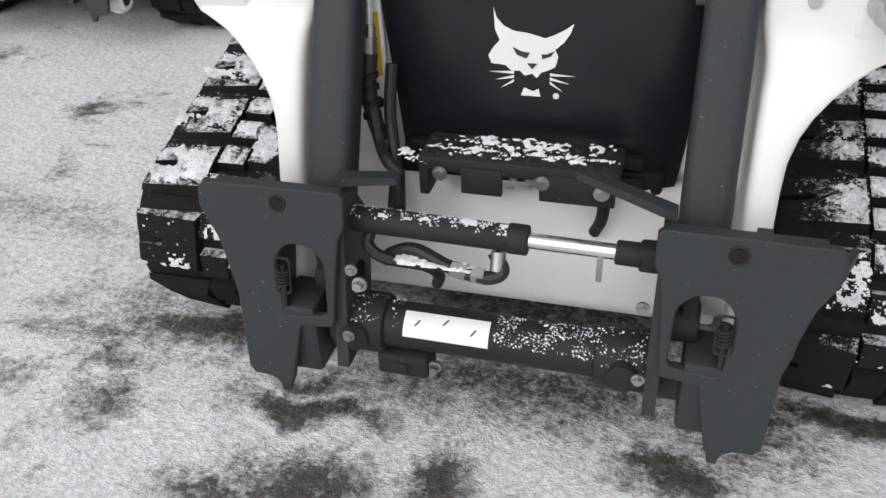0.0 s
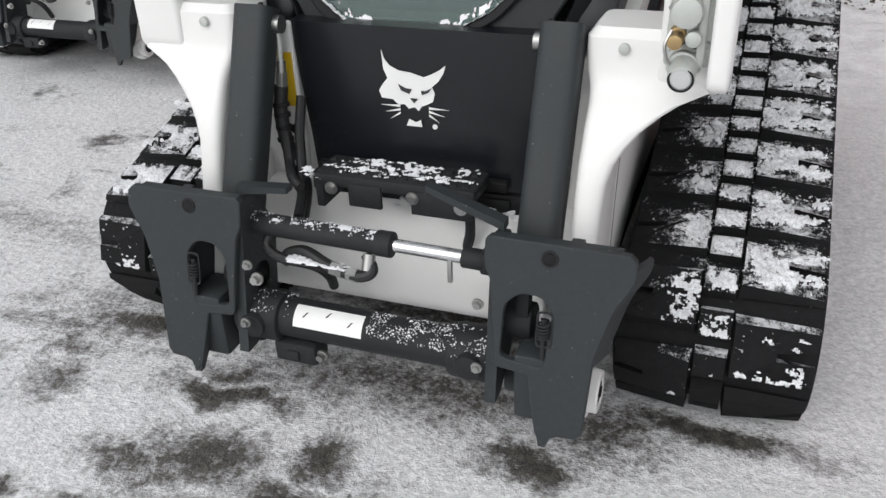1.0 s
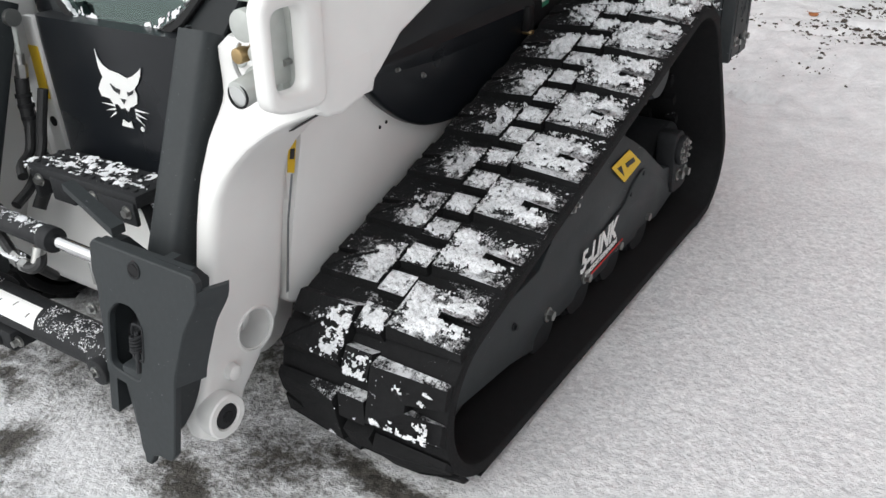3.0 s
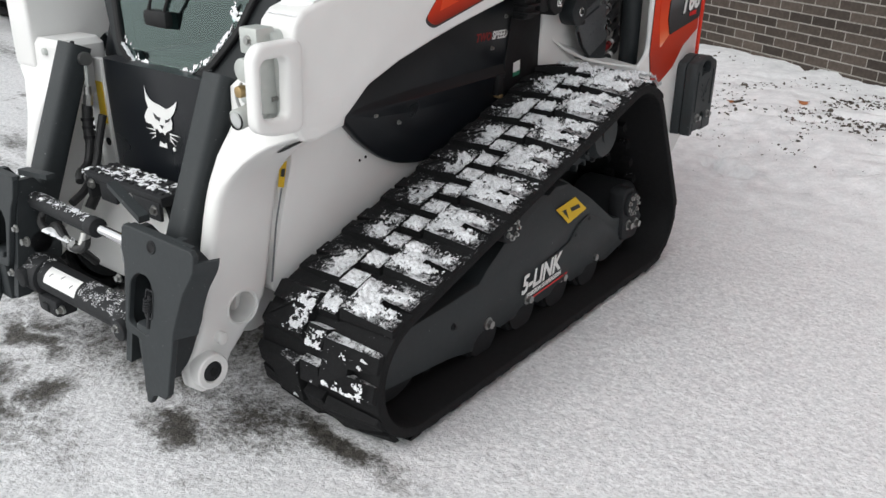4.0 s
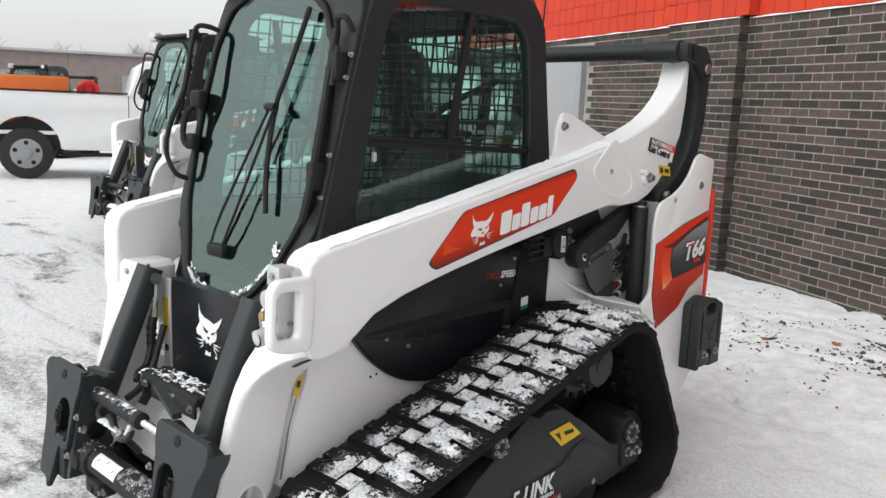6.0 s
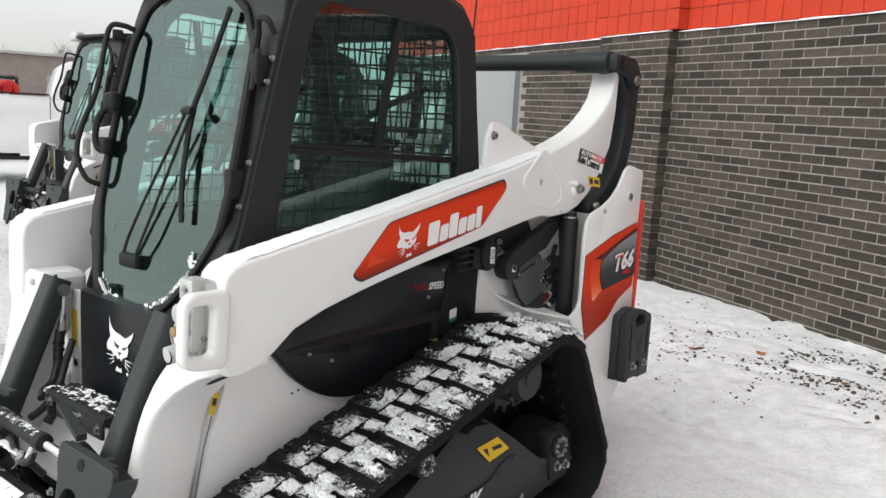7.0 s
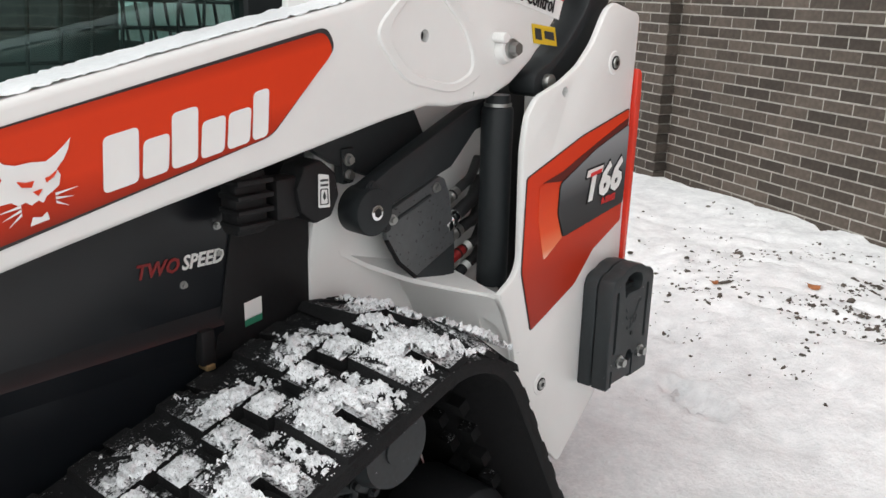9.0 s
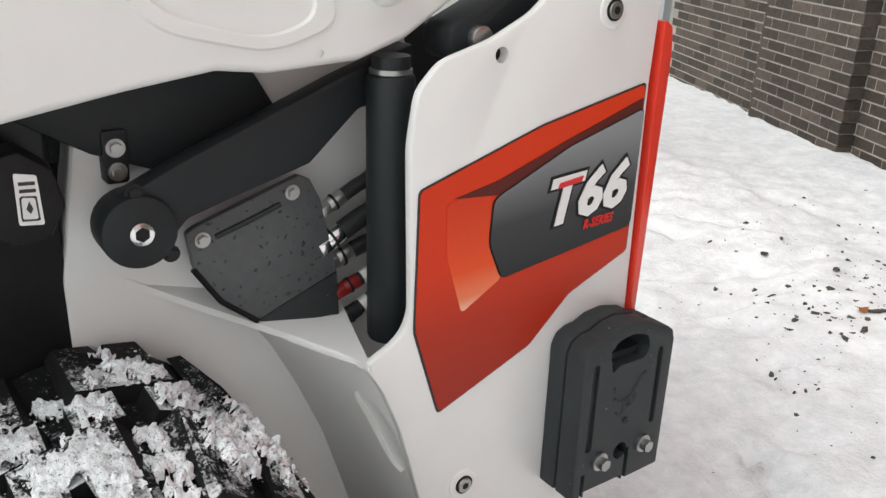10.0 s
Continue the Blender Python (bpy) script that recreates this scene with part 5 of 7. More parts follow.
    # lower flanks of the cab and front panel
    for s in (1, -1):
        t = loft([[(s * 0.29, 0.395, 0.80), (s * 0.27, 0.60, 0.80), (s * 0.32, 0.64, 0.80), (s * 0.31, 0.42, 0.80)], [(s * 0.372, 0.43, 1.0), (s * 0.34, 0.65, 1.0), (s * 0.42, 0.70, 1.0), (s * 0.41, 0.46, 1.0)],
                  [(s * 0.425, 0.465, 1.14), (s * 0.38, 0.68, 1.14), (s * 0.428, 0.70, 1.14), (s * 0.429, 0.49, 1.14)]])
        part("cab_flank", t, CHAR, loader)
        part("inner_cover", prism(fillet([(0.42, 0.84), (0.50, 1.08), (1.55, 1.12), (1.55, 0.80), (0.60, 0.74)], 0.02), 'x', s * 0.34, s * 0.424, 0.01), GLOSS, loader, "glossy black cover between cab and arm")
    part("cover_label", sheet([(0.372, 0.955), (0.412, 0.965), (0.412, 0.942), (0.372, 0.932)], lambda u, v, w: (u, 0.425 + 0.25 * (v - 0.935) - w, v), 0.0), LABEL, loader, "small white label")
    for a, b in ((0.376, 0.388), (0.392, 0.408)):
        part("label_print", sheet([(a, 0.955 + 0.25 * (a - 0.372)), (b, 0.955 + 0.25 * (b - 0.372)), (b, 0.938 + 0.25 * (b - 0.372)), (a, 0.938 + 0.25 * (a - 0.372))], lambda u, v, w: (u, 0.425 + 0.25 * (v - 0.935) - 0.0022 - w, v), 0.0), INK, loader)

    def fp(u, v, w):
        return (u, 0.322 + 0.05 * (v - 0.65) + w, v)
    t = loft([[fp(u, v, w) for u, w in ((-hw, 0.06), (-hw, 0.012), (-hw + 0.03, 0.0), (hw, 0.0), (hw + 0.035, 0.012), (hw + 0.035, 0.06))] for v, hw in ((0.46, 0.255), (0.50, 0.262), (0.60, 0.272), (0.72, 0.287), (0.80, 0.297), (0.865, 0.300))])
    panel = part("front_panel", t, GLOSS, loader, "glossy black front panel with a white badge")
    emblem(lambda u, v, w: fp(u, v, -w - 0.0015), 0.0, 0.725, 0.158, LABEL, panel, INK)
    part("mark_ring", rod(fp(0.052, 0.648, -0.001), fp(0.052, 0.648, -0.0025), 0.006, n=14), LABEL, panel)
    t = box(-0.27, 0.27, 0.30, 0.345, 0.44, 0.51, 0.01)
    for x in (-0.21, 0.20):
        box(x - 0.035, x + 0.035, 0.292, 0.31, 0.47, 0.50, 0.004, bm=t)
        box(x - 0.03, x + 0.03, 0.285, 0.31, 0.52, 0.545, 0.004, bm=t)
    part("lower_grille", t, BLACK, loader)
    # roof with its front visor, lamps
    roof = part("roof", prism(fillet([(0.655, 1.905), (0.73, 1.955), (1.17, 1.996), (1.33, 1.976), (1.47, 1.936), (1.53, 1.86), (1.50, 1.84), (1.30, 1.90), (0.75, 1.89)], 0.02), 'x', -0.415, 0.415, 0.014), CHAR, loader, "charcoal cab roof with a snow dusting")
    t = prism(fillet([(0.57, 1.945), (0.62, 1.965), (0.78, 1.975), (0.78, 1.93), (0.66, 1.915), (0.57, 1.93)], 0.012), 'x', -0.36, 0.36, 0.01)
    part("visor", t, BLACK, loader)
    for s in (1, -1):
        m = Matrix.Translation((s * 0.375, 0.61, 1.945)) @ Matrix.Rotation(radians(-18 * s), 4, 'Z')
        lamp = part("work_lamp", box(-0.055, 0.055, -0.045, 0.05, -0.045, 0.045, 0.018, 3, m=m), BLACK if s > 0 else LAMPW, loader, "roof work lamp")
        part("lamp_lens", box(-0.045, 0.045, -0.052, -0.044, -0.034, 0.034, 0.003, m=m), LAMPW, lamp)
    an = part("antenna", tube([(0.36, 1.60, 1.80), (0.362, 1.62, 2.10), (0.36, 1.65, 2.32)], 0.0035, 6), BLACK, loader, "thin black antenna")
    part("antenna_base", rod((0.36, 1.595, 1.77), (0.36, 1.602, 1.84), 0.012, n=12), BLACK, an)
    # rear of the cab with its screen
    k = (lambda u, v, w: (u, 1.61 - 0.14 * (v - 1.33) - w, v))
    rear = part("rear_frame", ring([(-0.42, 0.95), (0.42, 0.95), (0.415, 1.87), (-0.415, 1.87)], fillet([(-0.38, 1.12), (0.38, 1.12), (0.37, 1.82), (-0.37, 1.82)], 0.04), k, 0.0, 0.035, 0.004), CHAR, loader)
    t = bmesh.new()
    for i in range(12):
        x = -0.352 + i * 0.064
        rod(k(x, 1.11, 0.02), k(x, 1.82, 0.02), 0.0042, n=6, bm=t)
    for i in range(11):
        rod(k(-0.38, 1.15 + i * 0.064, 0.024), k(0.38, 1.15 + i * 0.064, 0.024), 0.0042, n=6, bm=t)
    part("rear_screen", t, BLACK, rear, "black wire screen")
    t = bmesh.new()
    t.faces.new([t.verts.new(k(u, v, 0.008)) for u, v in ((-0.39, 1.11), (0.39, 1.11), (0.38, 1.83), (-0.38, 1.83))])
    g = part("rear_glass", t, GLASS, rear)
    g.visible_shadow = False
    # inside: floor tub, seat, levers, lap bar
    t = box(-0.27, 0.27, 0.46, 1.55, 0.83, 0.87, 0.01)
    box(-0.41, -0.28, 0.68, 1.55, 0.86, 1.12, 0.02, bm=t)
    box(0.28, 0.41, 0.68, 1.55, 0.86, 1.12, 0.02, bm=t)
    part("cab_tub", t, BLACK, loader)
    t = loft([[(x, y, 0.98 + 0.02 * (y > 1.2)) for x, y in fillet([(-0.24, 0.86), (0.24, 0.86), (0.24, 1.34), (-0.24, 1.34)], 0.06)], [(x, y, 1.09) for x, y in fillet([(-0.25, 0.84), (0.25, 0.84), (0.25, 1.36), (-0.25, 1.36)], 0.06)],
              [(x * 0.92, y, 1.12) for x, y in fillet([(-0.25, 0.87), (0.25, 0.87), (0.25, 1.34), (-0.25, 1.34)], 0.06)]])
    part("seat", t, SEAT, loader, "black operator seat")
    t = loft([[(x, 1.28 + y + 0.12 * (z - 1.1), z) for x, y in fillet([(-w, -0.05), (w, -0.05), (w, 0.06), (-w, 0.06)], 0.04)] for z, w in ((1.08, 0.20), (1.2, 0.20), (1.36, 0.19), (1.46, 0.15), (1.49, 0.11))])
    part("seat_back", t, SEAT, loader)
    for s in (1, -1):
        t = tube([(s * 0.33, 0.84, 1.11), (s * 0.33, 0.83, 1.24), (s * 0.32, 0.81, 1.33)], 0.012, 8)
        rod((s * 0.32, 0.81, 1.31), (s * 0.315, 0.795, 1.42), 0.026, 0.02, n=12, bm=t, r_edge=0.006)
        part("joystick", t, BLACK, loader)
        part("lap_bar", tube([(s * 0.34, 1.36, 1.62), (s * 0.34, 1.06, 1.50), (s * 0.26, 0.86, 1.28)], 0.013, 8, smooth=5), BLACK, loader)
    # display pillar and dark trim inside the front right corner
    part("display", box(0.27, 0.37, 0.66, 0.70, 1.50, 1.64, 0.012), BLACK, loader)
    part("side_display", box(0.35, 0.38, 0.80, 0.88, 1.40, 1.48, 0.006), BLACK, loader)
    # wiper with two arms, hinge post, handles
    w = part("wiper_blade", tube([on_front(0.190, 1.82, -0.03), on_front(0.15, 1.61, -0.035), on_front(0.122, 1.49, -0.035), on_front(0.14, 1.30, -0.033), on_front(0.185, 1.15, -0.03)], 0.009, 6, smooth=6), BLACK, cab, "black wiper")
    for p in ([on_front(-0.10, 0.995, -0.03), on_front(-0.06, 1.12, -0.04), on_front(0.105, 1.50, -0.045)], [on_front(-0.03, 1.0, -0.03), on_front(0.02, 1.12, -0.04), on_front(0.13, 1.49, -0.045)]):
        part("wiper_arm", tube(p, 0.005, 6, smooth=4), BLACK, w)
    part("wiper_motor", box(-0.12, -0.01, 0.380, 0.412, 0.97, 1.02, 0.014), BLACK, w)
    part("wiper_joint", rod(on_front(0.095, 1.492, -0.05), on_front(0.145, 1.492, -0.05), 0.014, n=10), BLACK, w)
    for z in (1.66, 1.59, 1.35, 1.22):
        part("hinge_bolt", bolt(on_front(0.425, z, -0.004), (0, -1, 0.25), 0.0060, 0.012), STEEL, cab)
    for z in (1.285, 1.625):
        y = on_front(0, z)[1]
        part("door_hinge", box(0.375, 0.412, y - 0.045, y + 0.01, z - 0.045, z + 0.045, 0.008), BLACK, cab)
        part("hinge_pin", rod((0.393, y - 0.048, z - 0.06), (0.393, y - 0.025, z + 0.06), 0.009, n=10), CAST, cab)
    part("hinge_bar", tube([on_front(0.388, 1.14, -0.03), on_front(0.398, 1.28, -0.035), on_front(0.375, 1.58, -0.035), on_front(0.355, 1.74, -0.03)], 0.014, 8, smooth=5), BLACK, cab)
    part("grab_loop", tube([on_front(0.358, 1.74, -0.03), on_front(0.37, 1.775, -0.045), on_front(0.42, 1.77, -0.05), on_front(0.428, 1.73, -0.02)], 0.010, 8, smooth=4), BLACK, cab)
    gb = [on_front(-0.385, 1.765, -0.005), on_front(-0.40, 1.78, -0.05), on_front(-0.425, 1.775, -0.085), on_front(-0.425, 1.70, -0.09), on_front(-0.41, 1.55, -0.09), on_front(-0.455, 1.42, -0.09), on_front(-0.445, 1.32, -0.09), on_front(-0.40, 1.24, -0.06), on_front(-0.385, 1.215, -0.005)]
    part("grab_bar", tube(gb, 0.0095, 10, smooth=5), BLACK, cab, "bent black grab bar")
    t = box(-0.425, -0.355, 0.490, 0.535, 1.475, 1.545, 0.016, 3)
    hd = part("door_handle", t, BLACK, cab)
    part("handle_loop", tube([(-0.40, 0.51, 1.49), (-0.41, 0.475, 1.46), (-0.405, 0.455, 1.39), (-0.385, 0.455, 1.345), (-0.355, 0.475, 1.35)], 0.012, 8, smooth=4), BLACK, hd)
    part("handle_foot", box(-0.405, -0.345, 0.455, 0.495, 1.325, 1.385, 0.014, 3), BLACK, hd)
    return cab


def make_couplers(loader):
    """Hydraulic couplers in the recess of the left arm's knee."""
    base = part("coupler_block", prism(fillet([(0.545, 0.855), (0.632, 0.855), (0.632, 1.02), (0.612, 1.05), (0.555, 1.05)], 0.012), 'y', 0.225, 0.265, 0.006), ALU, loader, "dull metal coupler block with capped couplers")
    part("side_plate", prism(fillet([(0.180, 0.868), (0.26, 0.862), (0.262, 1.02), (0.185, 1.005)], 0.012), 'x', 0.606, 0.620, 0.003), ALU, base)
    part("block_head", box(0.552, 0.612, 0.186, 0.24, 1.0, 1.058, 0.005), ALU, base)
    part("head_bolt", bolt((0.582, 0.187, 1.03), (0, -1, 0), 0.008, 0.008), STEEL, base)
    for x, z, r, L, mat in ((0.585, 0.968, 0.030, 0.075, ALU), (0.570, 0.918, 0.015, 0.08, BRASS), (0.600, 0.922, 0.016, 0.07, ALU), (0.585, 0.870, 0.031, 0.06, ALU)):
        t = rod((x, 0.235, z), (x, 0.235 - L * 0.45, z), r * 1.1, n=6 if r > 0.02 else 16, r_edge=0.002)
        rod((x, 0.235 - L * 0.45, z), (x, 0.235 - L * 0.7, z), r * 0.72, n=24, bm=t, r_edge=0.002)
        rod((x, 0.235 - L * 0.7, z), (x, 0.235 - L, z), r * 0.9, n=24, bm=t, r_edge=0.003)
        part("coupler", t, mat, base)
    t = rod((0.587, 0.195, 0.872), (0.589, 0.130, 0.862), 0.024, n=28, r_edge=0.002)
    cap = part("coupler_cap", t, ALU, base)
    part("cap_face", rod((0.589, 0.1305, 0.8621), (0.589, 0.1285, 0.8617), 0.017, n=24), LAMPW, cap)
    part("cap_ring", tube([(0.589 + 0.021 * math.cos(g), 0.1295, 0.862 + 0.021 * math.sin(g)) for g in (i * math.pi / 12 for i in range(24))], 0.0022, 6, closed=True), BLACK, cap)
    part("cap_chain", tube([(0.562, 0.175, 0.935), (0.553, 0.165, 0.91), (0.559, 0.165, 0.885), (0.569, 0.165, 0.875)], 0.0035, 6, smooth=4), STEEL, base)
    for x, z in ((0.555, 0.965), (0.622, 0.90)):
        part("block_bolt", rod((x, 0.23, z), (x, 0.21, z), 0.006, n=8), STEEL, base)
    part("dome_knob", rod((0.45, 0.46, 0.955), (0.45, 0.44, 0.985), 0.018, 0.004, n=16), LAMPW, loader)


def make_hull(loader):
    """White chassis, dark side covers, rear uprights, what shows in the bay behind the arm."""
    t = prism(fillet([(0.36, 0.30), (0.36, 0.74), (0.45, 0.79), (1.55, 0.81), (1.55, 0.42), (1.30, 0.28)], 0.02), 'x', -0.44, 0.44, 0.01)
    part("chassis", t, WHITE, loader, "white chassis")
    for s in (1, -1):
        sx = (lambda u, v, w, s=s: (s * (0.457 + w), u, v))
        sc = (lambda u, v, w, s=s: (s * (0.463 + w), u, v))
        a, b = s * 0.41, s * 0.457
        t = prism(fillet([(0.30, 0.33), (0.31, 0.37), (0.352, 0.52), (0.402, 0.68), (0.402, 0.80), (0.45, 0.86), (0.80, 0.95), (1.10, 0.90), (1.10, 0.50), (0.70, 0.36), (0.40, 0.28)], 0.02), 'x', a, b, 0.006)
        fp = part("fender_plate", t, WHITE, loader, "white side plate beside the track")
        part("plate_seam", sheet([(0.296, 0.36), (0.303, 0.36), (0.330, 0.515), (0.358, 0.613), (0.353, 0.613), (0.325, 0.515)], sx, 0.0045), MIDGREY, fp)
        for y, z in ((0.62, 0.635), (0.645, 0.64)):
            part("plate_hole", rod((s * 0.456, y + 0.04, z - 0.02), (s * 0.4585, y + 0.04, z - 0.02), 0.0045, n=10), BLACK, fp)
        cov = [(0.56, 0.766), (0.575, 0.80), (0.60, 0.828), (0.64, 0.852), (0.70, 0.873), (0.80, 0.93), (0.9, 1.03), (1.56, 1.20), (1.56, 0.60), (1.10, 0.56), (0.98, 0.552), (0.90, 0.556), (0.80, 0.576), (0.72, 0.614), (0.64, 0.676), (0.59, 0.73)]
        t = prism(fillet(cov, 0.05, 5), 'x', s * 0.450, s * 0.486, 0.010, 3)
        cv = part("side_cover", t, GLOSS, loader, "glossy black side cover")
        t = loft([[sc(y, 0.766 + up, 0.0225), sc(y, 0.766 + 0.3 * up, 0.0225 + 0.5 * out), sc(y, 0.766, 0.0225 + out), sc(y, 0.766 - 0.35 * up, 0.0225 + 0.7 * out), sc(y, 0.766 - 1.4 * up, 0.0225)]
                  for y, up, out in ((0.60, 0.012, 0.001), (0.70, 0.022, 0.006), (0.85, 0.030, 0.009), (1.10, 0.034, 0.010), (1.345, 0.036, 0.010))])
        part("cover_ridge", t, GLOSS, cv)
        part("cover_plate", prism(fillet([(1.375, 0.955), (1.557, 0.965), (1.557, 0.70), (1.32, 0.70), (1.345, 0.80)], 0.01), 'x', s * 0.484, s * 0.492, 0.003), BLACK, cv)
        for y, z in ((1.345, 0.955), (1.345, 0.905), (1.40, 0.95), (1.435, 0.955), (0.70, 0.745), (0.80, 0.705), (1.27, 0.86)):
            part("cover_screw", bolt((s * 0.485, y, z), (s, 0, 0), 0.005, 0.009), STEEL, cv)
        lat = part("cover_latch", box(min(s * 0.48, s * 0.51), max(s * 0.48, s * 0.51), 1.285, 1.315, 0.70, 0.77, 0.006), BLACK, cv)
        part("latch_tip", box(min(s * 0.48, s * 0.513), max(s * 0.48, s * 0.513), 1.29, 1.31, 0.692, 0.704, 0.003), BRASS, lat)
        gl = part("info_label", sheet([(1.392, 0.795), (1.432, 0.80), (1.432, 0.765), (1.392, 0.76)], lambda u, v, w, s=s: (s * (0.492 + w), u, v), 0.001), LABEL, cv, "small white and green label")
        part("label_field", sheet([(1.392, 0.762), (1.432, 0.767), (1.432, 0.752), (1.392, 0.747)], lambda u, v, w, s=s: (s * (0.492 + w), u, v), 0.001), GREEN, gl)
        if s > 0:
            lettering("lettering", "TWO", 0.036, (0.4875, 1.178, 0.890), (0, 1, -0.02), (0, 0, 1), DARKRED, cv, 0.25, 0.95)
            lettering("lettering", "SPEED", 0.036, (0.4875, 1.268, 0.8885), (0, 1, -0.02), (0, 0, 1), LABEL, cv, 0.25, 0.88)
            yl = part("warning_label", sheet([(0.360, 0.676), (0.383, 0.680), (0.366, 0.610), (0.347, 0.618)], sx, 0.0008), YELLOW, fp, "yellow warning label")
            part("label_print", sheet([(0.362, 0.664), (0.374, 0.662), (0.369, 0.640), (0.357, 0.644)], sx, 0.0025), INK, yl)
        # upright at the rear with its rounded bay, outer face
        up = [(1.973, 0.80), (1.966, 1.05), (1.978, 1.125), (2.015, 1.163), (2.10, 1.188), (2.17, 1.222), (2.225, 1.27), (2.275, 1.345), (2.31, 1.362), (2.435, 1.335), (2.425, 1.10), (2.432, 0.70), (2.435, 0.42), (2.34, 0.33), (2.19, 0.20),
              (2.03, 0.36), (1.992, 0.48), (1.957, 0.609), (1.925, 0.687), (1.895, 0.733), (1.916, 0.744), (1.943, 0.757), (1.961, 0.772)]
        t = prism(fillet(up, 0.014, 2), 'x', s * 0.702, s * 0.72, 0.006, 2)
        t = carve(t, rod((s * 0.69, 2.115, 1.166), (s * 0.73, 2.115, 1.166), 0.0115, n=24))
        upr = part("rear_upright", t, WHITE, loader, "white rear upright panel")
        # bay floor ledge, inner plate, fender skin with its slot
        line = [(0.500, 1.63, 0.852), (0.512, 1.70, 0.810), (0.545, 1.785, 0.768), (0.60, 1.845, 0.747), (0.665, 1.885, 0.738), (0.722, 1.905, 0.736)]
        t = loft([[(s * x, y, z) for x, y, z in line] + [(s * 0.50, 1.97, 0.745), (s * 0.49, 1.63, 0.852)], [(s * x, y, z - 0.011) for x, y, z in line] + [(s * 0.50, 1.97, 0.734), (s * 0.49, 1.63, 0.841)]])
        part("bay_ledge", t, WHITE, loader)
        part("inner_plate", prism(fillet([(1.552, 0.30), (1.552, 0.86), (1.585, 1.05), (1.60, 1.30), (2.05, 1.40), (2.2, 0.60), (2.1, 0.25)], 0.01), 'x', s * 0.42, s * 0.499, 0.004), WHITE, loader)
        # skin that curves from the inner plate out to the upright, with a long slot
        a0 = [(1.80, 0.755), (1.845, 0.69), (1.89, 0.60), (1.935, 0.495), (1.985, 0.335), (2.02, 0.22)]
        b0 = [(1.905, 0.728), (1.928, 0.687), (1.957, 0.609), (1.978, 0.54), (2.03, 0.36), (2.08, 0.22)]
        front = []
        for (y0, z0), (y1, z1) in zip(a0, b0):
            front.append([(s * (0.498 + 0.212 * q), y0 + (y1 - y0) * q ** 1.6 , z0 + (z1 - z0) * q) for q in (0.0, 0.12, 0.3, 0.5, 0.75, 1.0)])
        t = loft([row + [(p[0], p[1] + 0.03, p[2]) for p in row[::-1]] for row in front])
        mid = [Vector((s * 0.672, 1.905, 0.668)), Vector((s * 0.679, 1.924, 0.635)), Vector((s * 0.683, 1.945, 0.595)), Vector((s * 0.686, 1.960, 0.555)), Vector((s * 0.690, 1.974, 0.505))]
        across, deep = Vector((s * 0.88, 0.46, 0.02)), Vector((s * 0.46, -0.88, 0.10))
        line = smooth_path(mid, 5)
        wide = [0.0215 * (1 - abs(2 * i / (len(line) - 1) - 1) ** 3.2) ** 0.5 + 0.0005 for i in range(len(line))]
        loop = [p - across * w for p, w in zip(line, wide)] + [p + across * w for p, w in list(zip(line, wide))[::-1]]
        t = carve(t, loft([[p + deep * 0.06 for p in loop], [p - deep * 0.018 for p in loop]]))
        sk = part("fender_skin", t, WHITE, loader, "", 50)
        for y, z in ((2.325, 1.222), (2.083, 0.462)):
            seat = part("bolt_seat", rod((s * 0.716, y, z), (s * 0.7225, y, z), 0.031, 0.027, n=28, r_edge=0.001), WHITE, upr)
            part("bolt_rim", rod((s * 0.722, y, z), (s * 0.7245, y, z), 0.0165, n=24), BLACK, seat)
            part("bolt_head", rod((s * 0.722, y, z), (s * 0.728, y, z), 0.0140, 0.0125, n=24), STEEL, seat)
            part("bolt_socket", rod((s * 0.7275, y, z), (s * 0.7285, y, z), 0.0065, n=6), BLACK, seat)
        # orange shape on the upright
        sd = (lambda u, v, w, s=s: (s * (0.72 + w), u, v))
        edge = fillet([(1.980, 0.988), (1.976, 0.77), (2.024, 0.617), (2.205, 0.69), (2.285, 0.765), (2.413, 0.818), (2.415, 1.108), (2.20, 1.06)], 0.008)
        dec = part("upright_decal", sheet(edge, sd, 0.0004), INK, upr, "orange and dark decal with model lettering")
        c = (2.18, 0.86)
        part("decal_field", sheet([(c[0] + (u - c[0]) * 0.985, c[1] + (v - c[1]) * 0.985) for u, v in edge], sd, 0.002), UP_PRINT, dec)
        part("decal_panel", sheet(fillet([(2.027, 0.962), (2.11, 0.974), (2.106, 0.90), (2.134, 0.826), (2.061, 0.784), (2.030, 0.880)], 0.008), sd, 0.0030), UP_BRIGHT, dec)
        part("decal_shade", sheet([(2.040, 0.968), (2.12, 0.985), (2.259, 1.034), (2.409, 1.083), (2.409, 1.06), (2.26, 1.010), (2.13, 0.962)], sd, 0.0034), DEEP, dec)
        plate = fillet([(2.112, 0.957), (2.107, 0.888), (2.134, 0.827), (2.409, 0.867), (2.411, 1.066), (2.255, 1.020)], 0.012)
        rim = [(2.25 + (u - 2.25) * 1.012, 0.945 + (v - 0.945) * 1.016) for u, v in plate]
        part("plate_rim", sheet(rim, sd, 0.0044), BLACK, dec)
        part("decal_plate", sheet(plate, sd, 0.0062), PLATE_PRINT, dec)
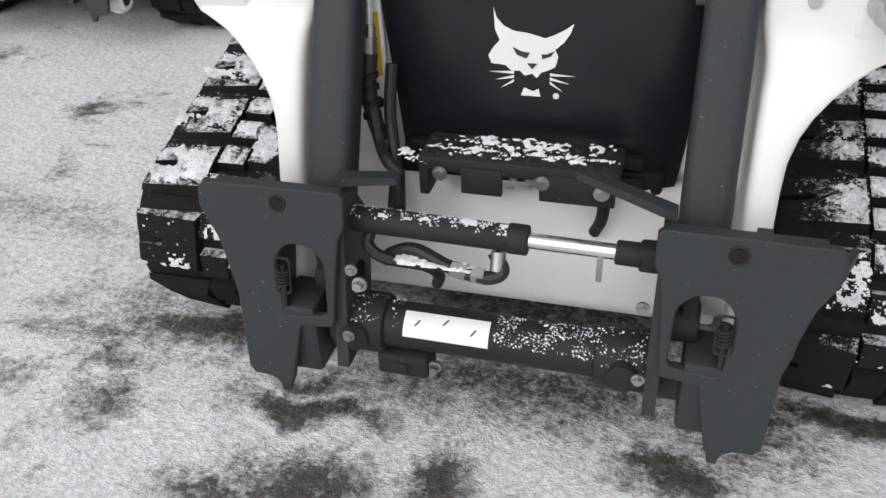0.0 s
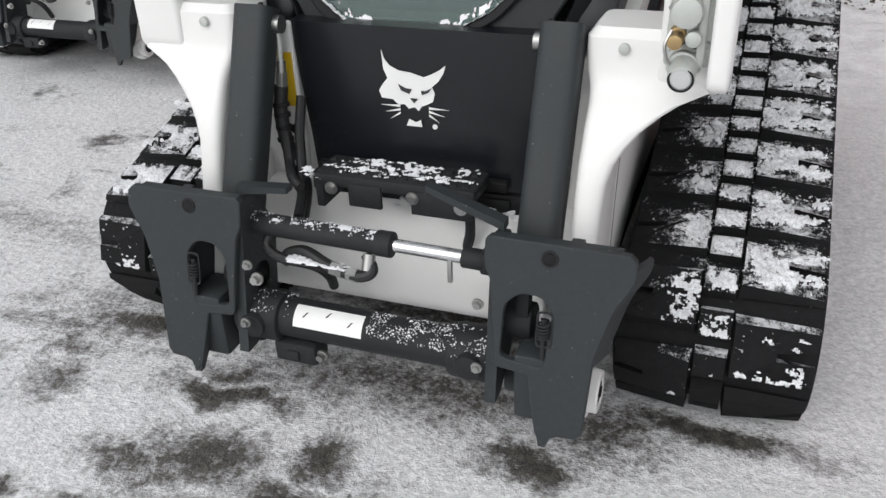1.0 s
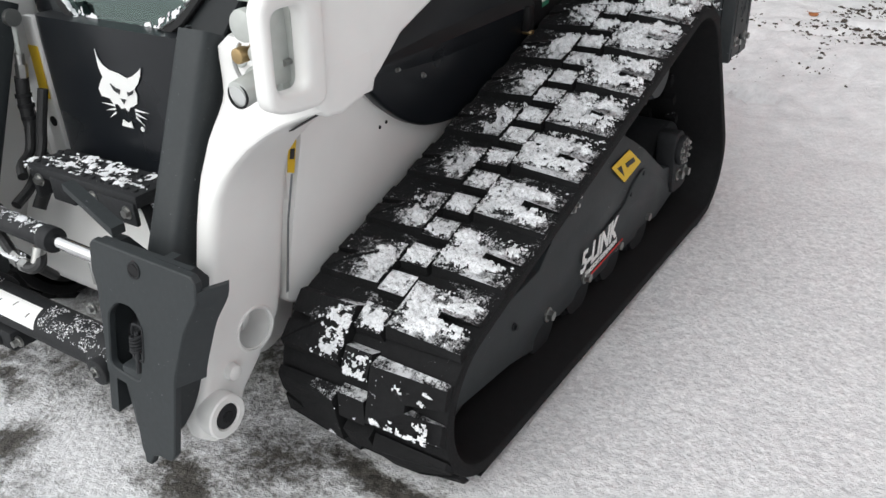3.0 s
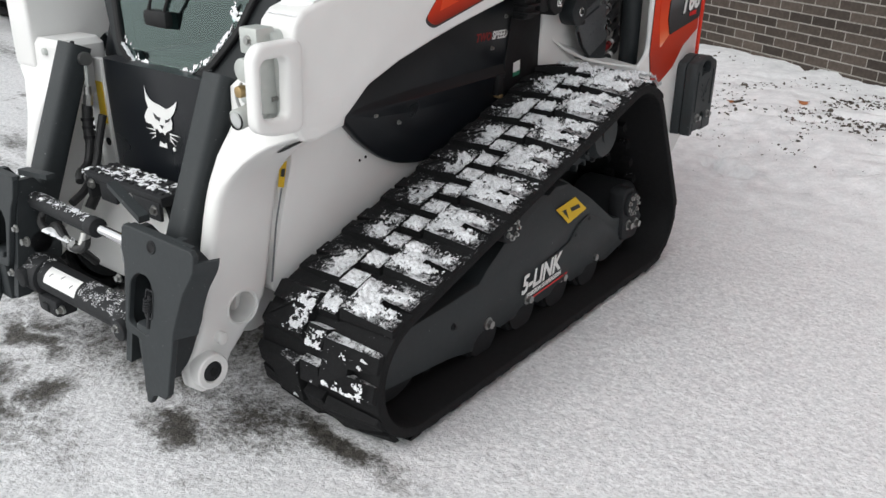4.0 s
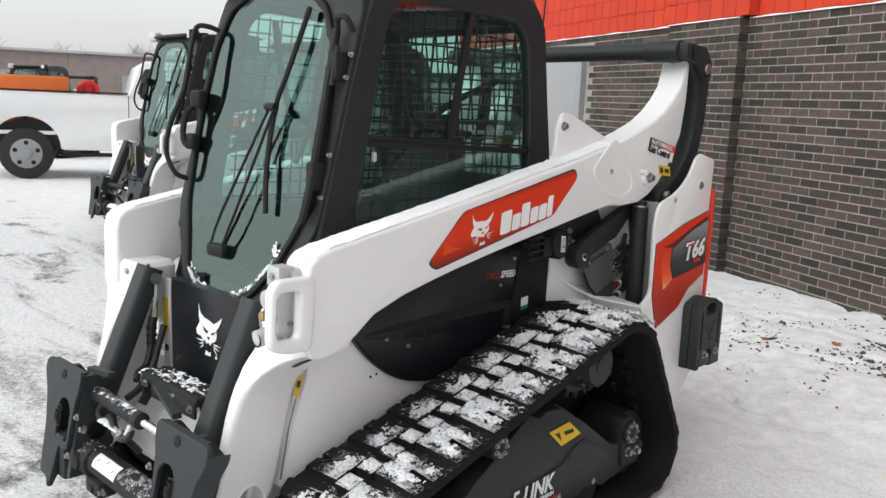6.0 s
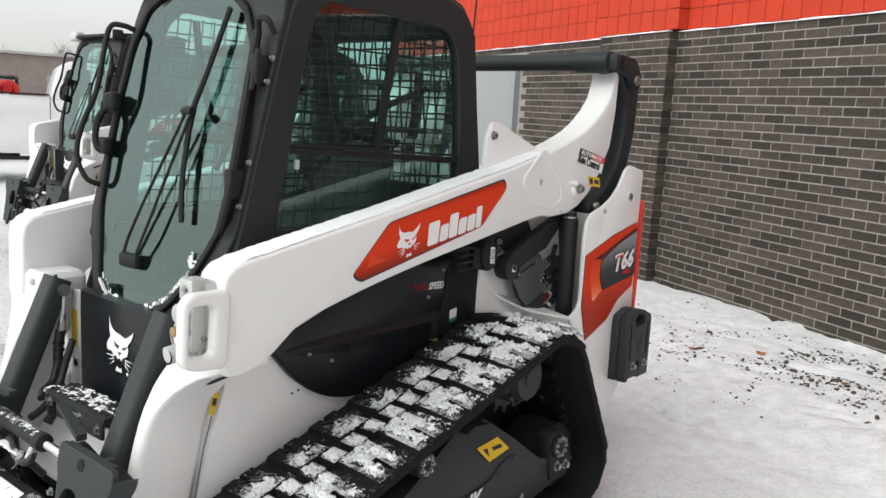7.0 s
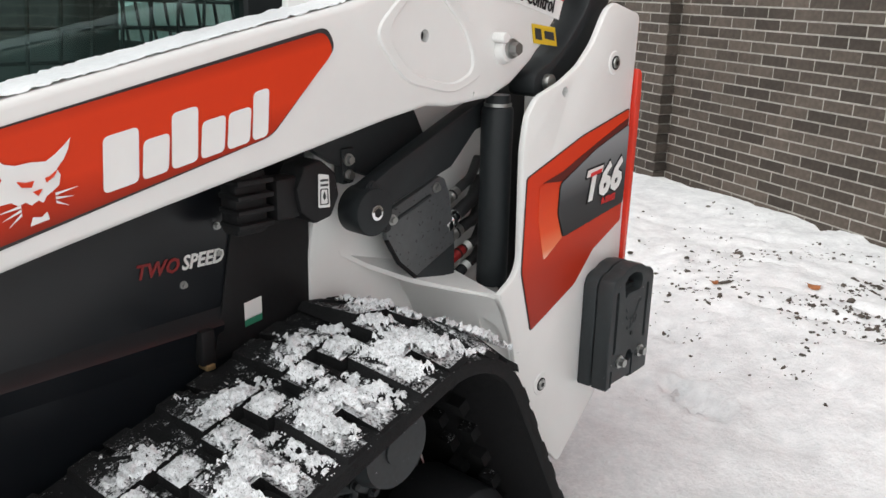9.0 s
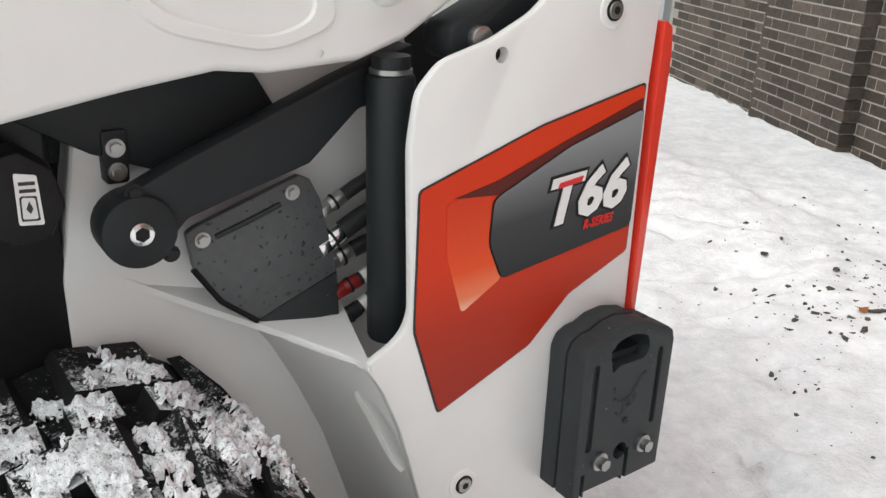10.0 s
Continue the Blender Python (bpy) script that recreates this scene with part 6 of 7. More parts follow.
        if s > 0:
            lettering("letter_outline", "T66", 0.104, (0.7285, 2.208, 0.897), (0, 1, 0.09), (0, 0, 1), BLACK, dec, 0.3, 1.05, 0.075)
            lettering("lettering", "T66", 0.104, (0.7300, 2.208, 0.897), (0, 1, 0.09), (0, 0, 1), LABEL, dec, 0.3, 1.05, 0.034)
            part("letter_bar", sheet([(2.232, 0.957), (2.280, 0.9625), (2.284, 0.972), (2.235, 0.966)], sd, 0.0112), RED, dec)
            lettering("lettering", "R-SERIES", 0.022, (0.7300, 2.295, 0.880), (0, 1, 0.06), (0, 0, 1), RED, dec, 0.3, 0.8)
        # tail lamp strip
        part("tail_lamp", prism(fillet([(2.437, 0.69), (2.450, 0.69), (2.462, 1.15), (2.456, 1.195), (2.437, 1.205)], 0.006), 'x', s * 0.60, s * 0.726, 0.006), LAMPRED, loader, "red tail lamp strip")
        # bolt-on rear weight: two cast slabs with a carrying handle
        wl = [(2.255, 0.406), (2.468, 0.412), (2.470, 0.668), (2.464, 0.688), (2.448, 0.699), (2.428, 0.703), (2.402, 0.718), (2.362, 0.726), (2.326, 0.722), (2.300, 0.710), (2.282, 0.708), (2.263, 0.698), (2.254, 0.678)]
        grip = fillet([(2.312, 0.664), (2.408, 0.664), (2.400, 0.696), (2.362, 0.706), (2.324, 0.700)], 0.012)
        slabs = []
        for x0, x1 in ((0.7205, 0.759), (0.762, 0.806)):
            t = prism(wl, 'x', x0, x1, 0.004, 2)
            t = carve(t, prism(grip, 'x', 0.70, 0.83))
            if x1 > 0.8:
                for y0, y1, z1 in ((2.272, 2.281, 0.456), (2.376, 2.386, 0.476)):
                    t = carve(t, box(0.73, 0.83, y0, y1, 0.35, z1, 0))
                t = carve(t, rod((0.77, 2.363, 0.476), (0.83, 2.363, 0.476), 0.0165, n=24))
                t = carve(t, box(0.75, 0.83, 2.2815, 2.3755, 0.35, 0.420, 0))
                for y0, y1, z0, z1 in ((2.276, 2.290, 0.500, 0.668), (2.430, 2.443, 0.510, 0.662)):
                    t = carve(t, prism(fillet([(y0, z0), (y1, z0), (y1, z1), (y0, z1)], 0.006), 'x', 0.799, 0.83))
                t = carve(t, prism(fillet([(2.322, 0.640), (2.336, 0.652), (2.400, 0.652), (2.408, 0.676), (2.312, 0.690)], 0.010), 'x', 0.782, 0.83))
            if s < 0:
                for v in t.verts:
                    v.co.x = -v.co.x
            slabs.append(t)
        wt_ = part("rear_weight", slabs[0], GREY, loader, "black cast rear weight in two slabs with a handle")
        part("front_slab", slabs[1], GREY, wt_)
        for y in (2.311, 2.418):
            part("weight_bolt", bolt((s * 0.806, y, 0.474), (s, 0, 0), 0.0115, 0.019), STEEL, wt_)
        for line in ([(2.332, 0.590), (2.345, 0.580), (2.362, 0.581), (2.378, 0.590), (2.392, 0.615), (2.405, 0.622)], [(2.340, 0.560), (2.350, 0.553), (2.366, 0.566), (2.380, 0.566), (2.388, 0.585)], [(2.355, 0.578), (2.362, 0.560)], [(2.372, 0.585), (2.378, 0.566)], [(2.330, 0.612), (2.336, 0.603)]):
            part("cast_mark", tube([(s * 0.8055, y, z) for y, z in line], 0.0034, 6, smooth=3), GREY, wt_)
        part("cast_knob", rod((s * 0.805, 2.366, 0.538), (s * 0.809, 2.366, 0.538), 0.006, n=12), CAST, wt_)
        # damper bar, black cylinder, bracket plate, hoses in the bay
        t = rod((s * 0.545, 1.633, 0.951), (s * 0.605, 1.633, 0.951), 0.049, n=30, r_edge=0.004)
        prism([(1.612, 0.995), (1.70, 1.035), (1.93, 1.128), (2.05, 1.17), (2.06, 1.10), (1.96, 1.08), (1.88, 1.008), (1.70, 0.955), (1.655, 0.907)], 'x', s * 0.55, s * 0.592, 0.006, bm=t)
        bar = part("damper_bar", t, CHAR, loader, "charcoal damper bar")
        part("bar_socket", rod((s * 0.604, 1.633, 0.951), (s * 0.612, 1.633, 0.951), 0.016, n=20, r_edge=0.002), CHROME, bar)
        part("socket_bore", rod((s * 0.6118, 1.633, 0.951), (s * 0.6128, 1.633, 0.951), 0.010, n=6), BLACK, bar)
        for y, z in ((1.632, 1.002), (1.672, 0.912)):
            part("bar_screw", bolt((s * 0.592, y, z), (s, 0, 0), 0.008, 0.010), CAST, bar)
        t = rod((s * 0.625, 1.995, 0.72), (s * 0.625, 1.992, 1.135), 0.036, n=28, r_edge=0.008)
        rod((s * 0.625, 1.992, 1.135), (s * 0.625, 1.992, 1.16), 0.028, n=20, bm=t)
        lc = part("lift_cylinder", t, CHAR, loader, "black lift cylinder")
        part("cylinder_collar", rod((s * 0.625, 1.992, 1.135), (s * 0.625, 1.992, 1.142), 0.031, n=24), STEEL, lc)
        t = prism(fillet([(1.704, 0.922), (1.716, 0.930), (1.876, 0.984), (1.894, 0.976), (1.911, 0.942), (1.937, 0.820), (1.803, 0.767), (1.748, 0.812), (1.712, 0.868)], 0.004), 'x', s * 0.545, s * 0.560, 0.003)
        br = part("guard_bracket", t, WETPLATE, loader, "charcoal guard plate with water drops")
        part("bracket_foot", prism([(1.803, 0.765), (1.939, 0.818), (1.944, 0.686), (1.862, 0.727)], 'x', s * 0.535, s * 0.556, 0.002), GREY, br)
        part("bracket_edge", tube([(s * 0.558, 1.711, 0.868), (s * 0.558, 1.748, 0.811), (s * 0.558, 1.803, 0.766)], 0.005, 6), BLACK, br)
        part("bracket_rib", tube([(s * 0.561, 1.745, 0.912), (s * 0.562, 1.80, 0.93), (s * 0.561, 1.845, 0.945)], 0.004, 6), GREY, br)
        for y, z in ((1.726, 0.911), (1.864, 0.960)):
            part("guard_bolt", bolt((s * 0.560, y, z), (s, 0, 0), 0.0078, 0.010), STEEL, br)
        for (y0, z0), (y1, z1), r, mat, band in (((1.920, 0.919), (2.004, 0.962), 0.0115, STEEL, 0), ((1.916, 0.860), (2.014, 0.910), 0.0165, CHROME, 0), ((1.931, 0.831), (2.022, 0.860), 0.0140, STEEL, 0),
                                             ((1.945, 0.776), (2.030, 0.808), 0.0115, DARKRED, 1), ((1.946, 0.722), (2.036, 0.766), 0.0125, CAST, 1)):
            a, b = Vector((s * 0.545, y0, z0)), Vector((s * 0.545, y1, z1))
            d = (b - a).normalized()
            h = part("hose", tube([a + d * 0.036, a.lerp(b, 0.7), b, b + Vector((-s * 0.02, 0.05, 0.035))], r, 12, smooth=5), HOSE, loader)
            part("hose_fitting", rod(a + d * 0.012, a + d * 0.040, r * 1.08, n=16, r_edge=0.001), mat, h)
            part("fitting_nut", rod(a - d * 0.006, a + d * 0.013, r * 1.16, n=6, r_edge=0.001), mat, h)
            part("fitting_collar", rod(a + d * 0.020, a + d * 0.024, r * 1.2, n=16), BLACK, h)
            part("fitting_stub", rod(a - d * 0.020, a - d * 0.004, r * 0.8, n=12), mat, h)
            if band:
                part("hose_band", rod(a + d * 0.046, a + d * 0.062, r * 1.07, n=14), LABEL, h)
        # dark cheek under the arm, its bolted tab
        part("arm_cheek", prism([(1.50, 1.10), (1.56, 1.20), (1.80, 1.18), (1.865, 1.07), (1.70, 1.0), (1.60, 1.04)], 'x', s * 0.501, s * 0.525, 0.004), CHAR, loader)
        part("cheek_tab", prism(fillet([(1.614, 0.998), (1.645, 0.998), (1.648, 1.07), (1.614, 1.07)], 0.006), 'x', s * 0.505, s * 0.530, 0.003), CHAR, loader)
        for z in (1.015, 1.047):
            part("tab_bolt", bolt((s * 0.530, 1.630, z), (s, 0, 0), 0.0085, 0.012), STEEL, loader)
        m = Matrix.Translation((s * 0.545, 1.50, 1.01)) @ Matrix.Rotation(radians(12), 4, 'X')
        t = bmesh.new()
        oct_ = [(0.052 * math.cos(g), 0.062 * math.sin(g)) for g in (math.pi / 8 + i * math.pi / 4 for i in range(8))]
        t = prism(oct_, 'x', s * -0.02, s * 0.045, 0.006)
        t.transform(m)
        box(min(s * 0.53, s * 0.58), max(s * 0.53, s * 0.58), 1.41, 1.47, 0.965, 1.045, 0.012, bm=t)
        fc = part("filler_housing", t, BLACK, loader, "black filler cap housing with a white label")
        part("filler_label", sheet(fillet([(1.498, 1.045), (1.523, 1.040), (1.525, 0.978), (1.497, 0.981)], 0.003), lambda u, v, w, s=s: (s * (0.590 + w), u, v), 0.001), LABEL, fc)
        fl = (lambda u, v, w, s=s: (s * (0.5915 + w), u, v))
        part("label_print", ring([(1.501, 1.017), (1.520, 1.015), (1.521, 0.984), (1.5, 0.986)], [(1.503, 1.015), (1.518, 1.013), (1.519, 0.986), (1.502, 0.988)], fl, 0.001, 0.002, 0, 32), INK, fc)
        part("label_print", sheet([(1.511, 1.010), (1.5145, 1.0), (1.511, 0.994), (1.507, 1.0)], fl, 0.001), INK, fc)
        for z in (1.033, 1.024):
            part("label_print", sheet([(1.502, z + 0.001), (1.520, z), (1.520, z - 0.004), (1.502, z - 0.003)], fl, 0.001), INK, fc)
        hn = part("horn", box(min(s * 0.52, s * 0.57), max(s * 0.52, s * 0.57), 1.33, 1.40, 0.95, 1.065, 0.01), BLACK, loader)
        for i in range(4):
            part("horn_rib", box(min(s * 0.525, s * 0.585), max(s * 0.525, s * 0.585), 1.325, 1.402, 0.965 + i * 0.026, 0.975 + i * 0.026, 0.003), BLACK, hn)
        # white bracket behind the cab
        t = prism(fillet([(1.45, 1.20), (1.47, 1.45), (1.50, 1.512), (1.545, 1.512), (1.70, 1.455), (1.86, 1.40), (1.86, 1.20)], 0.012), 'x', s * 0.545, s * 0.565, 0.004)
        bb = part("tower_plate", t, WHITE, loader)
        part("plate_bolt", bolt((s * 0.565, 1.505, 1.462), (s, 0, 0), 0.011, 0.016), STEEL, bb)
        # white guard with a yellow label, hose and fittings beside the front panel
        t = prism(fillet([(0.292, 0.50), (0.345, 0.50), (0.345, 0.86), (0.300, 0.86)], 0.01), 'y', 0.335, 0.352, 0.003)
        if s < 0:
            for v in t.verts:
                v.co.x = -v.co.x
        wg = part("front_guard", t, WHITE, loader)
        if s < 0:
            part("guard_label", sheet([(s * 0.303, 0.66), (s * 0.340, 0.66), (s * 0.340, 0.79), (s * 0.303, 0.79)], lambda u, v, w: (u, 0.334 - w, v), 0.001), YELLOW, wg, "yellow warning label")
        part("guard_hole", rod((s * 0.318, 0.336, 0.60), (s * 0.318, 0.333, 0.60), 0.013, n=14), BLACK, wg)
        if s > 0:
            continue
        h = part("front_hose", tube([(s * 0.305, 0.275, 0.73), (s * 0.312, 0.27, 0.66), (s * 0.300, 0.265, 0.58), (s * 0.26, 0.25, 0.50), (s * 0.25, 0.2, 0.43)], 0.0165, 12, smooth=6), HOSE, loader)
        part("hose", tube([(s * 0.270, 0.30, 0.70), (s * 0.272, 0.275, 0.62), (s * 0.262, 0.25, 0.56), (s * 0.235, 0.19, 0.50), (s * 0.215, 0.13, 0.475)], 0.0125, 10, smooth=6), HOSE, h)
        part("hose", tube([(s * 0.305, 0.265, 0.62), (s * 0.285, 0.235, 0.56), (s * 0.255, 0.19, 0.545), (s * 0.225, 0.17, 0.53)], 0.012, 10, smooth=6), HOSE, h)
        for zz in (0.69, 0.665, 0.635, 0.605):
            part("hose_clamp", rod((s * 0.3095, 0.271, zz), (s * 0.3085, 0.270, zz - 0.009), 0.0195, n=14), BLACK, h)
        part("hose_elbow", rod((s * 0.285, 0.262, 0.555), (s * 0.280, 0.256, 0.515), 0.017, n=12), ALU, h)
        part("hose_fitting", rod((s * 0.305, 0.276, 0.72), (s * 0.303, 0.281, 0.76), 0.014, n=6), STEEL, h)
        part("hose_fitting", rod((s * 0.303, 0.281, 0.76), (s * 0.302, 0.283, 0.785), 0.011, n=12), STEEL, h)
        part("hose_pipe", tube([(s * 0.302, 0.283, 0.78), (s * 0.302, 0.287, 0.83), (s * 0.306, 0.29, 0.855), (s * 0.318, 0.29, 0.86)], 0.006, 8, smooth=4), ALU, h)
    part("engine_cover", prism(fillet([(1.56, 0.45), (1.56, 1.25), (2.43, 1.15), (2.43, 0.45)], 0.03), 'x', -0.42, 0.42, 0.02), BLACK, loader, "black rear engine cover")
    part("tailgate", prism(fillet([(2.40, 0.36), (2.445, 0.38), (2.445, 1.28), (2.38, 1.30)], 0.01), 'x', -0.66, 0.66, 0.01), WHITE, loader)
    part("belly_plate", box(-0.44, 0.44, 0.5, 2.2, 0.22, 0.31, 0.01), CAST, loader)


def make_loader():
    loader = thing("track_loader", "white and charcoal compact track loader with orange decals standing in snow", "track loader", "parked track loaders")
    for s in (1, -1):
        make_track(loader, s)
    make_arms(loader)
    make_attach(loader)
    make_cab(loader)
    make_couplers(loader)
    make_hull(loader)
    return loader


LOADER = make_loader()
for x, y, z, turn in ((-2.62, 1.95, 0.0, 0.0), (-5.30, 2.40, 0.20, 0.0)):
    other = copy_thing(LOADER, pose(x, y, z, 0, 0, turn))
    tagged(other, "white and charcoal compact track loader parked in the row behind")

# ---- snow lying on the machine ----


def snow_patch(t, at, u, v, w, lu, lv, cell=0.007, cover=0.5, deep=0.016, seed=0.0, fade=0.3):
    """Clumped snow on a small field lu by lv round a point: an uneven skin with holes."""
    u, v, w = Vector(u).normalized(), Vector(v).normalized(), Vector(w).normalized()
    nu, nv = max(2, int(lu / cell)), max(2, int(lv / cell))
    grid = {}
    for i in range(nu + 1):
        for j in range(nv + 1):
            p = Vector(at) + u * (i / nu - 0.5) * lu + v * (j / nv - 0.5) * lv
            q = p + Vector((seed, seed * 0.7, 0))
            e = min(i, nu - i) / nu * 2, min(j, nv - j) / nv * 2
            edge = min(1.0, min(e) / fade)
            h = 0.50 * noise.noise(q * 30) + 0.45 * noise.noise(q * 75) + 0.55 * noise.noise(q * 170) + (cover - 0.5) * 1.6 - 0.35 * (1 - edge)
            grid[i, j] = (p, h)
    vs = {}

    def vert(i, j):
        if (i, j) not in vs:
            p, h = grid[i, j]
            jit = Vector((noise.noise(p * 210), noise.noise(p * 190 + Vector((5, 0, 0))), 0)) * cell * 0.45
            k = max(0.0, h)
            vs[i, j] = t.verts.new(p + w * (deep * min(1.0, k * 1.6) * (0.75 + 0.5 * noise.noise(p * 260)) - 0.0015) + jit)
        return vs[i, j]
    for i in range(nu):
        for j in range(nv):
            hs = [grid[i + a, j + b][1] for a, b in ((0, 0), (1, 0), (1, 1), (0, 1))]
            if sum(h > 0 for h in hs) >= 2:
                t.faces.new((vert(i, j), vert(i + 1, j), vert(i + 1, j + 1), vert(i, j + 1)))


def make_track_snow(side):
    """Snow caught on the lugs: an uneven crust in clumps, thickest along the edges away from the machine, with loose grains between."""
    rnd = random.Random(40 + side)
    V, F = [], []
    stations = along(belt_outline(0.012), LUGS * 20)
    x = Vector((side, 0, 0))
    cell = 0.0038 if side > 0 else 0.007
    for k in range(LUGS):
        for i, (x0, x1, half, h, notch, shift) in enumerate(LUG_SPANS + GAP_SPANS):
            p, d, o = stations[(k * 20 + round((shift + LUG_PHASE) * 20)) % (LUGS * 20)]
            level = min(1.0, max(0.0, (o.y - 0.15) / 0.55))
            if (level <= 0 and not (p.x < 0.5 and o.y > -0.35)) or (p.x > 1.58 and level < 0.85):
                continue
            y, z = Vector((0, d.x, d.y)), Vector((0, o.x, o.y))
            at = Vector((0, p.x, p.y))
            if i >= len(LUG_SPANS) and (p.x < 0.9 or level < 0.5):
                continue
            if i == 3:
                x0 += 0.02
            nu, nv = max(3, int((x1 - x0) / cell)), max(3, int(2 * half * 0.9 / cell))
            luck = rnd.uniform(-0.05, 0.05)
            field = {}
            for a in range(nu + 1):
                for b in range(nv + 1):
                    u, v = x0 + (x1 - x0) * a / nu, (2 * b / nv - 1)
                    q = at + x * u + y * (half * 0.9 * v)
                    n = 0.45 * noise.noise(q * 20) + 0.50 * noise.noise(q * 48) + 0.55 * noise.noise(q * 105) + 0.45 * noise.noise(q * 230)
                    # bare along the inner side and in the notch, ragged at every rim
                    bare = 0.75 * step01(0.640, 0.565, u) + 0.22 * step01(TRACK_OUT - 0.03, TRACK_OUT - 0.003, u)
                    if notch and u > x1 - 0.080 and abs(v) < 0.22:
                        bare += 1.2
                    rim = 0.42 * step01(0.55, 1.0, abs(v)) + 0.34 * step01(0.70, 1.0, abs(2 * a / nu - 1))
                    rim *= 1.6 if i in (1, 2) else 1.0
                    ledge = 0.30 * max(0.0, -v * (d.y if abs(d.y) > 0.1 else 0.0)) ** 2
                    front = -0.74 * (1 - level) + (0.54 * step01(0.62, 0.95, v if d.y < 0 else -v) if level < 0.7 else 0.0)
                    field[a, b] = (q + z * (h * (0.86 if abs(v) > 0.95 else 1.0)), n + 0.24 + luck + ledge + front - bare - rim + 0.10 * step01(1.0, 1.5, p.x) + (0.06 if i in (1, 2) and level > 0.5 else -0.28 if i in (1, 2) else 0.0) - (0.40 - 0.42 * step01(0.9, 1.55, p.x) if i >= len(LUG_SPANS) else 0.0))
            ids = {}

            def vert(a, b):
                if (a, b) not in ids:
                    q, n = field[a, b]
                    t = max(0.0, min(1.0, n * 1.7))
                    rise = ((0.0115 + 0.006 * step01(1.0, 1.6, q.y)) * t ** 0.7 * (0.78 + 0.55 * noise.noise(q * 120)) + 0.0018 * noise.noise(q * 330) * (t > 0)) * (0.45 + 0.55 * level)
                    ids[a, b] = len(V)
                    V.append(q + z * (rise - 0.0014) + (x * noise.noise(q * 240) + y * noise.noise(q * 210)) * cell * 0.6)
                return ids[a, b]
            for a in range(nu):
                for b in range(nv):
                    four = ((a, b), (a + 1, b), (a + 1, b + 1), (a, b + 1))
                    if sum(field[c][1] > 0 for c in four) >= 3:
                        F.append(tuple(vert(*c) for c in four))
            count = int((x1 - x0) * half * 2 * (2500 + 17000 * level ** 1.5))
            for g in range(count):
                u, v = rnd.uniform(x0, x1), rnd.uniform(-1.0, 1.0)
                if notch and u > x1 - 0.080 and abs(v) < 0.22:
                    continue
                q = at + x * u + y * half * 0.9 * v
                if 0.5 * noise.noise(q * 30) + 0.25 - 0.8 * step01(0.64, 0.55, u) - 0.4 * (1 - level) < rnd.uniform(-0.3, 0.5):
                    continue
                r = 0.0009 + 0.0032 * rnd.random() ** 3
                c = q + z * (h + 0.0002)
                n0 = len(V)
                for ax, kk in ((x, 1), (x, -1), (y, 1), (y, -1)):
                    V.append(c + ax * kk * r * rnd.uniform(0.6, 1.3))
                V.append(c + z * r * rnd.uniform(0.5, 1.0))
                F.extend(((n0, n0 + 2, n0 + 4), (n0 + 2, n0 + 1, n0 + 4), (n0 + 1, n0 + 3, n0 + 4), (n0 + 3, n0, n0 + 4)))
    me = bpy.data.meshes.new("snow_on_track")
    me.from_pydata(V, [], F)
    me.materials.append(CRUST)
    me.polygons.foreach_set("use_smooth", [True] * len(F))
    return tagged(new("snow_on_track", me), "clumped snow lying on the rubber track lugs", "snow", kind="stuff")


make_track_snow(1)
make_track_snow(-1)


def snow_strip(label, runs, cell=0.008):
    t = bmesh.new()
    for at, u, v, w, lu, lv, cover, deep in runs:
        snow_patch(t, at, u, v, w, lu, lv, cell, cover, deep, at[0] * 3 + at[1])
    ob = part("snow_patch", t, SNOW, angle=80)
    return tagged(ob, label, "snow", kind="stuff")


def snow_grains(label, runs, seed=5):
    """Loose grains strewn over the top of round bars: ends, radius, count and the spread round the top in degrees."""
    rnd = random.Random(seed)
    V, F = [], []
    for a, b, rad, count, lo, hi in runs:
        a, b = Vector(a), Vector(b)
        for k in range(count):
            g, q = radians(rnd.uniform(lo, hi)), rnd.random()
            out = Vector((0, -math.cos(g), math.sin(g)))
            p = a.lerp(b, q) + out * rad
            if noise.noise(p * 45) + 0.5 * noise.noise(p * 16) < rnd.uniform(-0.35, 0.35):
                continue
            r = 0.0006 + 0.0019 * rnd.random() ** 2
            side, fore = Vector((1, 0, 0)), Vector((1, 0, 0)).cross(out)
            n0 = len(V)
            for ax, kk in ((side, 1), (side, -1), (fore, 1), (fore, -1)):
                V.append(p + ax * kk * r * rnd.uniform(0.6, 1.4))
            V.append(p + out * r * rnd.uniform(0.5, 1.0))
            F.extend(((n0, n0 + 2, n0 + 4), (n0 + 2, n0 + 1, n0 + 4), (n0 + 1, n0 + 3, n0 + 4), (n0 + 3, n0, n0 + 4)))
    me = bpy.data.meshes.new("snow_grains")
    me.from_pydata(V, [], F)
    me.materials.append(GRAINS)
    return tagged(new("snow_grains", me), label, "snow", kind="stuff")


snow_grains("loose snow grains on the tube and cylinder", [((0.0, 0.03, 0.272), (0.18, 0.03, 0.272), 0.0465, 1100, 20, 110), ((-0.33, 0.03, 0.272), (-0.18, 0.03, 0.272), 0.060, 260, 30, 100), ((0.18, 0.03, 0.27), (0.30, 0.03, 0.27), 0.0605, 340, 20, 100),
            ((-0.28, 0.055, 0.492), (0.03, 0.055, 0.487), 0.0255, 1000, 40, 130), ((-0.18, 0.205, 0.578), (0.19, 0.205, 0.578), 0.004, 700, 10, 60)])
X, Y, Z = (1, 0, 0), (0, 1, 0), (0, 0, 1)
snow_strip("snow packed on the front step", [((0.005, 0.222, 0.5795), X, Y, Z, 0.37, 0.095, 0.46, 0.007), ((-0.20, 0.19, 0.565), X, Y, Z, 0.07, 0.06, 0.45, 0.008)], 0.0036)
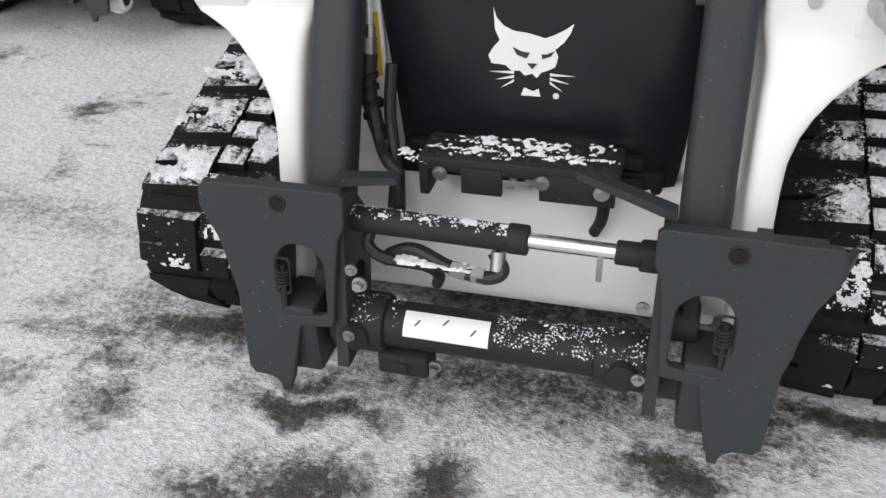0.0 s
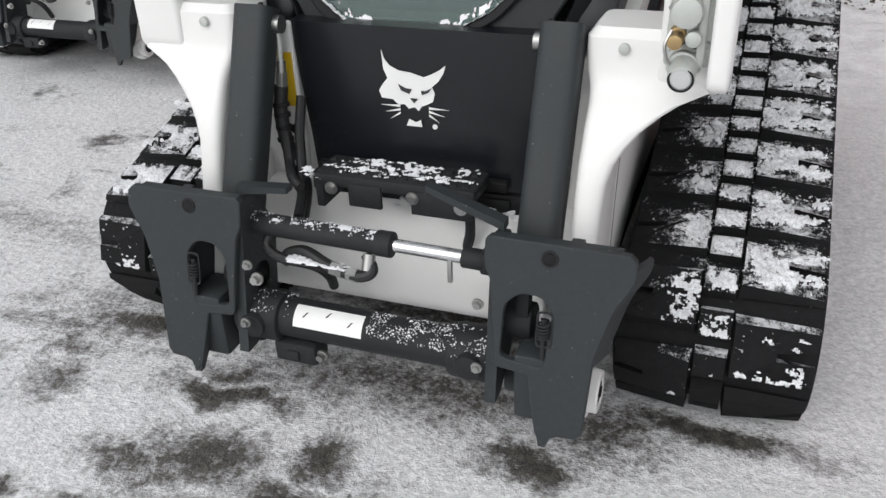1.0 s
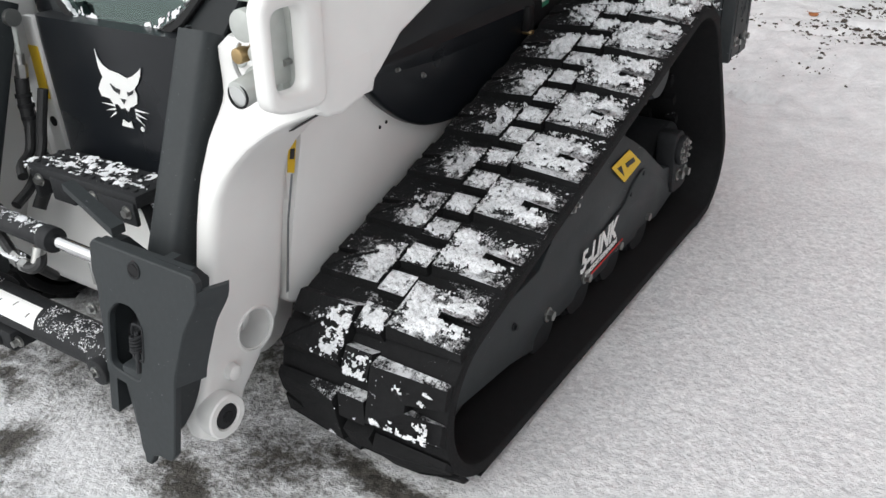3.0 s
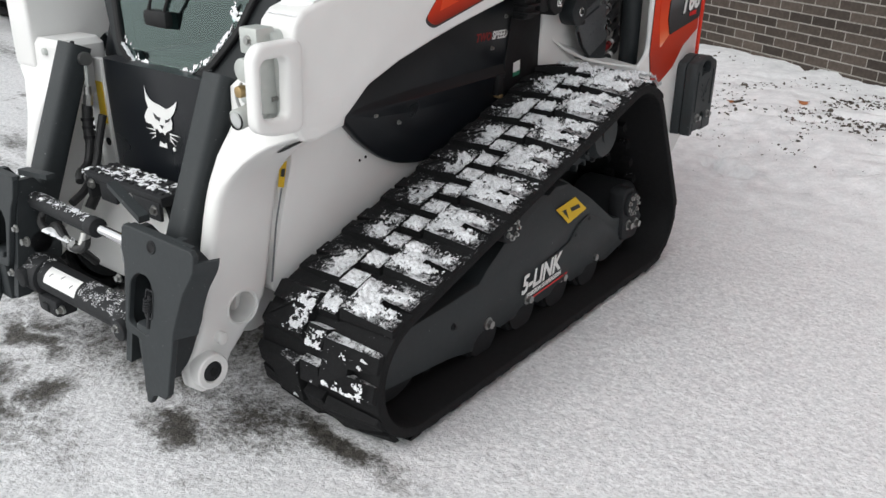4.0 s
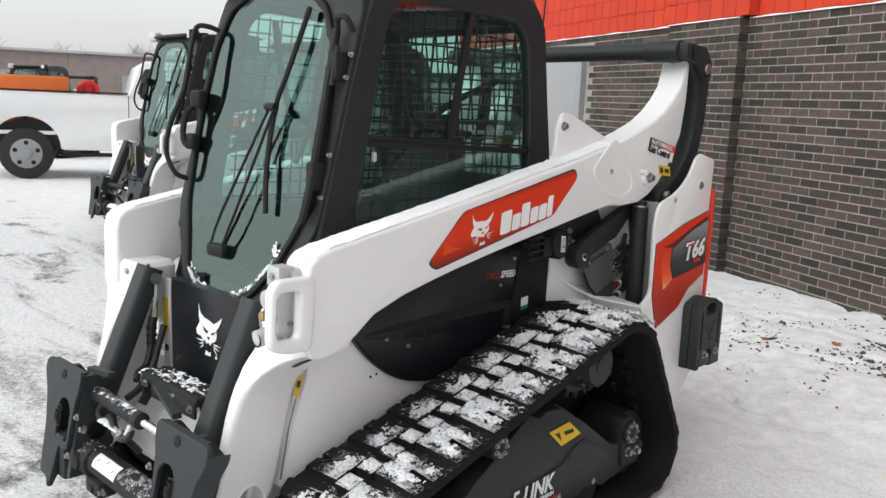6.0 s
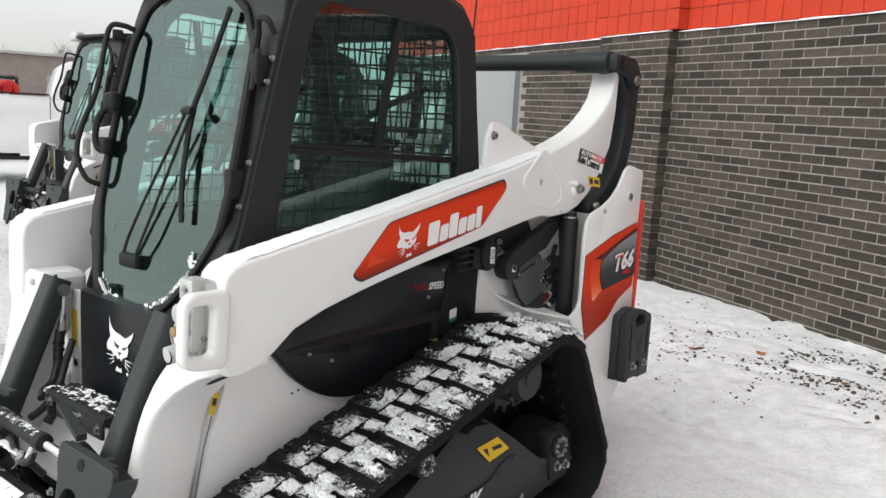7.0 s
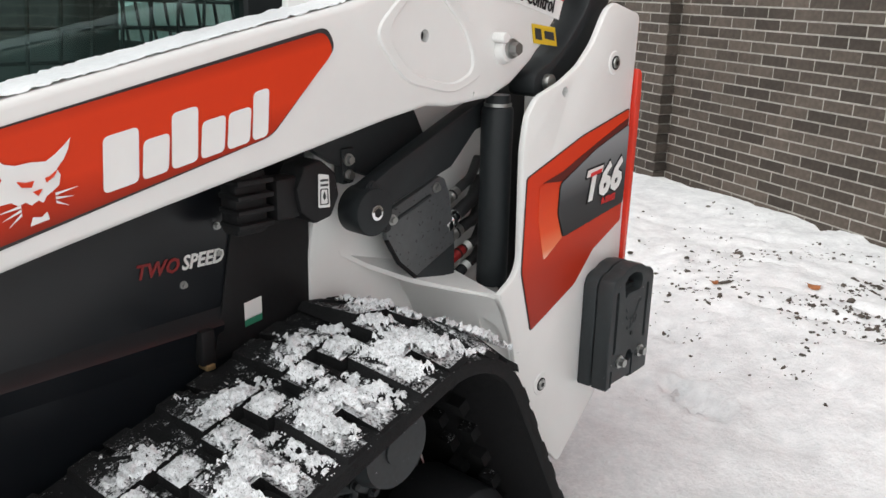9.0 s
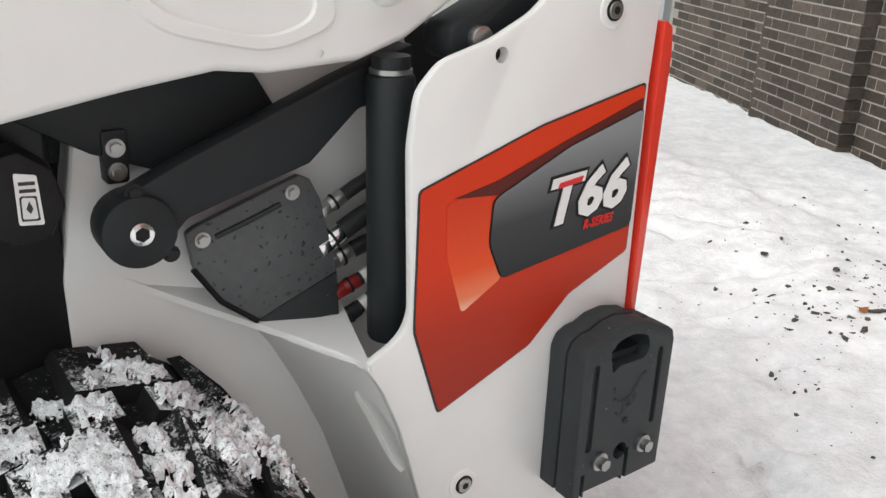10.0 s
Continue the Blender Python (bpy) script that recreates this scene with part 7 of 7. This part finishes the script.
snow_strip("snow on the latch cylinder", [((-0.12, 0.05, 0.514), X, Y, Z, 0.28, 0.026, 0.44, 0.005), ((-0.12, 0.025, 0.432), X, Y, Z, 0.16, 0.03, 0.58, 0.010), ((0.12, 0.27, 0.478), X, Y, Z, 0.3, 0.05, 0.55, 0.01)], 0.005)
runs = []
ARM_TOP = [(0.275, 1.078), (0.335, 1.104), (0.40, 1.116), (0.62, 1.161), (0.85, 1.207), (1.26, 1.295), (1.50, 1.344), (1.735, 1.403)]
for a, b in zip(ARM_TOP, ARM_TOP[1:]):
    d = Vector((0, b[0] - a[0], b[1] - a[1]))
    mid = ((a[0] + b[0]) / 2, (a[1] + b[1]) / 2)
    for s in (1, -1):
        runs.append(((s * 0.595, mid[0], mid[1] + 0.001), X, d, Vector(X).cross(d), 0.098, d.length * 1.02, 0.98, 0.0045))
snow_strip("thin snow along the tops of the lift arms", runs, 0.006)
runs = []
for (x0, z0), (x1, z1) in zip(GLASS_EDGE[-6:] + GLASS_EDGE[:5], GLASS_EDGE[-5:] + GLASS_EDGE[:6]):
    if z0 > 1.0 or z1 > 1.0:
        continue
    c = (((x0 + x1) / 2) * 0.95, 1.35 + ((z0 + z1) / 2 - 1.35) * 0.968)
    a, b = Vector(on_front(x0, z0)), Vector(on_front(x1, z1))
    d = b - a
    runs.append((Vector(on_front(c[0], c[1], -0.010)), d, (0, -0.97, 0.24), Vector(d).cross(Vector((0, -1, 0.25))) * -1, d.length * 1.1, 0.018, 0.54, 0.008))
    runs.append((Vector(on_front(c[0] * 0.97, c[1] + 0.012, -0.007)), d, (0, 0.24, 0.97), (0, -0.97, 0.24), d.length * 1.1, 0.022, 0.48, 0.004))
runs.append((Vector(on_front(0.255, 1.03, -0.008)), (1, 0, 1.2), (-1, 0.2, 0.8), (0, -0.97, 0.24), 0.055, 0.05, 0.56, 0.012))
snow_strip("frozen snow caught along the door seal", runs, 0.004)
snow_strip("thin snow on the cab roof", [((0.27, 1.0, 1.982), X, (0, 1, 0.09), Z, 0.28, 0.5, 0.5, 0.012), ((-0.12, 1.0, 1.982), X, (0, 1, 0.09), Z, 0.5, 0.5, 0.55, 0.012), ((0.0, 0.69, 1.972), X, Y, Z, 0.6, 0.14, 0.5, 0.012)], 0.016)

# ---- earth, stones and leaves in the snow by the wall ----


def make_debris():
    rnd = random.Random(7)
    ball = bmesh.new()
    bmesh.ops.create_icosphere(ball, subdivisions=1, radius=1)
    BV, BF = [v.co.copy() for v in ball.verts], [tuple(v.index for v in f.verts) for f in ball.faces]
    ball.free()
    V, F = [], []
    for i in range(4200):
        if i < 3200:
            x, y = rnd.gauss(1.25, 0.55), rnd.gauss(4.35, 0.38)
        else:
            x, y = rnd.uniform(-0.6, 3.2), rnd.uniform(3.3, 5.6)
        d = -(Vector((x, y, 0)) - WALL_AT).dot(WALL_IN)
        if d < 0.15:
            continue
        r = 0.0025 + 0.0105 * rnd.random() ** 3 + (0.010 if rnd.random() < 0.02 else 0)
        if noise.noise(Vector((x * 2.6, y * 2.6, 3.0))) < 0.05 + 0.25 * rnd.random() - 0.22:
            continue
        m = Matrix.Translation((x, y, ground_height(x, y) + r * 0.05)) @ Euler((rnd.gauss(0, 0.35), rnd.gauss(0, 0.35), rnd.random() * 6)).to_matrix().to_4x4() @ Matrix.Diagonal((r * rnd.uniform(0.9, 1.9), r * rnd.uniform(0.8, 1.3), r * rnd.uniform(0.35, 0.8), 1))
        k = len(V)
        for p in BV:
            q = m @ p
            V.append(q + Vector((noise.noise(q * 90), noise.noise(q * 97), noise.noise(q * 83))) * (0.002 + r * 0.55))
        F.extend(tuple(k + a for a in f) for f in BF)
    me = bpy.data.meshes.new("earth_clods")
    me.from_pydata(V, [], F)
    me.materials.append(CLOD)
    tagged(new("earth_clods", me), "dark earth clods and bark bits scattered on the snow", "debris", kind="stuff")
    for x, y, s, turn in ((0.685, 4.35, 0.034, 0.4), (1.30, 3.98, 0.030, 2.0), (0.33, 4.08, 0.024, 1.1), (1.72, 4.62, 0.03, 0.2)):
        t = bmesh.new()
        pts = [(math.cos(g) * s * (1 + 0.25 * math.sin(5 * g)), math.sin(g) * s * 0.62, 0.25 * s * math.cos(2 * g)) for g in (i * math.pi / 9 for i in range(18))]
        c = t.verts.new((0, 0, 0.15 * s))
        vs = [t.verts.new(p) for p in pts]
        for a, b in zip(vs, vs[1:] + vs[:1]):
            t.faces.new((c, a, b))
        r = bmesh.ops.extrude_face_region(t, geom=t.faces[:])
        for v in r["geom"]:
            if isinstance(v, bmesh.types.BMVert):
                v.co.z += 0.002
        ob = part("dry_leaf", t, LEAF)
        ob.matrix_world = pose(x, y, ground_height(x, y) + 0.012, 8, 5, math.degrees(turn))
        tagged(ob, "curled brown dry leaf lying on the snow", "leaf", "leaves on the snow")


make_debris()

# ---- the lot behind: pickup truck, far wall, trees, lamp post ----


def make_truck():
    """A white pickup, seen from its side; built along x, wheels on z = 0."""
    tr = thing("pickup_truck", "white pickup truck with an open bed parked on the snow", "truck")
    arch = [(math.cos(g), math.sin(g)) for g in (math.pi - i * math.pi / 14 for i in range(15))]

    def flank(y0, y1):
        lo = [(-1.45, 0.62), (-1.40, 0.50)]
        lo += [(-0.52 + 0.50 * c, 0.48 + 0.50 * s) for c, s in arch]
        lo += [(0.05, 0.46), (2.35, 0.46)]
        lo += [(2.92 + 0.50 * c, 0.48 + 0.50 * s) for c, s in arch]
        lo += [(3.75, 0.52), (3.82, 0.85), (3.78, 1.12), (2.55, 1.24), (2.42, 1.26), (1.02, 1.33), (0.98, 1.36), (-1.42, 1.38), (-1.48, 1.2)]
        return prism(lo, 'y', y0, y1, 0.02)
    for y0, y1 in ((-0.95, -0.88), (0.88, 0.95)):
        part("body_side", flank(y0, y1), TRUCKW, tr)
    part("bed_floor", box(-1.4, 1.0, -0.9, 0.9, 0.70, 0.76, 0.01), TRUCKW, tr)
    part("tailgate", box(-1.48, -1.42, -0.9, 0.9, 0.70, 1.37, 0.02), TRUCKW, tr)
    part("bed_rail", box(-1.47, 1.0, -0.965, -0.86, 1.375, 1.40, 0.01), BLACK, tr)
    cabp = [(1.02, 0.75), (1.02, 1.40), (1.16, 1.86), (1.3, 1.93), (2.1, 1.93), (2.28, 1.86), (2.85, 1.26), (3.7, 1.14), (3.75, 0.6)]
    part("truck_cab", prism(cabp, 'y', -0.875, 0.875, 0.05, 3), TRUCKW, tr)
    for y in (-0.878, 0.872):
        part("side_window", prism(fillet([(1.14, 1.38), (1.26, 1.80), (1.60, 1.83), (1.60, 1.38)], 0.05), 'y', y, y + 0.006, 0.0), INK, tr)
        part("side_window", prism(fillet([(1.68, 1.38), (1.68, 1.83), (2.08, 1.83), (2.55, 1.34)], 0.05), 'y', y, y + 0.006, 0.0), INK, tr)
    part("running_board", box(0.0, 2.3, -0.93, -0.80, 0.36, 0.42, 0.02), BLACK, tr)
    for x in (-0.52, 2.92):
        for y in (-0.82, 0.82):
            s = -1 if y < 0 else 1
            t = rod((x, y - 0.13, 0.40), (x, y + 0.13, 0.40), 0.40, n=40, r_edge=0.05)
            wh = part("wheel", t, TYRE, tr, "black tyre")
            t = rod((x, y + s * 0.10, 0.40), (x, y + s * 0.135, 0.40), 0.235, n=32, r_edge=0.012)
            rod((x, y + s * 0.13, 0.40), (x, y + s * 0.165, 0.40), 0.085, n=24, bm=t, r_edge=0.012)
            rim = part("rim", t, DOORM, wh, "grey steel rim")
            for k in range(5):
                g = 2 * math.pi * k / 5 + 0.3
                part("rim_hole", rod((x + 0.17 * math.cos(g), y + s * 0.1345, 0.40 + 0.17 * math.sin(g)), (x + 0.17 * math.cos(g), y + s * 0.137, 0.40 + 0.17 * math.sin(g)), 0.035, n=12), BLACK, wh)
        part("wheel_well", prism([(x - 0.49, 0.5), (x - 0.35, 0.84), (x, 0.975), (x + 0.35, 0.84), (x + 0.49, 0.5)], 'y', -0.87, 0.87, 0.0), BLACK, tr)
    part("mirror", box(2.2, 2.32, -1.10, -0.9, 1.30, 1.52, 0.03), BLACK, tr)
    part("door_line", box(1.63, 1.645, -0.953, -0.949, 0.55, 1.33, 0.0), BLACK, tr)
    part("door_line", box(1.0, 1.012, -0.953, -0.949, 0.55, 1.36, 0.0), BLACK, tr)
    return tr


truck = make_truck()
TRUCK_POSE = pose(-12.17, 4.59, 0.236, 0, 0, 68)
truck.matrix_world = TRUCK_POSE
crate = part("tool_crate", box(-1.0, 0.12, -0.7, 0.1, 0.762, 1.62, 0.03), surface("orange_crate", (0.70, 0.16, 0.02), 0.5, grain=0.1, scale=8))
crate.matrix_world = TRUCK_POSE
tagged(crate, "orange crate standing in the truck bed", "crate")
t = tube([(0.42 + 0.12 * math.cos(g), 0.0, 1.42 + 0.12 * math.sin(g)) for g in (i * math.pi / 16 for i in range(32))], 0.07, 10, closed=True)
rod((0.42, -0.10, 1.46), (0.42, 0.10, 1.46), 0.07, n=16, bm=t)
box(0.30, 0.54, -0.1, 0.1, 0.762, 1.30, 0.01, bm=t)
reel = part("hose_reel", t, surface("red_hose", (0.50, 0.015, 0.012), 0.5, grain=0.2, scale=30))
reel.matrix_world = TRUCK_POSE
tagged(reel, "red hose reel standing in the truck bed", "hose reel")


def sticks(name, runs, mat, parent):
    """Many thin three-sided tapered twigs as one mesh."""
    V, F = [], []
    for a, b, r0, r1 in runs:
        d = (b - a).normalized()
        u = d.orthogonal()
        w = d.cross(u)
        k = len(V)
        for p, r in ((a, r0), (b, r1)):
            V.extend(p + r * (math.cos(g) * u + math.sin(g) * w) for g in (0, 2.094, 4.189))
        F.extend(((k, k + 1, k + 4, k + 3), (k + 1, k + 2, k + 5, k + 4), (k + 2, k, k + 3, k + 5)))
    me = bpy.data.meshes.new(name)
    me.from_pydata(V, [], F)
    me.materials.append(mat)
    ob = new(name, me)
    ob.parent = parent
    return ob


def make_backdrop():
    rnd = random.Random(3)
    eye = Vector((2.5, -1.1, 0))

    def off(az, d):
        return eye + Vector((math.cos(radians(az)), math.sin(radians(az)), 0)) * d
    # long low brown building across the lot
    b = thing("warehouse", "long low brown warehouse far across the lot", "building")
    part("wall", box(-70, 60, 0, 14, -1, 6.4, 0.1), FARWALL, b)
    part("roof", box(-71, 61, -0.5, 15, 6.4, 6.7, 0.1), FAR_HILL, b)
    for i in range(9):
        part("window", box(-62 + i * 13, -56 + i * 13, -0.12, 0.1, 2.0, 4.4, 0.05), DOORM, b)
    b.matrix_world = pose(*off(157, 100), 0, 0, 67)
    tw = thing("brick_tower", "plain brown tower block far across the lot", "building")
    part("wall", box(-4, 0, 0, 4, 0, 12, 0.1), FARWALL, tw)
    part("parapet", box(-4.1, 0.1, -0.1, 4.1, 12, 12.4, 0.1), FAR_HILL, tw)
    tw.matrix_world = pose(*off(163.2, 60), 0, 0, 73)
    # light pole
    p = thing("lamp_post", "tall grey lamp post far across the lot", "lamp post")
    part("pole", rod((0, 0, 0), (0, 0, 6.3), 0.11, 0.07, n=10), DOORM, p)
    part("lamp_head", box(-0.3, 0.3, -0.12, 0.12, 6.28, 6.45, 0.03), DOORM, p)
    p.matrix_world = pose(*off(162.2, 50), 0, 0, 70)
    # bare trees over the roof line
    for k in range(18):
        at = off(145 + k * 1.1 + rnd.uniform(-0.4, 0.4), 125 + rnd.uniform(-6, 6))
        tree = thing("bare_tree", "bare grey winter tree beyond the far roof", "tree", "far winter trees", at)
        h = rnd.uniform(6.5, 9.5)
        part("trunk", tube([(0, 0, 0), (0.2, 0, h * 0.4), (0, 0.1, h * 0.7)], 0.25, 6), FAR_TREE, tree)
        runs = []
        for j in range(34):
            z = h * rnd.uniform(0.35, 0.72)
            g, l = rnd.uniform(0, 6.28), rnd.uniform(1.2, 3.2)
            a = Vector((0, 0, z))
            c = a + Vector((math.cos(g) * l * 0.7, math.sin(g) * l * 0.7, l * 0.8))
            runs.append((a, c, 0.045, 0.02))
            for q in range(5):
                e = c + Vector((rnd.uniform(-1, 1), rnd.uniform(-1, 1), rnd.uniform(0.2, 1.2)))
                runs.append((a.lerp(c, rnd.uniform(0.4, 1)), e, 0.025, 0.01))
        sticks("crown", runs, FAR_TREE, tree)
    far = copy_thing(LOADER, pose(-16.6, 5.3, 0.236, 0, 0, 40))
    tagged(far, "white and charcoal compact track loader parked beyond the truck")


make_backdrop()

# ---- bricks and blocks ----


def brick_mesh(name, w, h, d):
    t = prism([(0, 0), (w, 0), (w, h), (0, h)], 'y', 0, d, 0.0)
    me = bpy.data.meshes.new(name)
    t.to_mesh(me)
    t.free()
    return me


def lay_bricks():
    rnd = random.Random(11)
    one = brick_mesh("brick", BRICK_W - JOINT, COURSE - JOINT, 0.04)
    one.materials.append(BRICK)
    rest_v, rest_f = [], []

    def joined(x0, x1, z, proud):
        k = len(rest_v)
        y0, y1 = 0.02 - proud, 0.045
        for y in (y0, y1):
            rest_v.extend(WALL_POSE @ Vector(p) for p in ((x0, y, z), (x1, y, z), (x1, y, z + COURSE - JOINT), (x0, y, z + COURSE - JOINT)))
        rest_f.extend((tuple(k + i for i in q)) for q in ((0, 1, 2, 3), (0, 4, 5, 1), (1, 5, 6, 2), (2, 6, 7, 3), (3, 7, 4, 0)))

    rows = int((WALL_TOP + 0.14) / COURSE)
    for r in range(rows):
        z = WALL_TOP - 0.006 - (r + 1) * COURSE + JOINT
        off = (0.5 if r % 2 else 0.0) * BRICK_W + rnd.uniform(-0.006, 0.006)
        x = -6.4 + off
        while x < 6.5:
            x0, x1 = x, x + BRICK_W - JOINT
            x += BRICK_W
            if x0 < -4.33 and x1 > -6.37 and z < 2.31:
                continue
            if x1 > PIER[0] - 0.005 and x0 < PIER[1] + 0.005:
                # cut the course where the pier stands
                if x0 < PIER[0] - 0.05:
                    joined(x0, PIER[0] - 0.005, z, 0.0035)
                if x1 > PIER[1] + 0.05:
                    joined(PIER[1] + 0.005, x1, z, 0.0035)
                continue
            proud = 0.0035 + rnd.uniform(-0.0015, 0.0015)
            if -0.35 < x0 < 1.35:
                ob = new("brick", one)
                ob.parent = WALL
                ob.matrix_local = WALL_POSE @ Matrix.Translation((x0, 0.02 - proud, z))
            else:
                joined(x0, x1, z, proud)
        # pier courses
        n = 5
        w = (PIER[1] - PIER[0]) / n
        x = PIER[0] - (0.5 * w if r % 2 else 0)
        while x < PIER[1] - 0.02:
            a, b = max(x, PIER[0]), min(x + w - JOINT, PIER[1] - (JOINT if x + w < PIER[1] - 0.01 else 0))
            if b - a > 0.03:
                joined(a, b, z, PIER[2] + 0.0035)
            x += w
    me = bpy.data.meshes.new("brickwork")
    me.from_pydata(rest_v, [], rest_f)
    me.materials.append(BRICKS)
    ob = new("brickwork", me)
    ob.parent = WALL
    tagged(ob, kind="stuff")
    # painted blocks above
    V, F = [], []
    bw, bh = 0.185, 0.182
    for r in range(6):
        z = WALL_TOP + 0.018 + r * bh
        if z + bh > 3.42:
            break
        for c in range(int(13 / bw)):
            x0 = -6.5 + c * bw
            x1 = x0 + bw - 0.009
            pier = x1 > PIER[0] and x0 < PIER[1]
            y0 = 0.040 - (0.105 if pier else 0) - rnd.uniform(0, 0.002)
            k = len(V)
            for y in (y0, 0.06):
                V.extend(WALL_POSE @ Vector(p) for p in ((x0, y, z), (x1, y, z), (x1, y, z + bh - 0.009), (x0, y, z + bh - 0.009)))
            F.extend((tuple(k + i for i in q)) for q in ((0, 1, 2, 3), (0, 4, 5, 1), (1, 5, 6, 2), (2, 6, 7, 3), (3, 7, 4, 0)))
    me = bpy.data.meshes.new("blockwork")
    me.from_pydata(V, [], F)
    me.materials.append(BLOCKS)
    ob = new("blockwork", me)
    ob.parent = WALL_UP
    tagged(ob, kind="stuff")


lay_bricks()
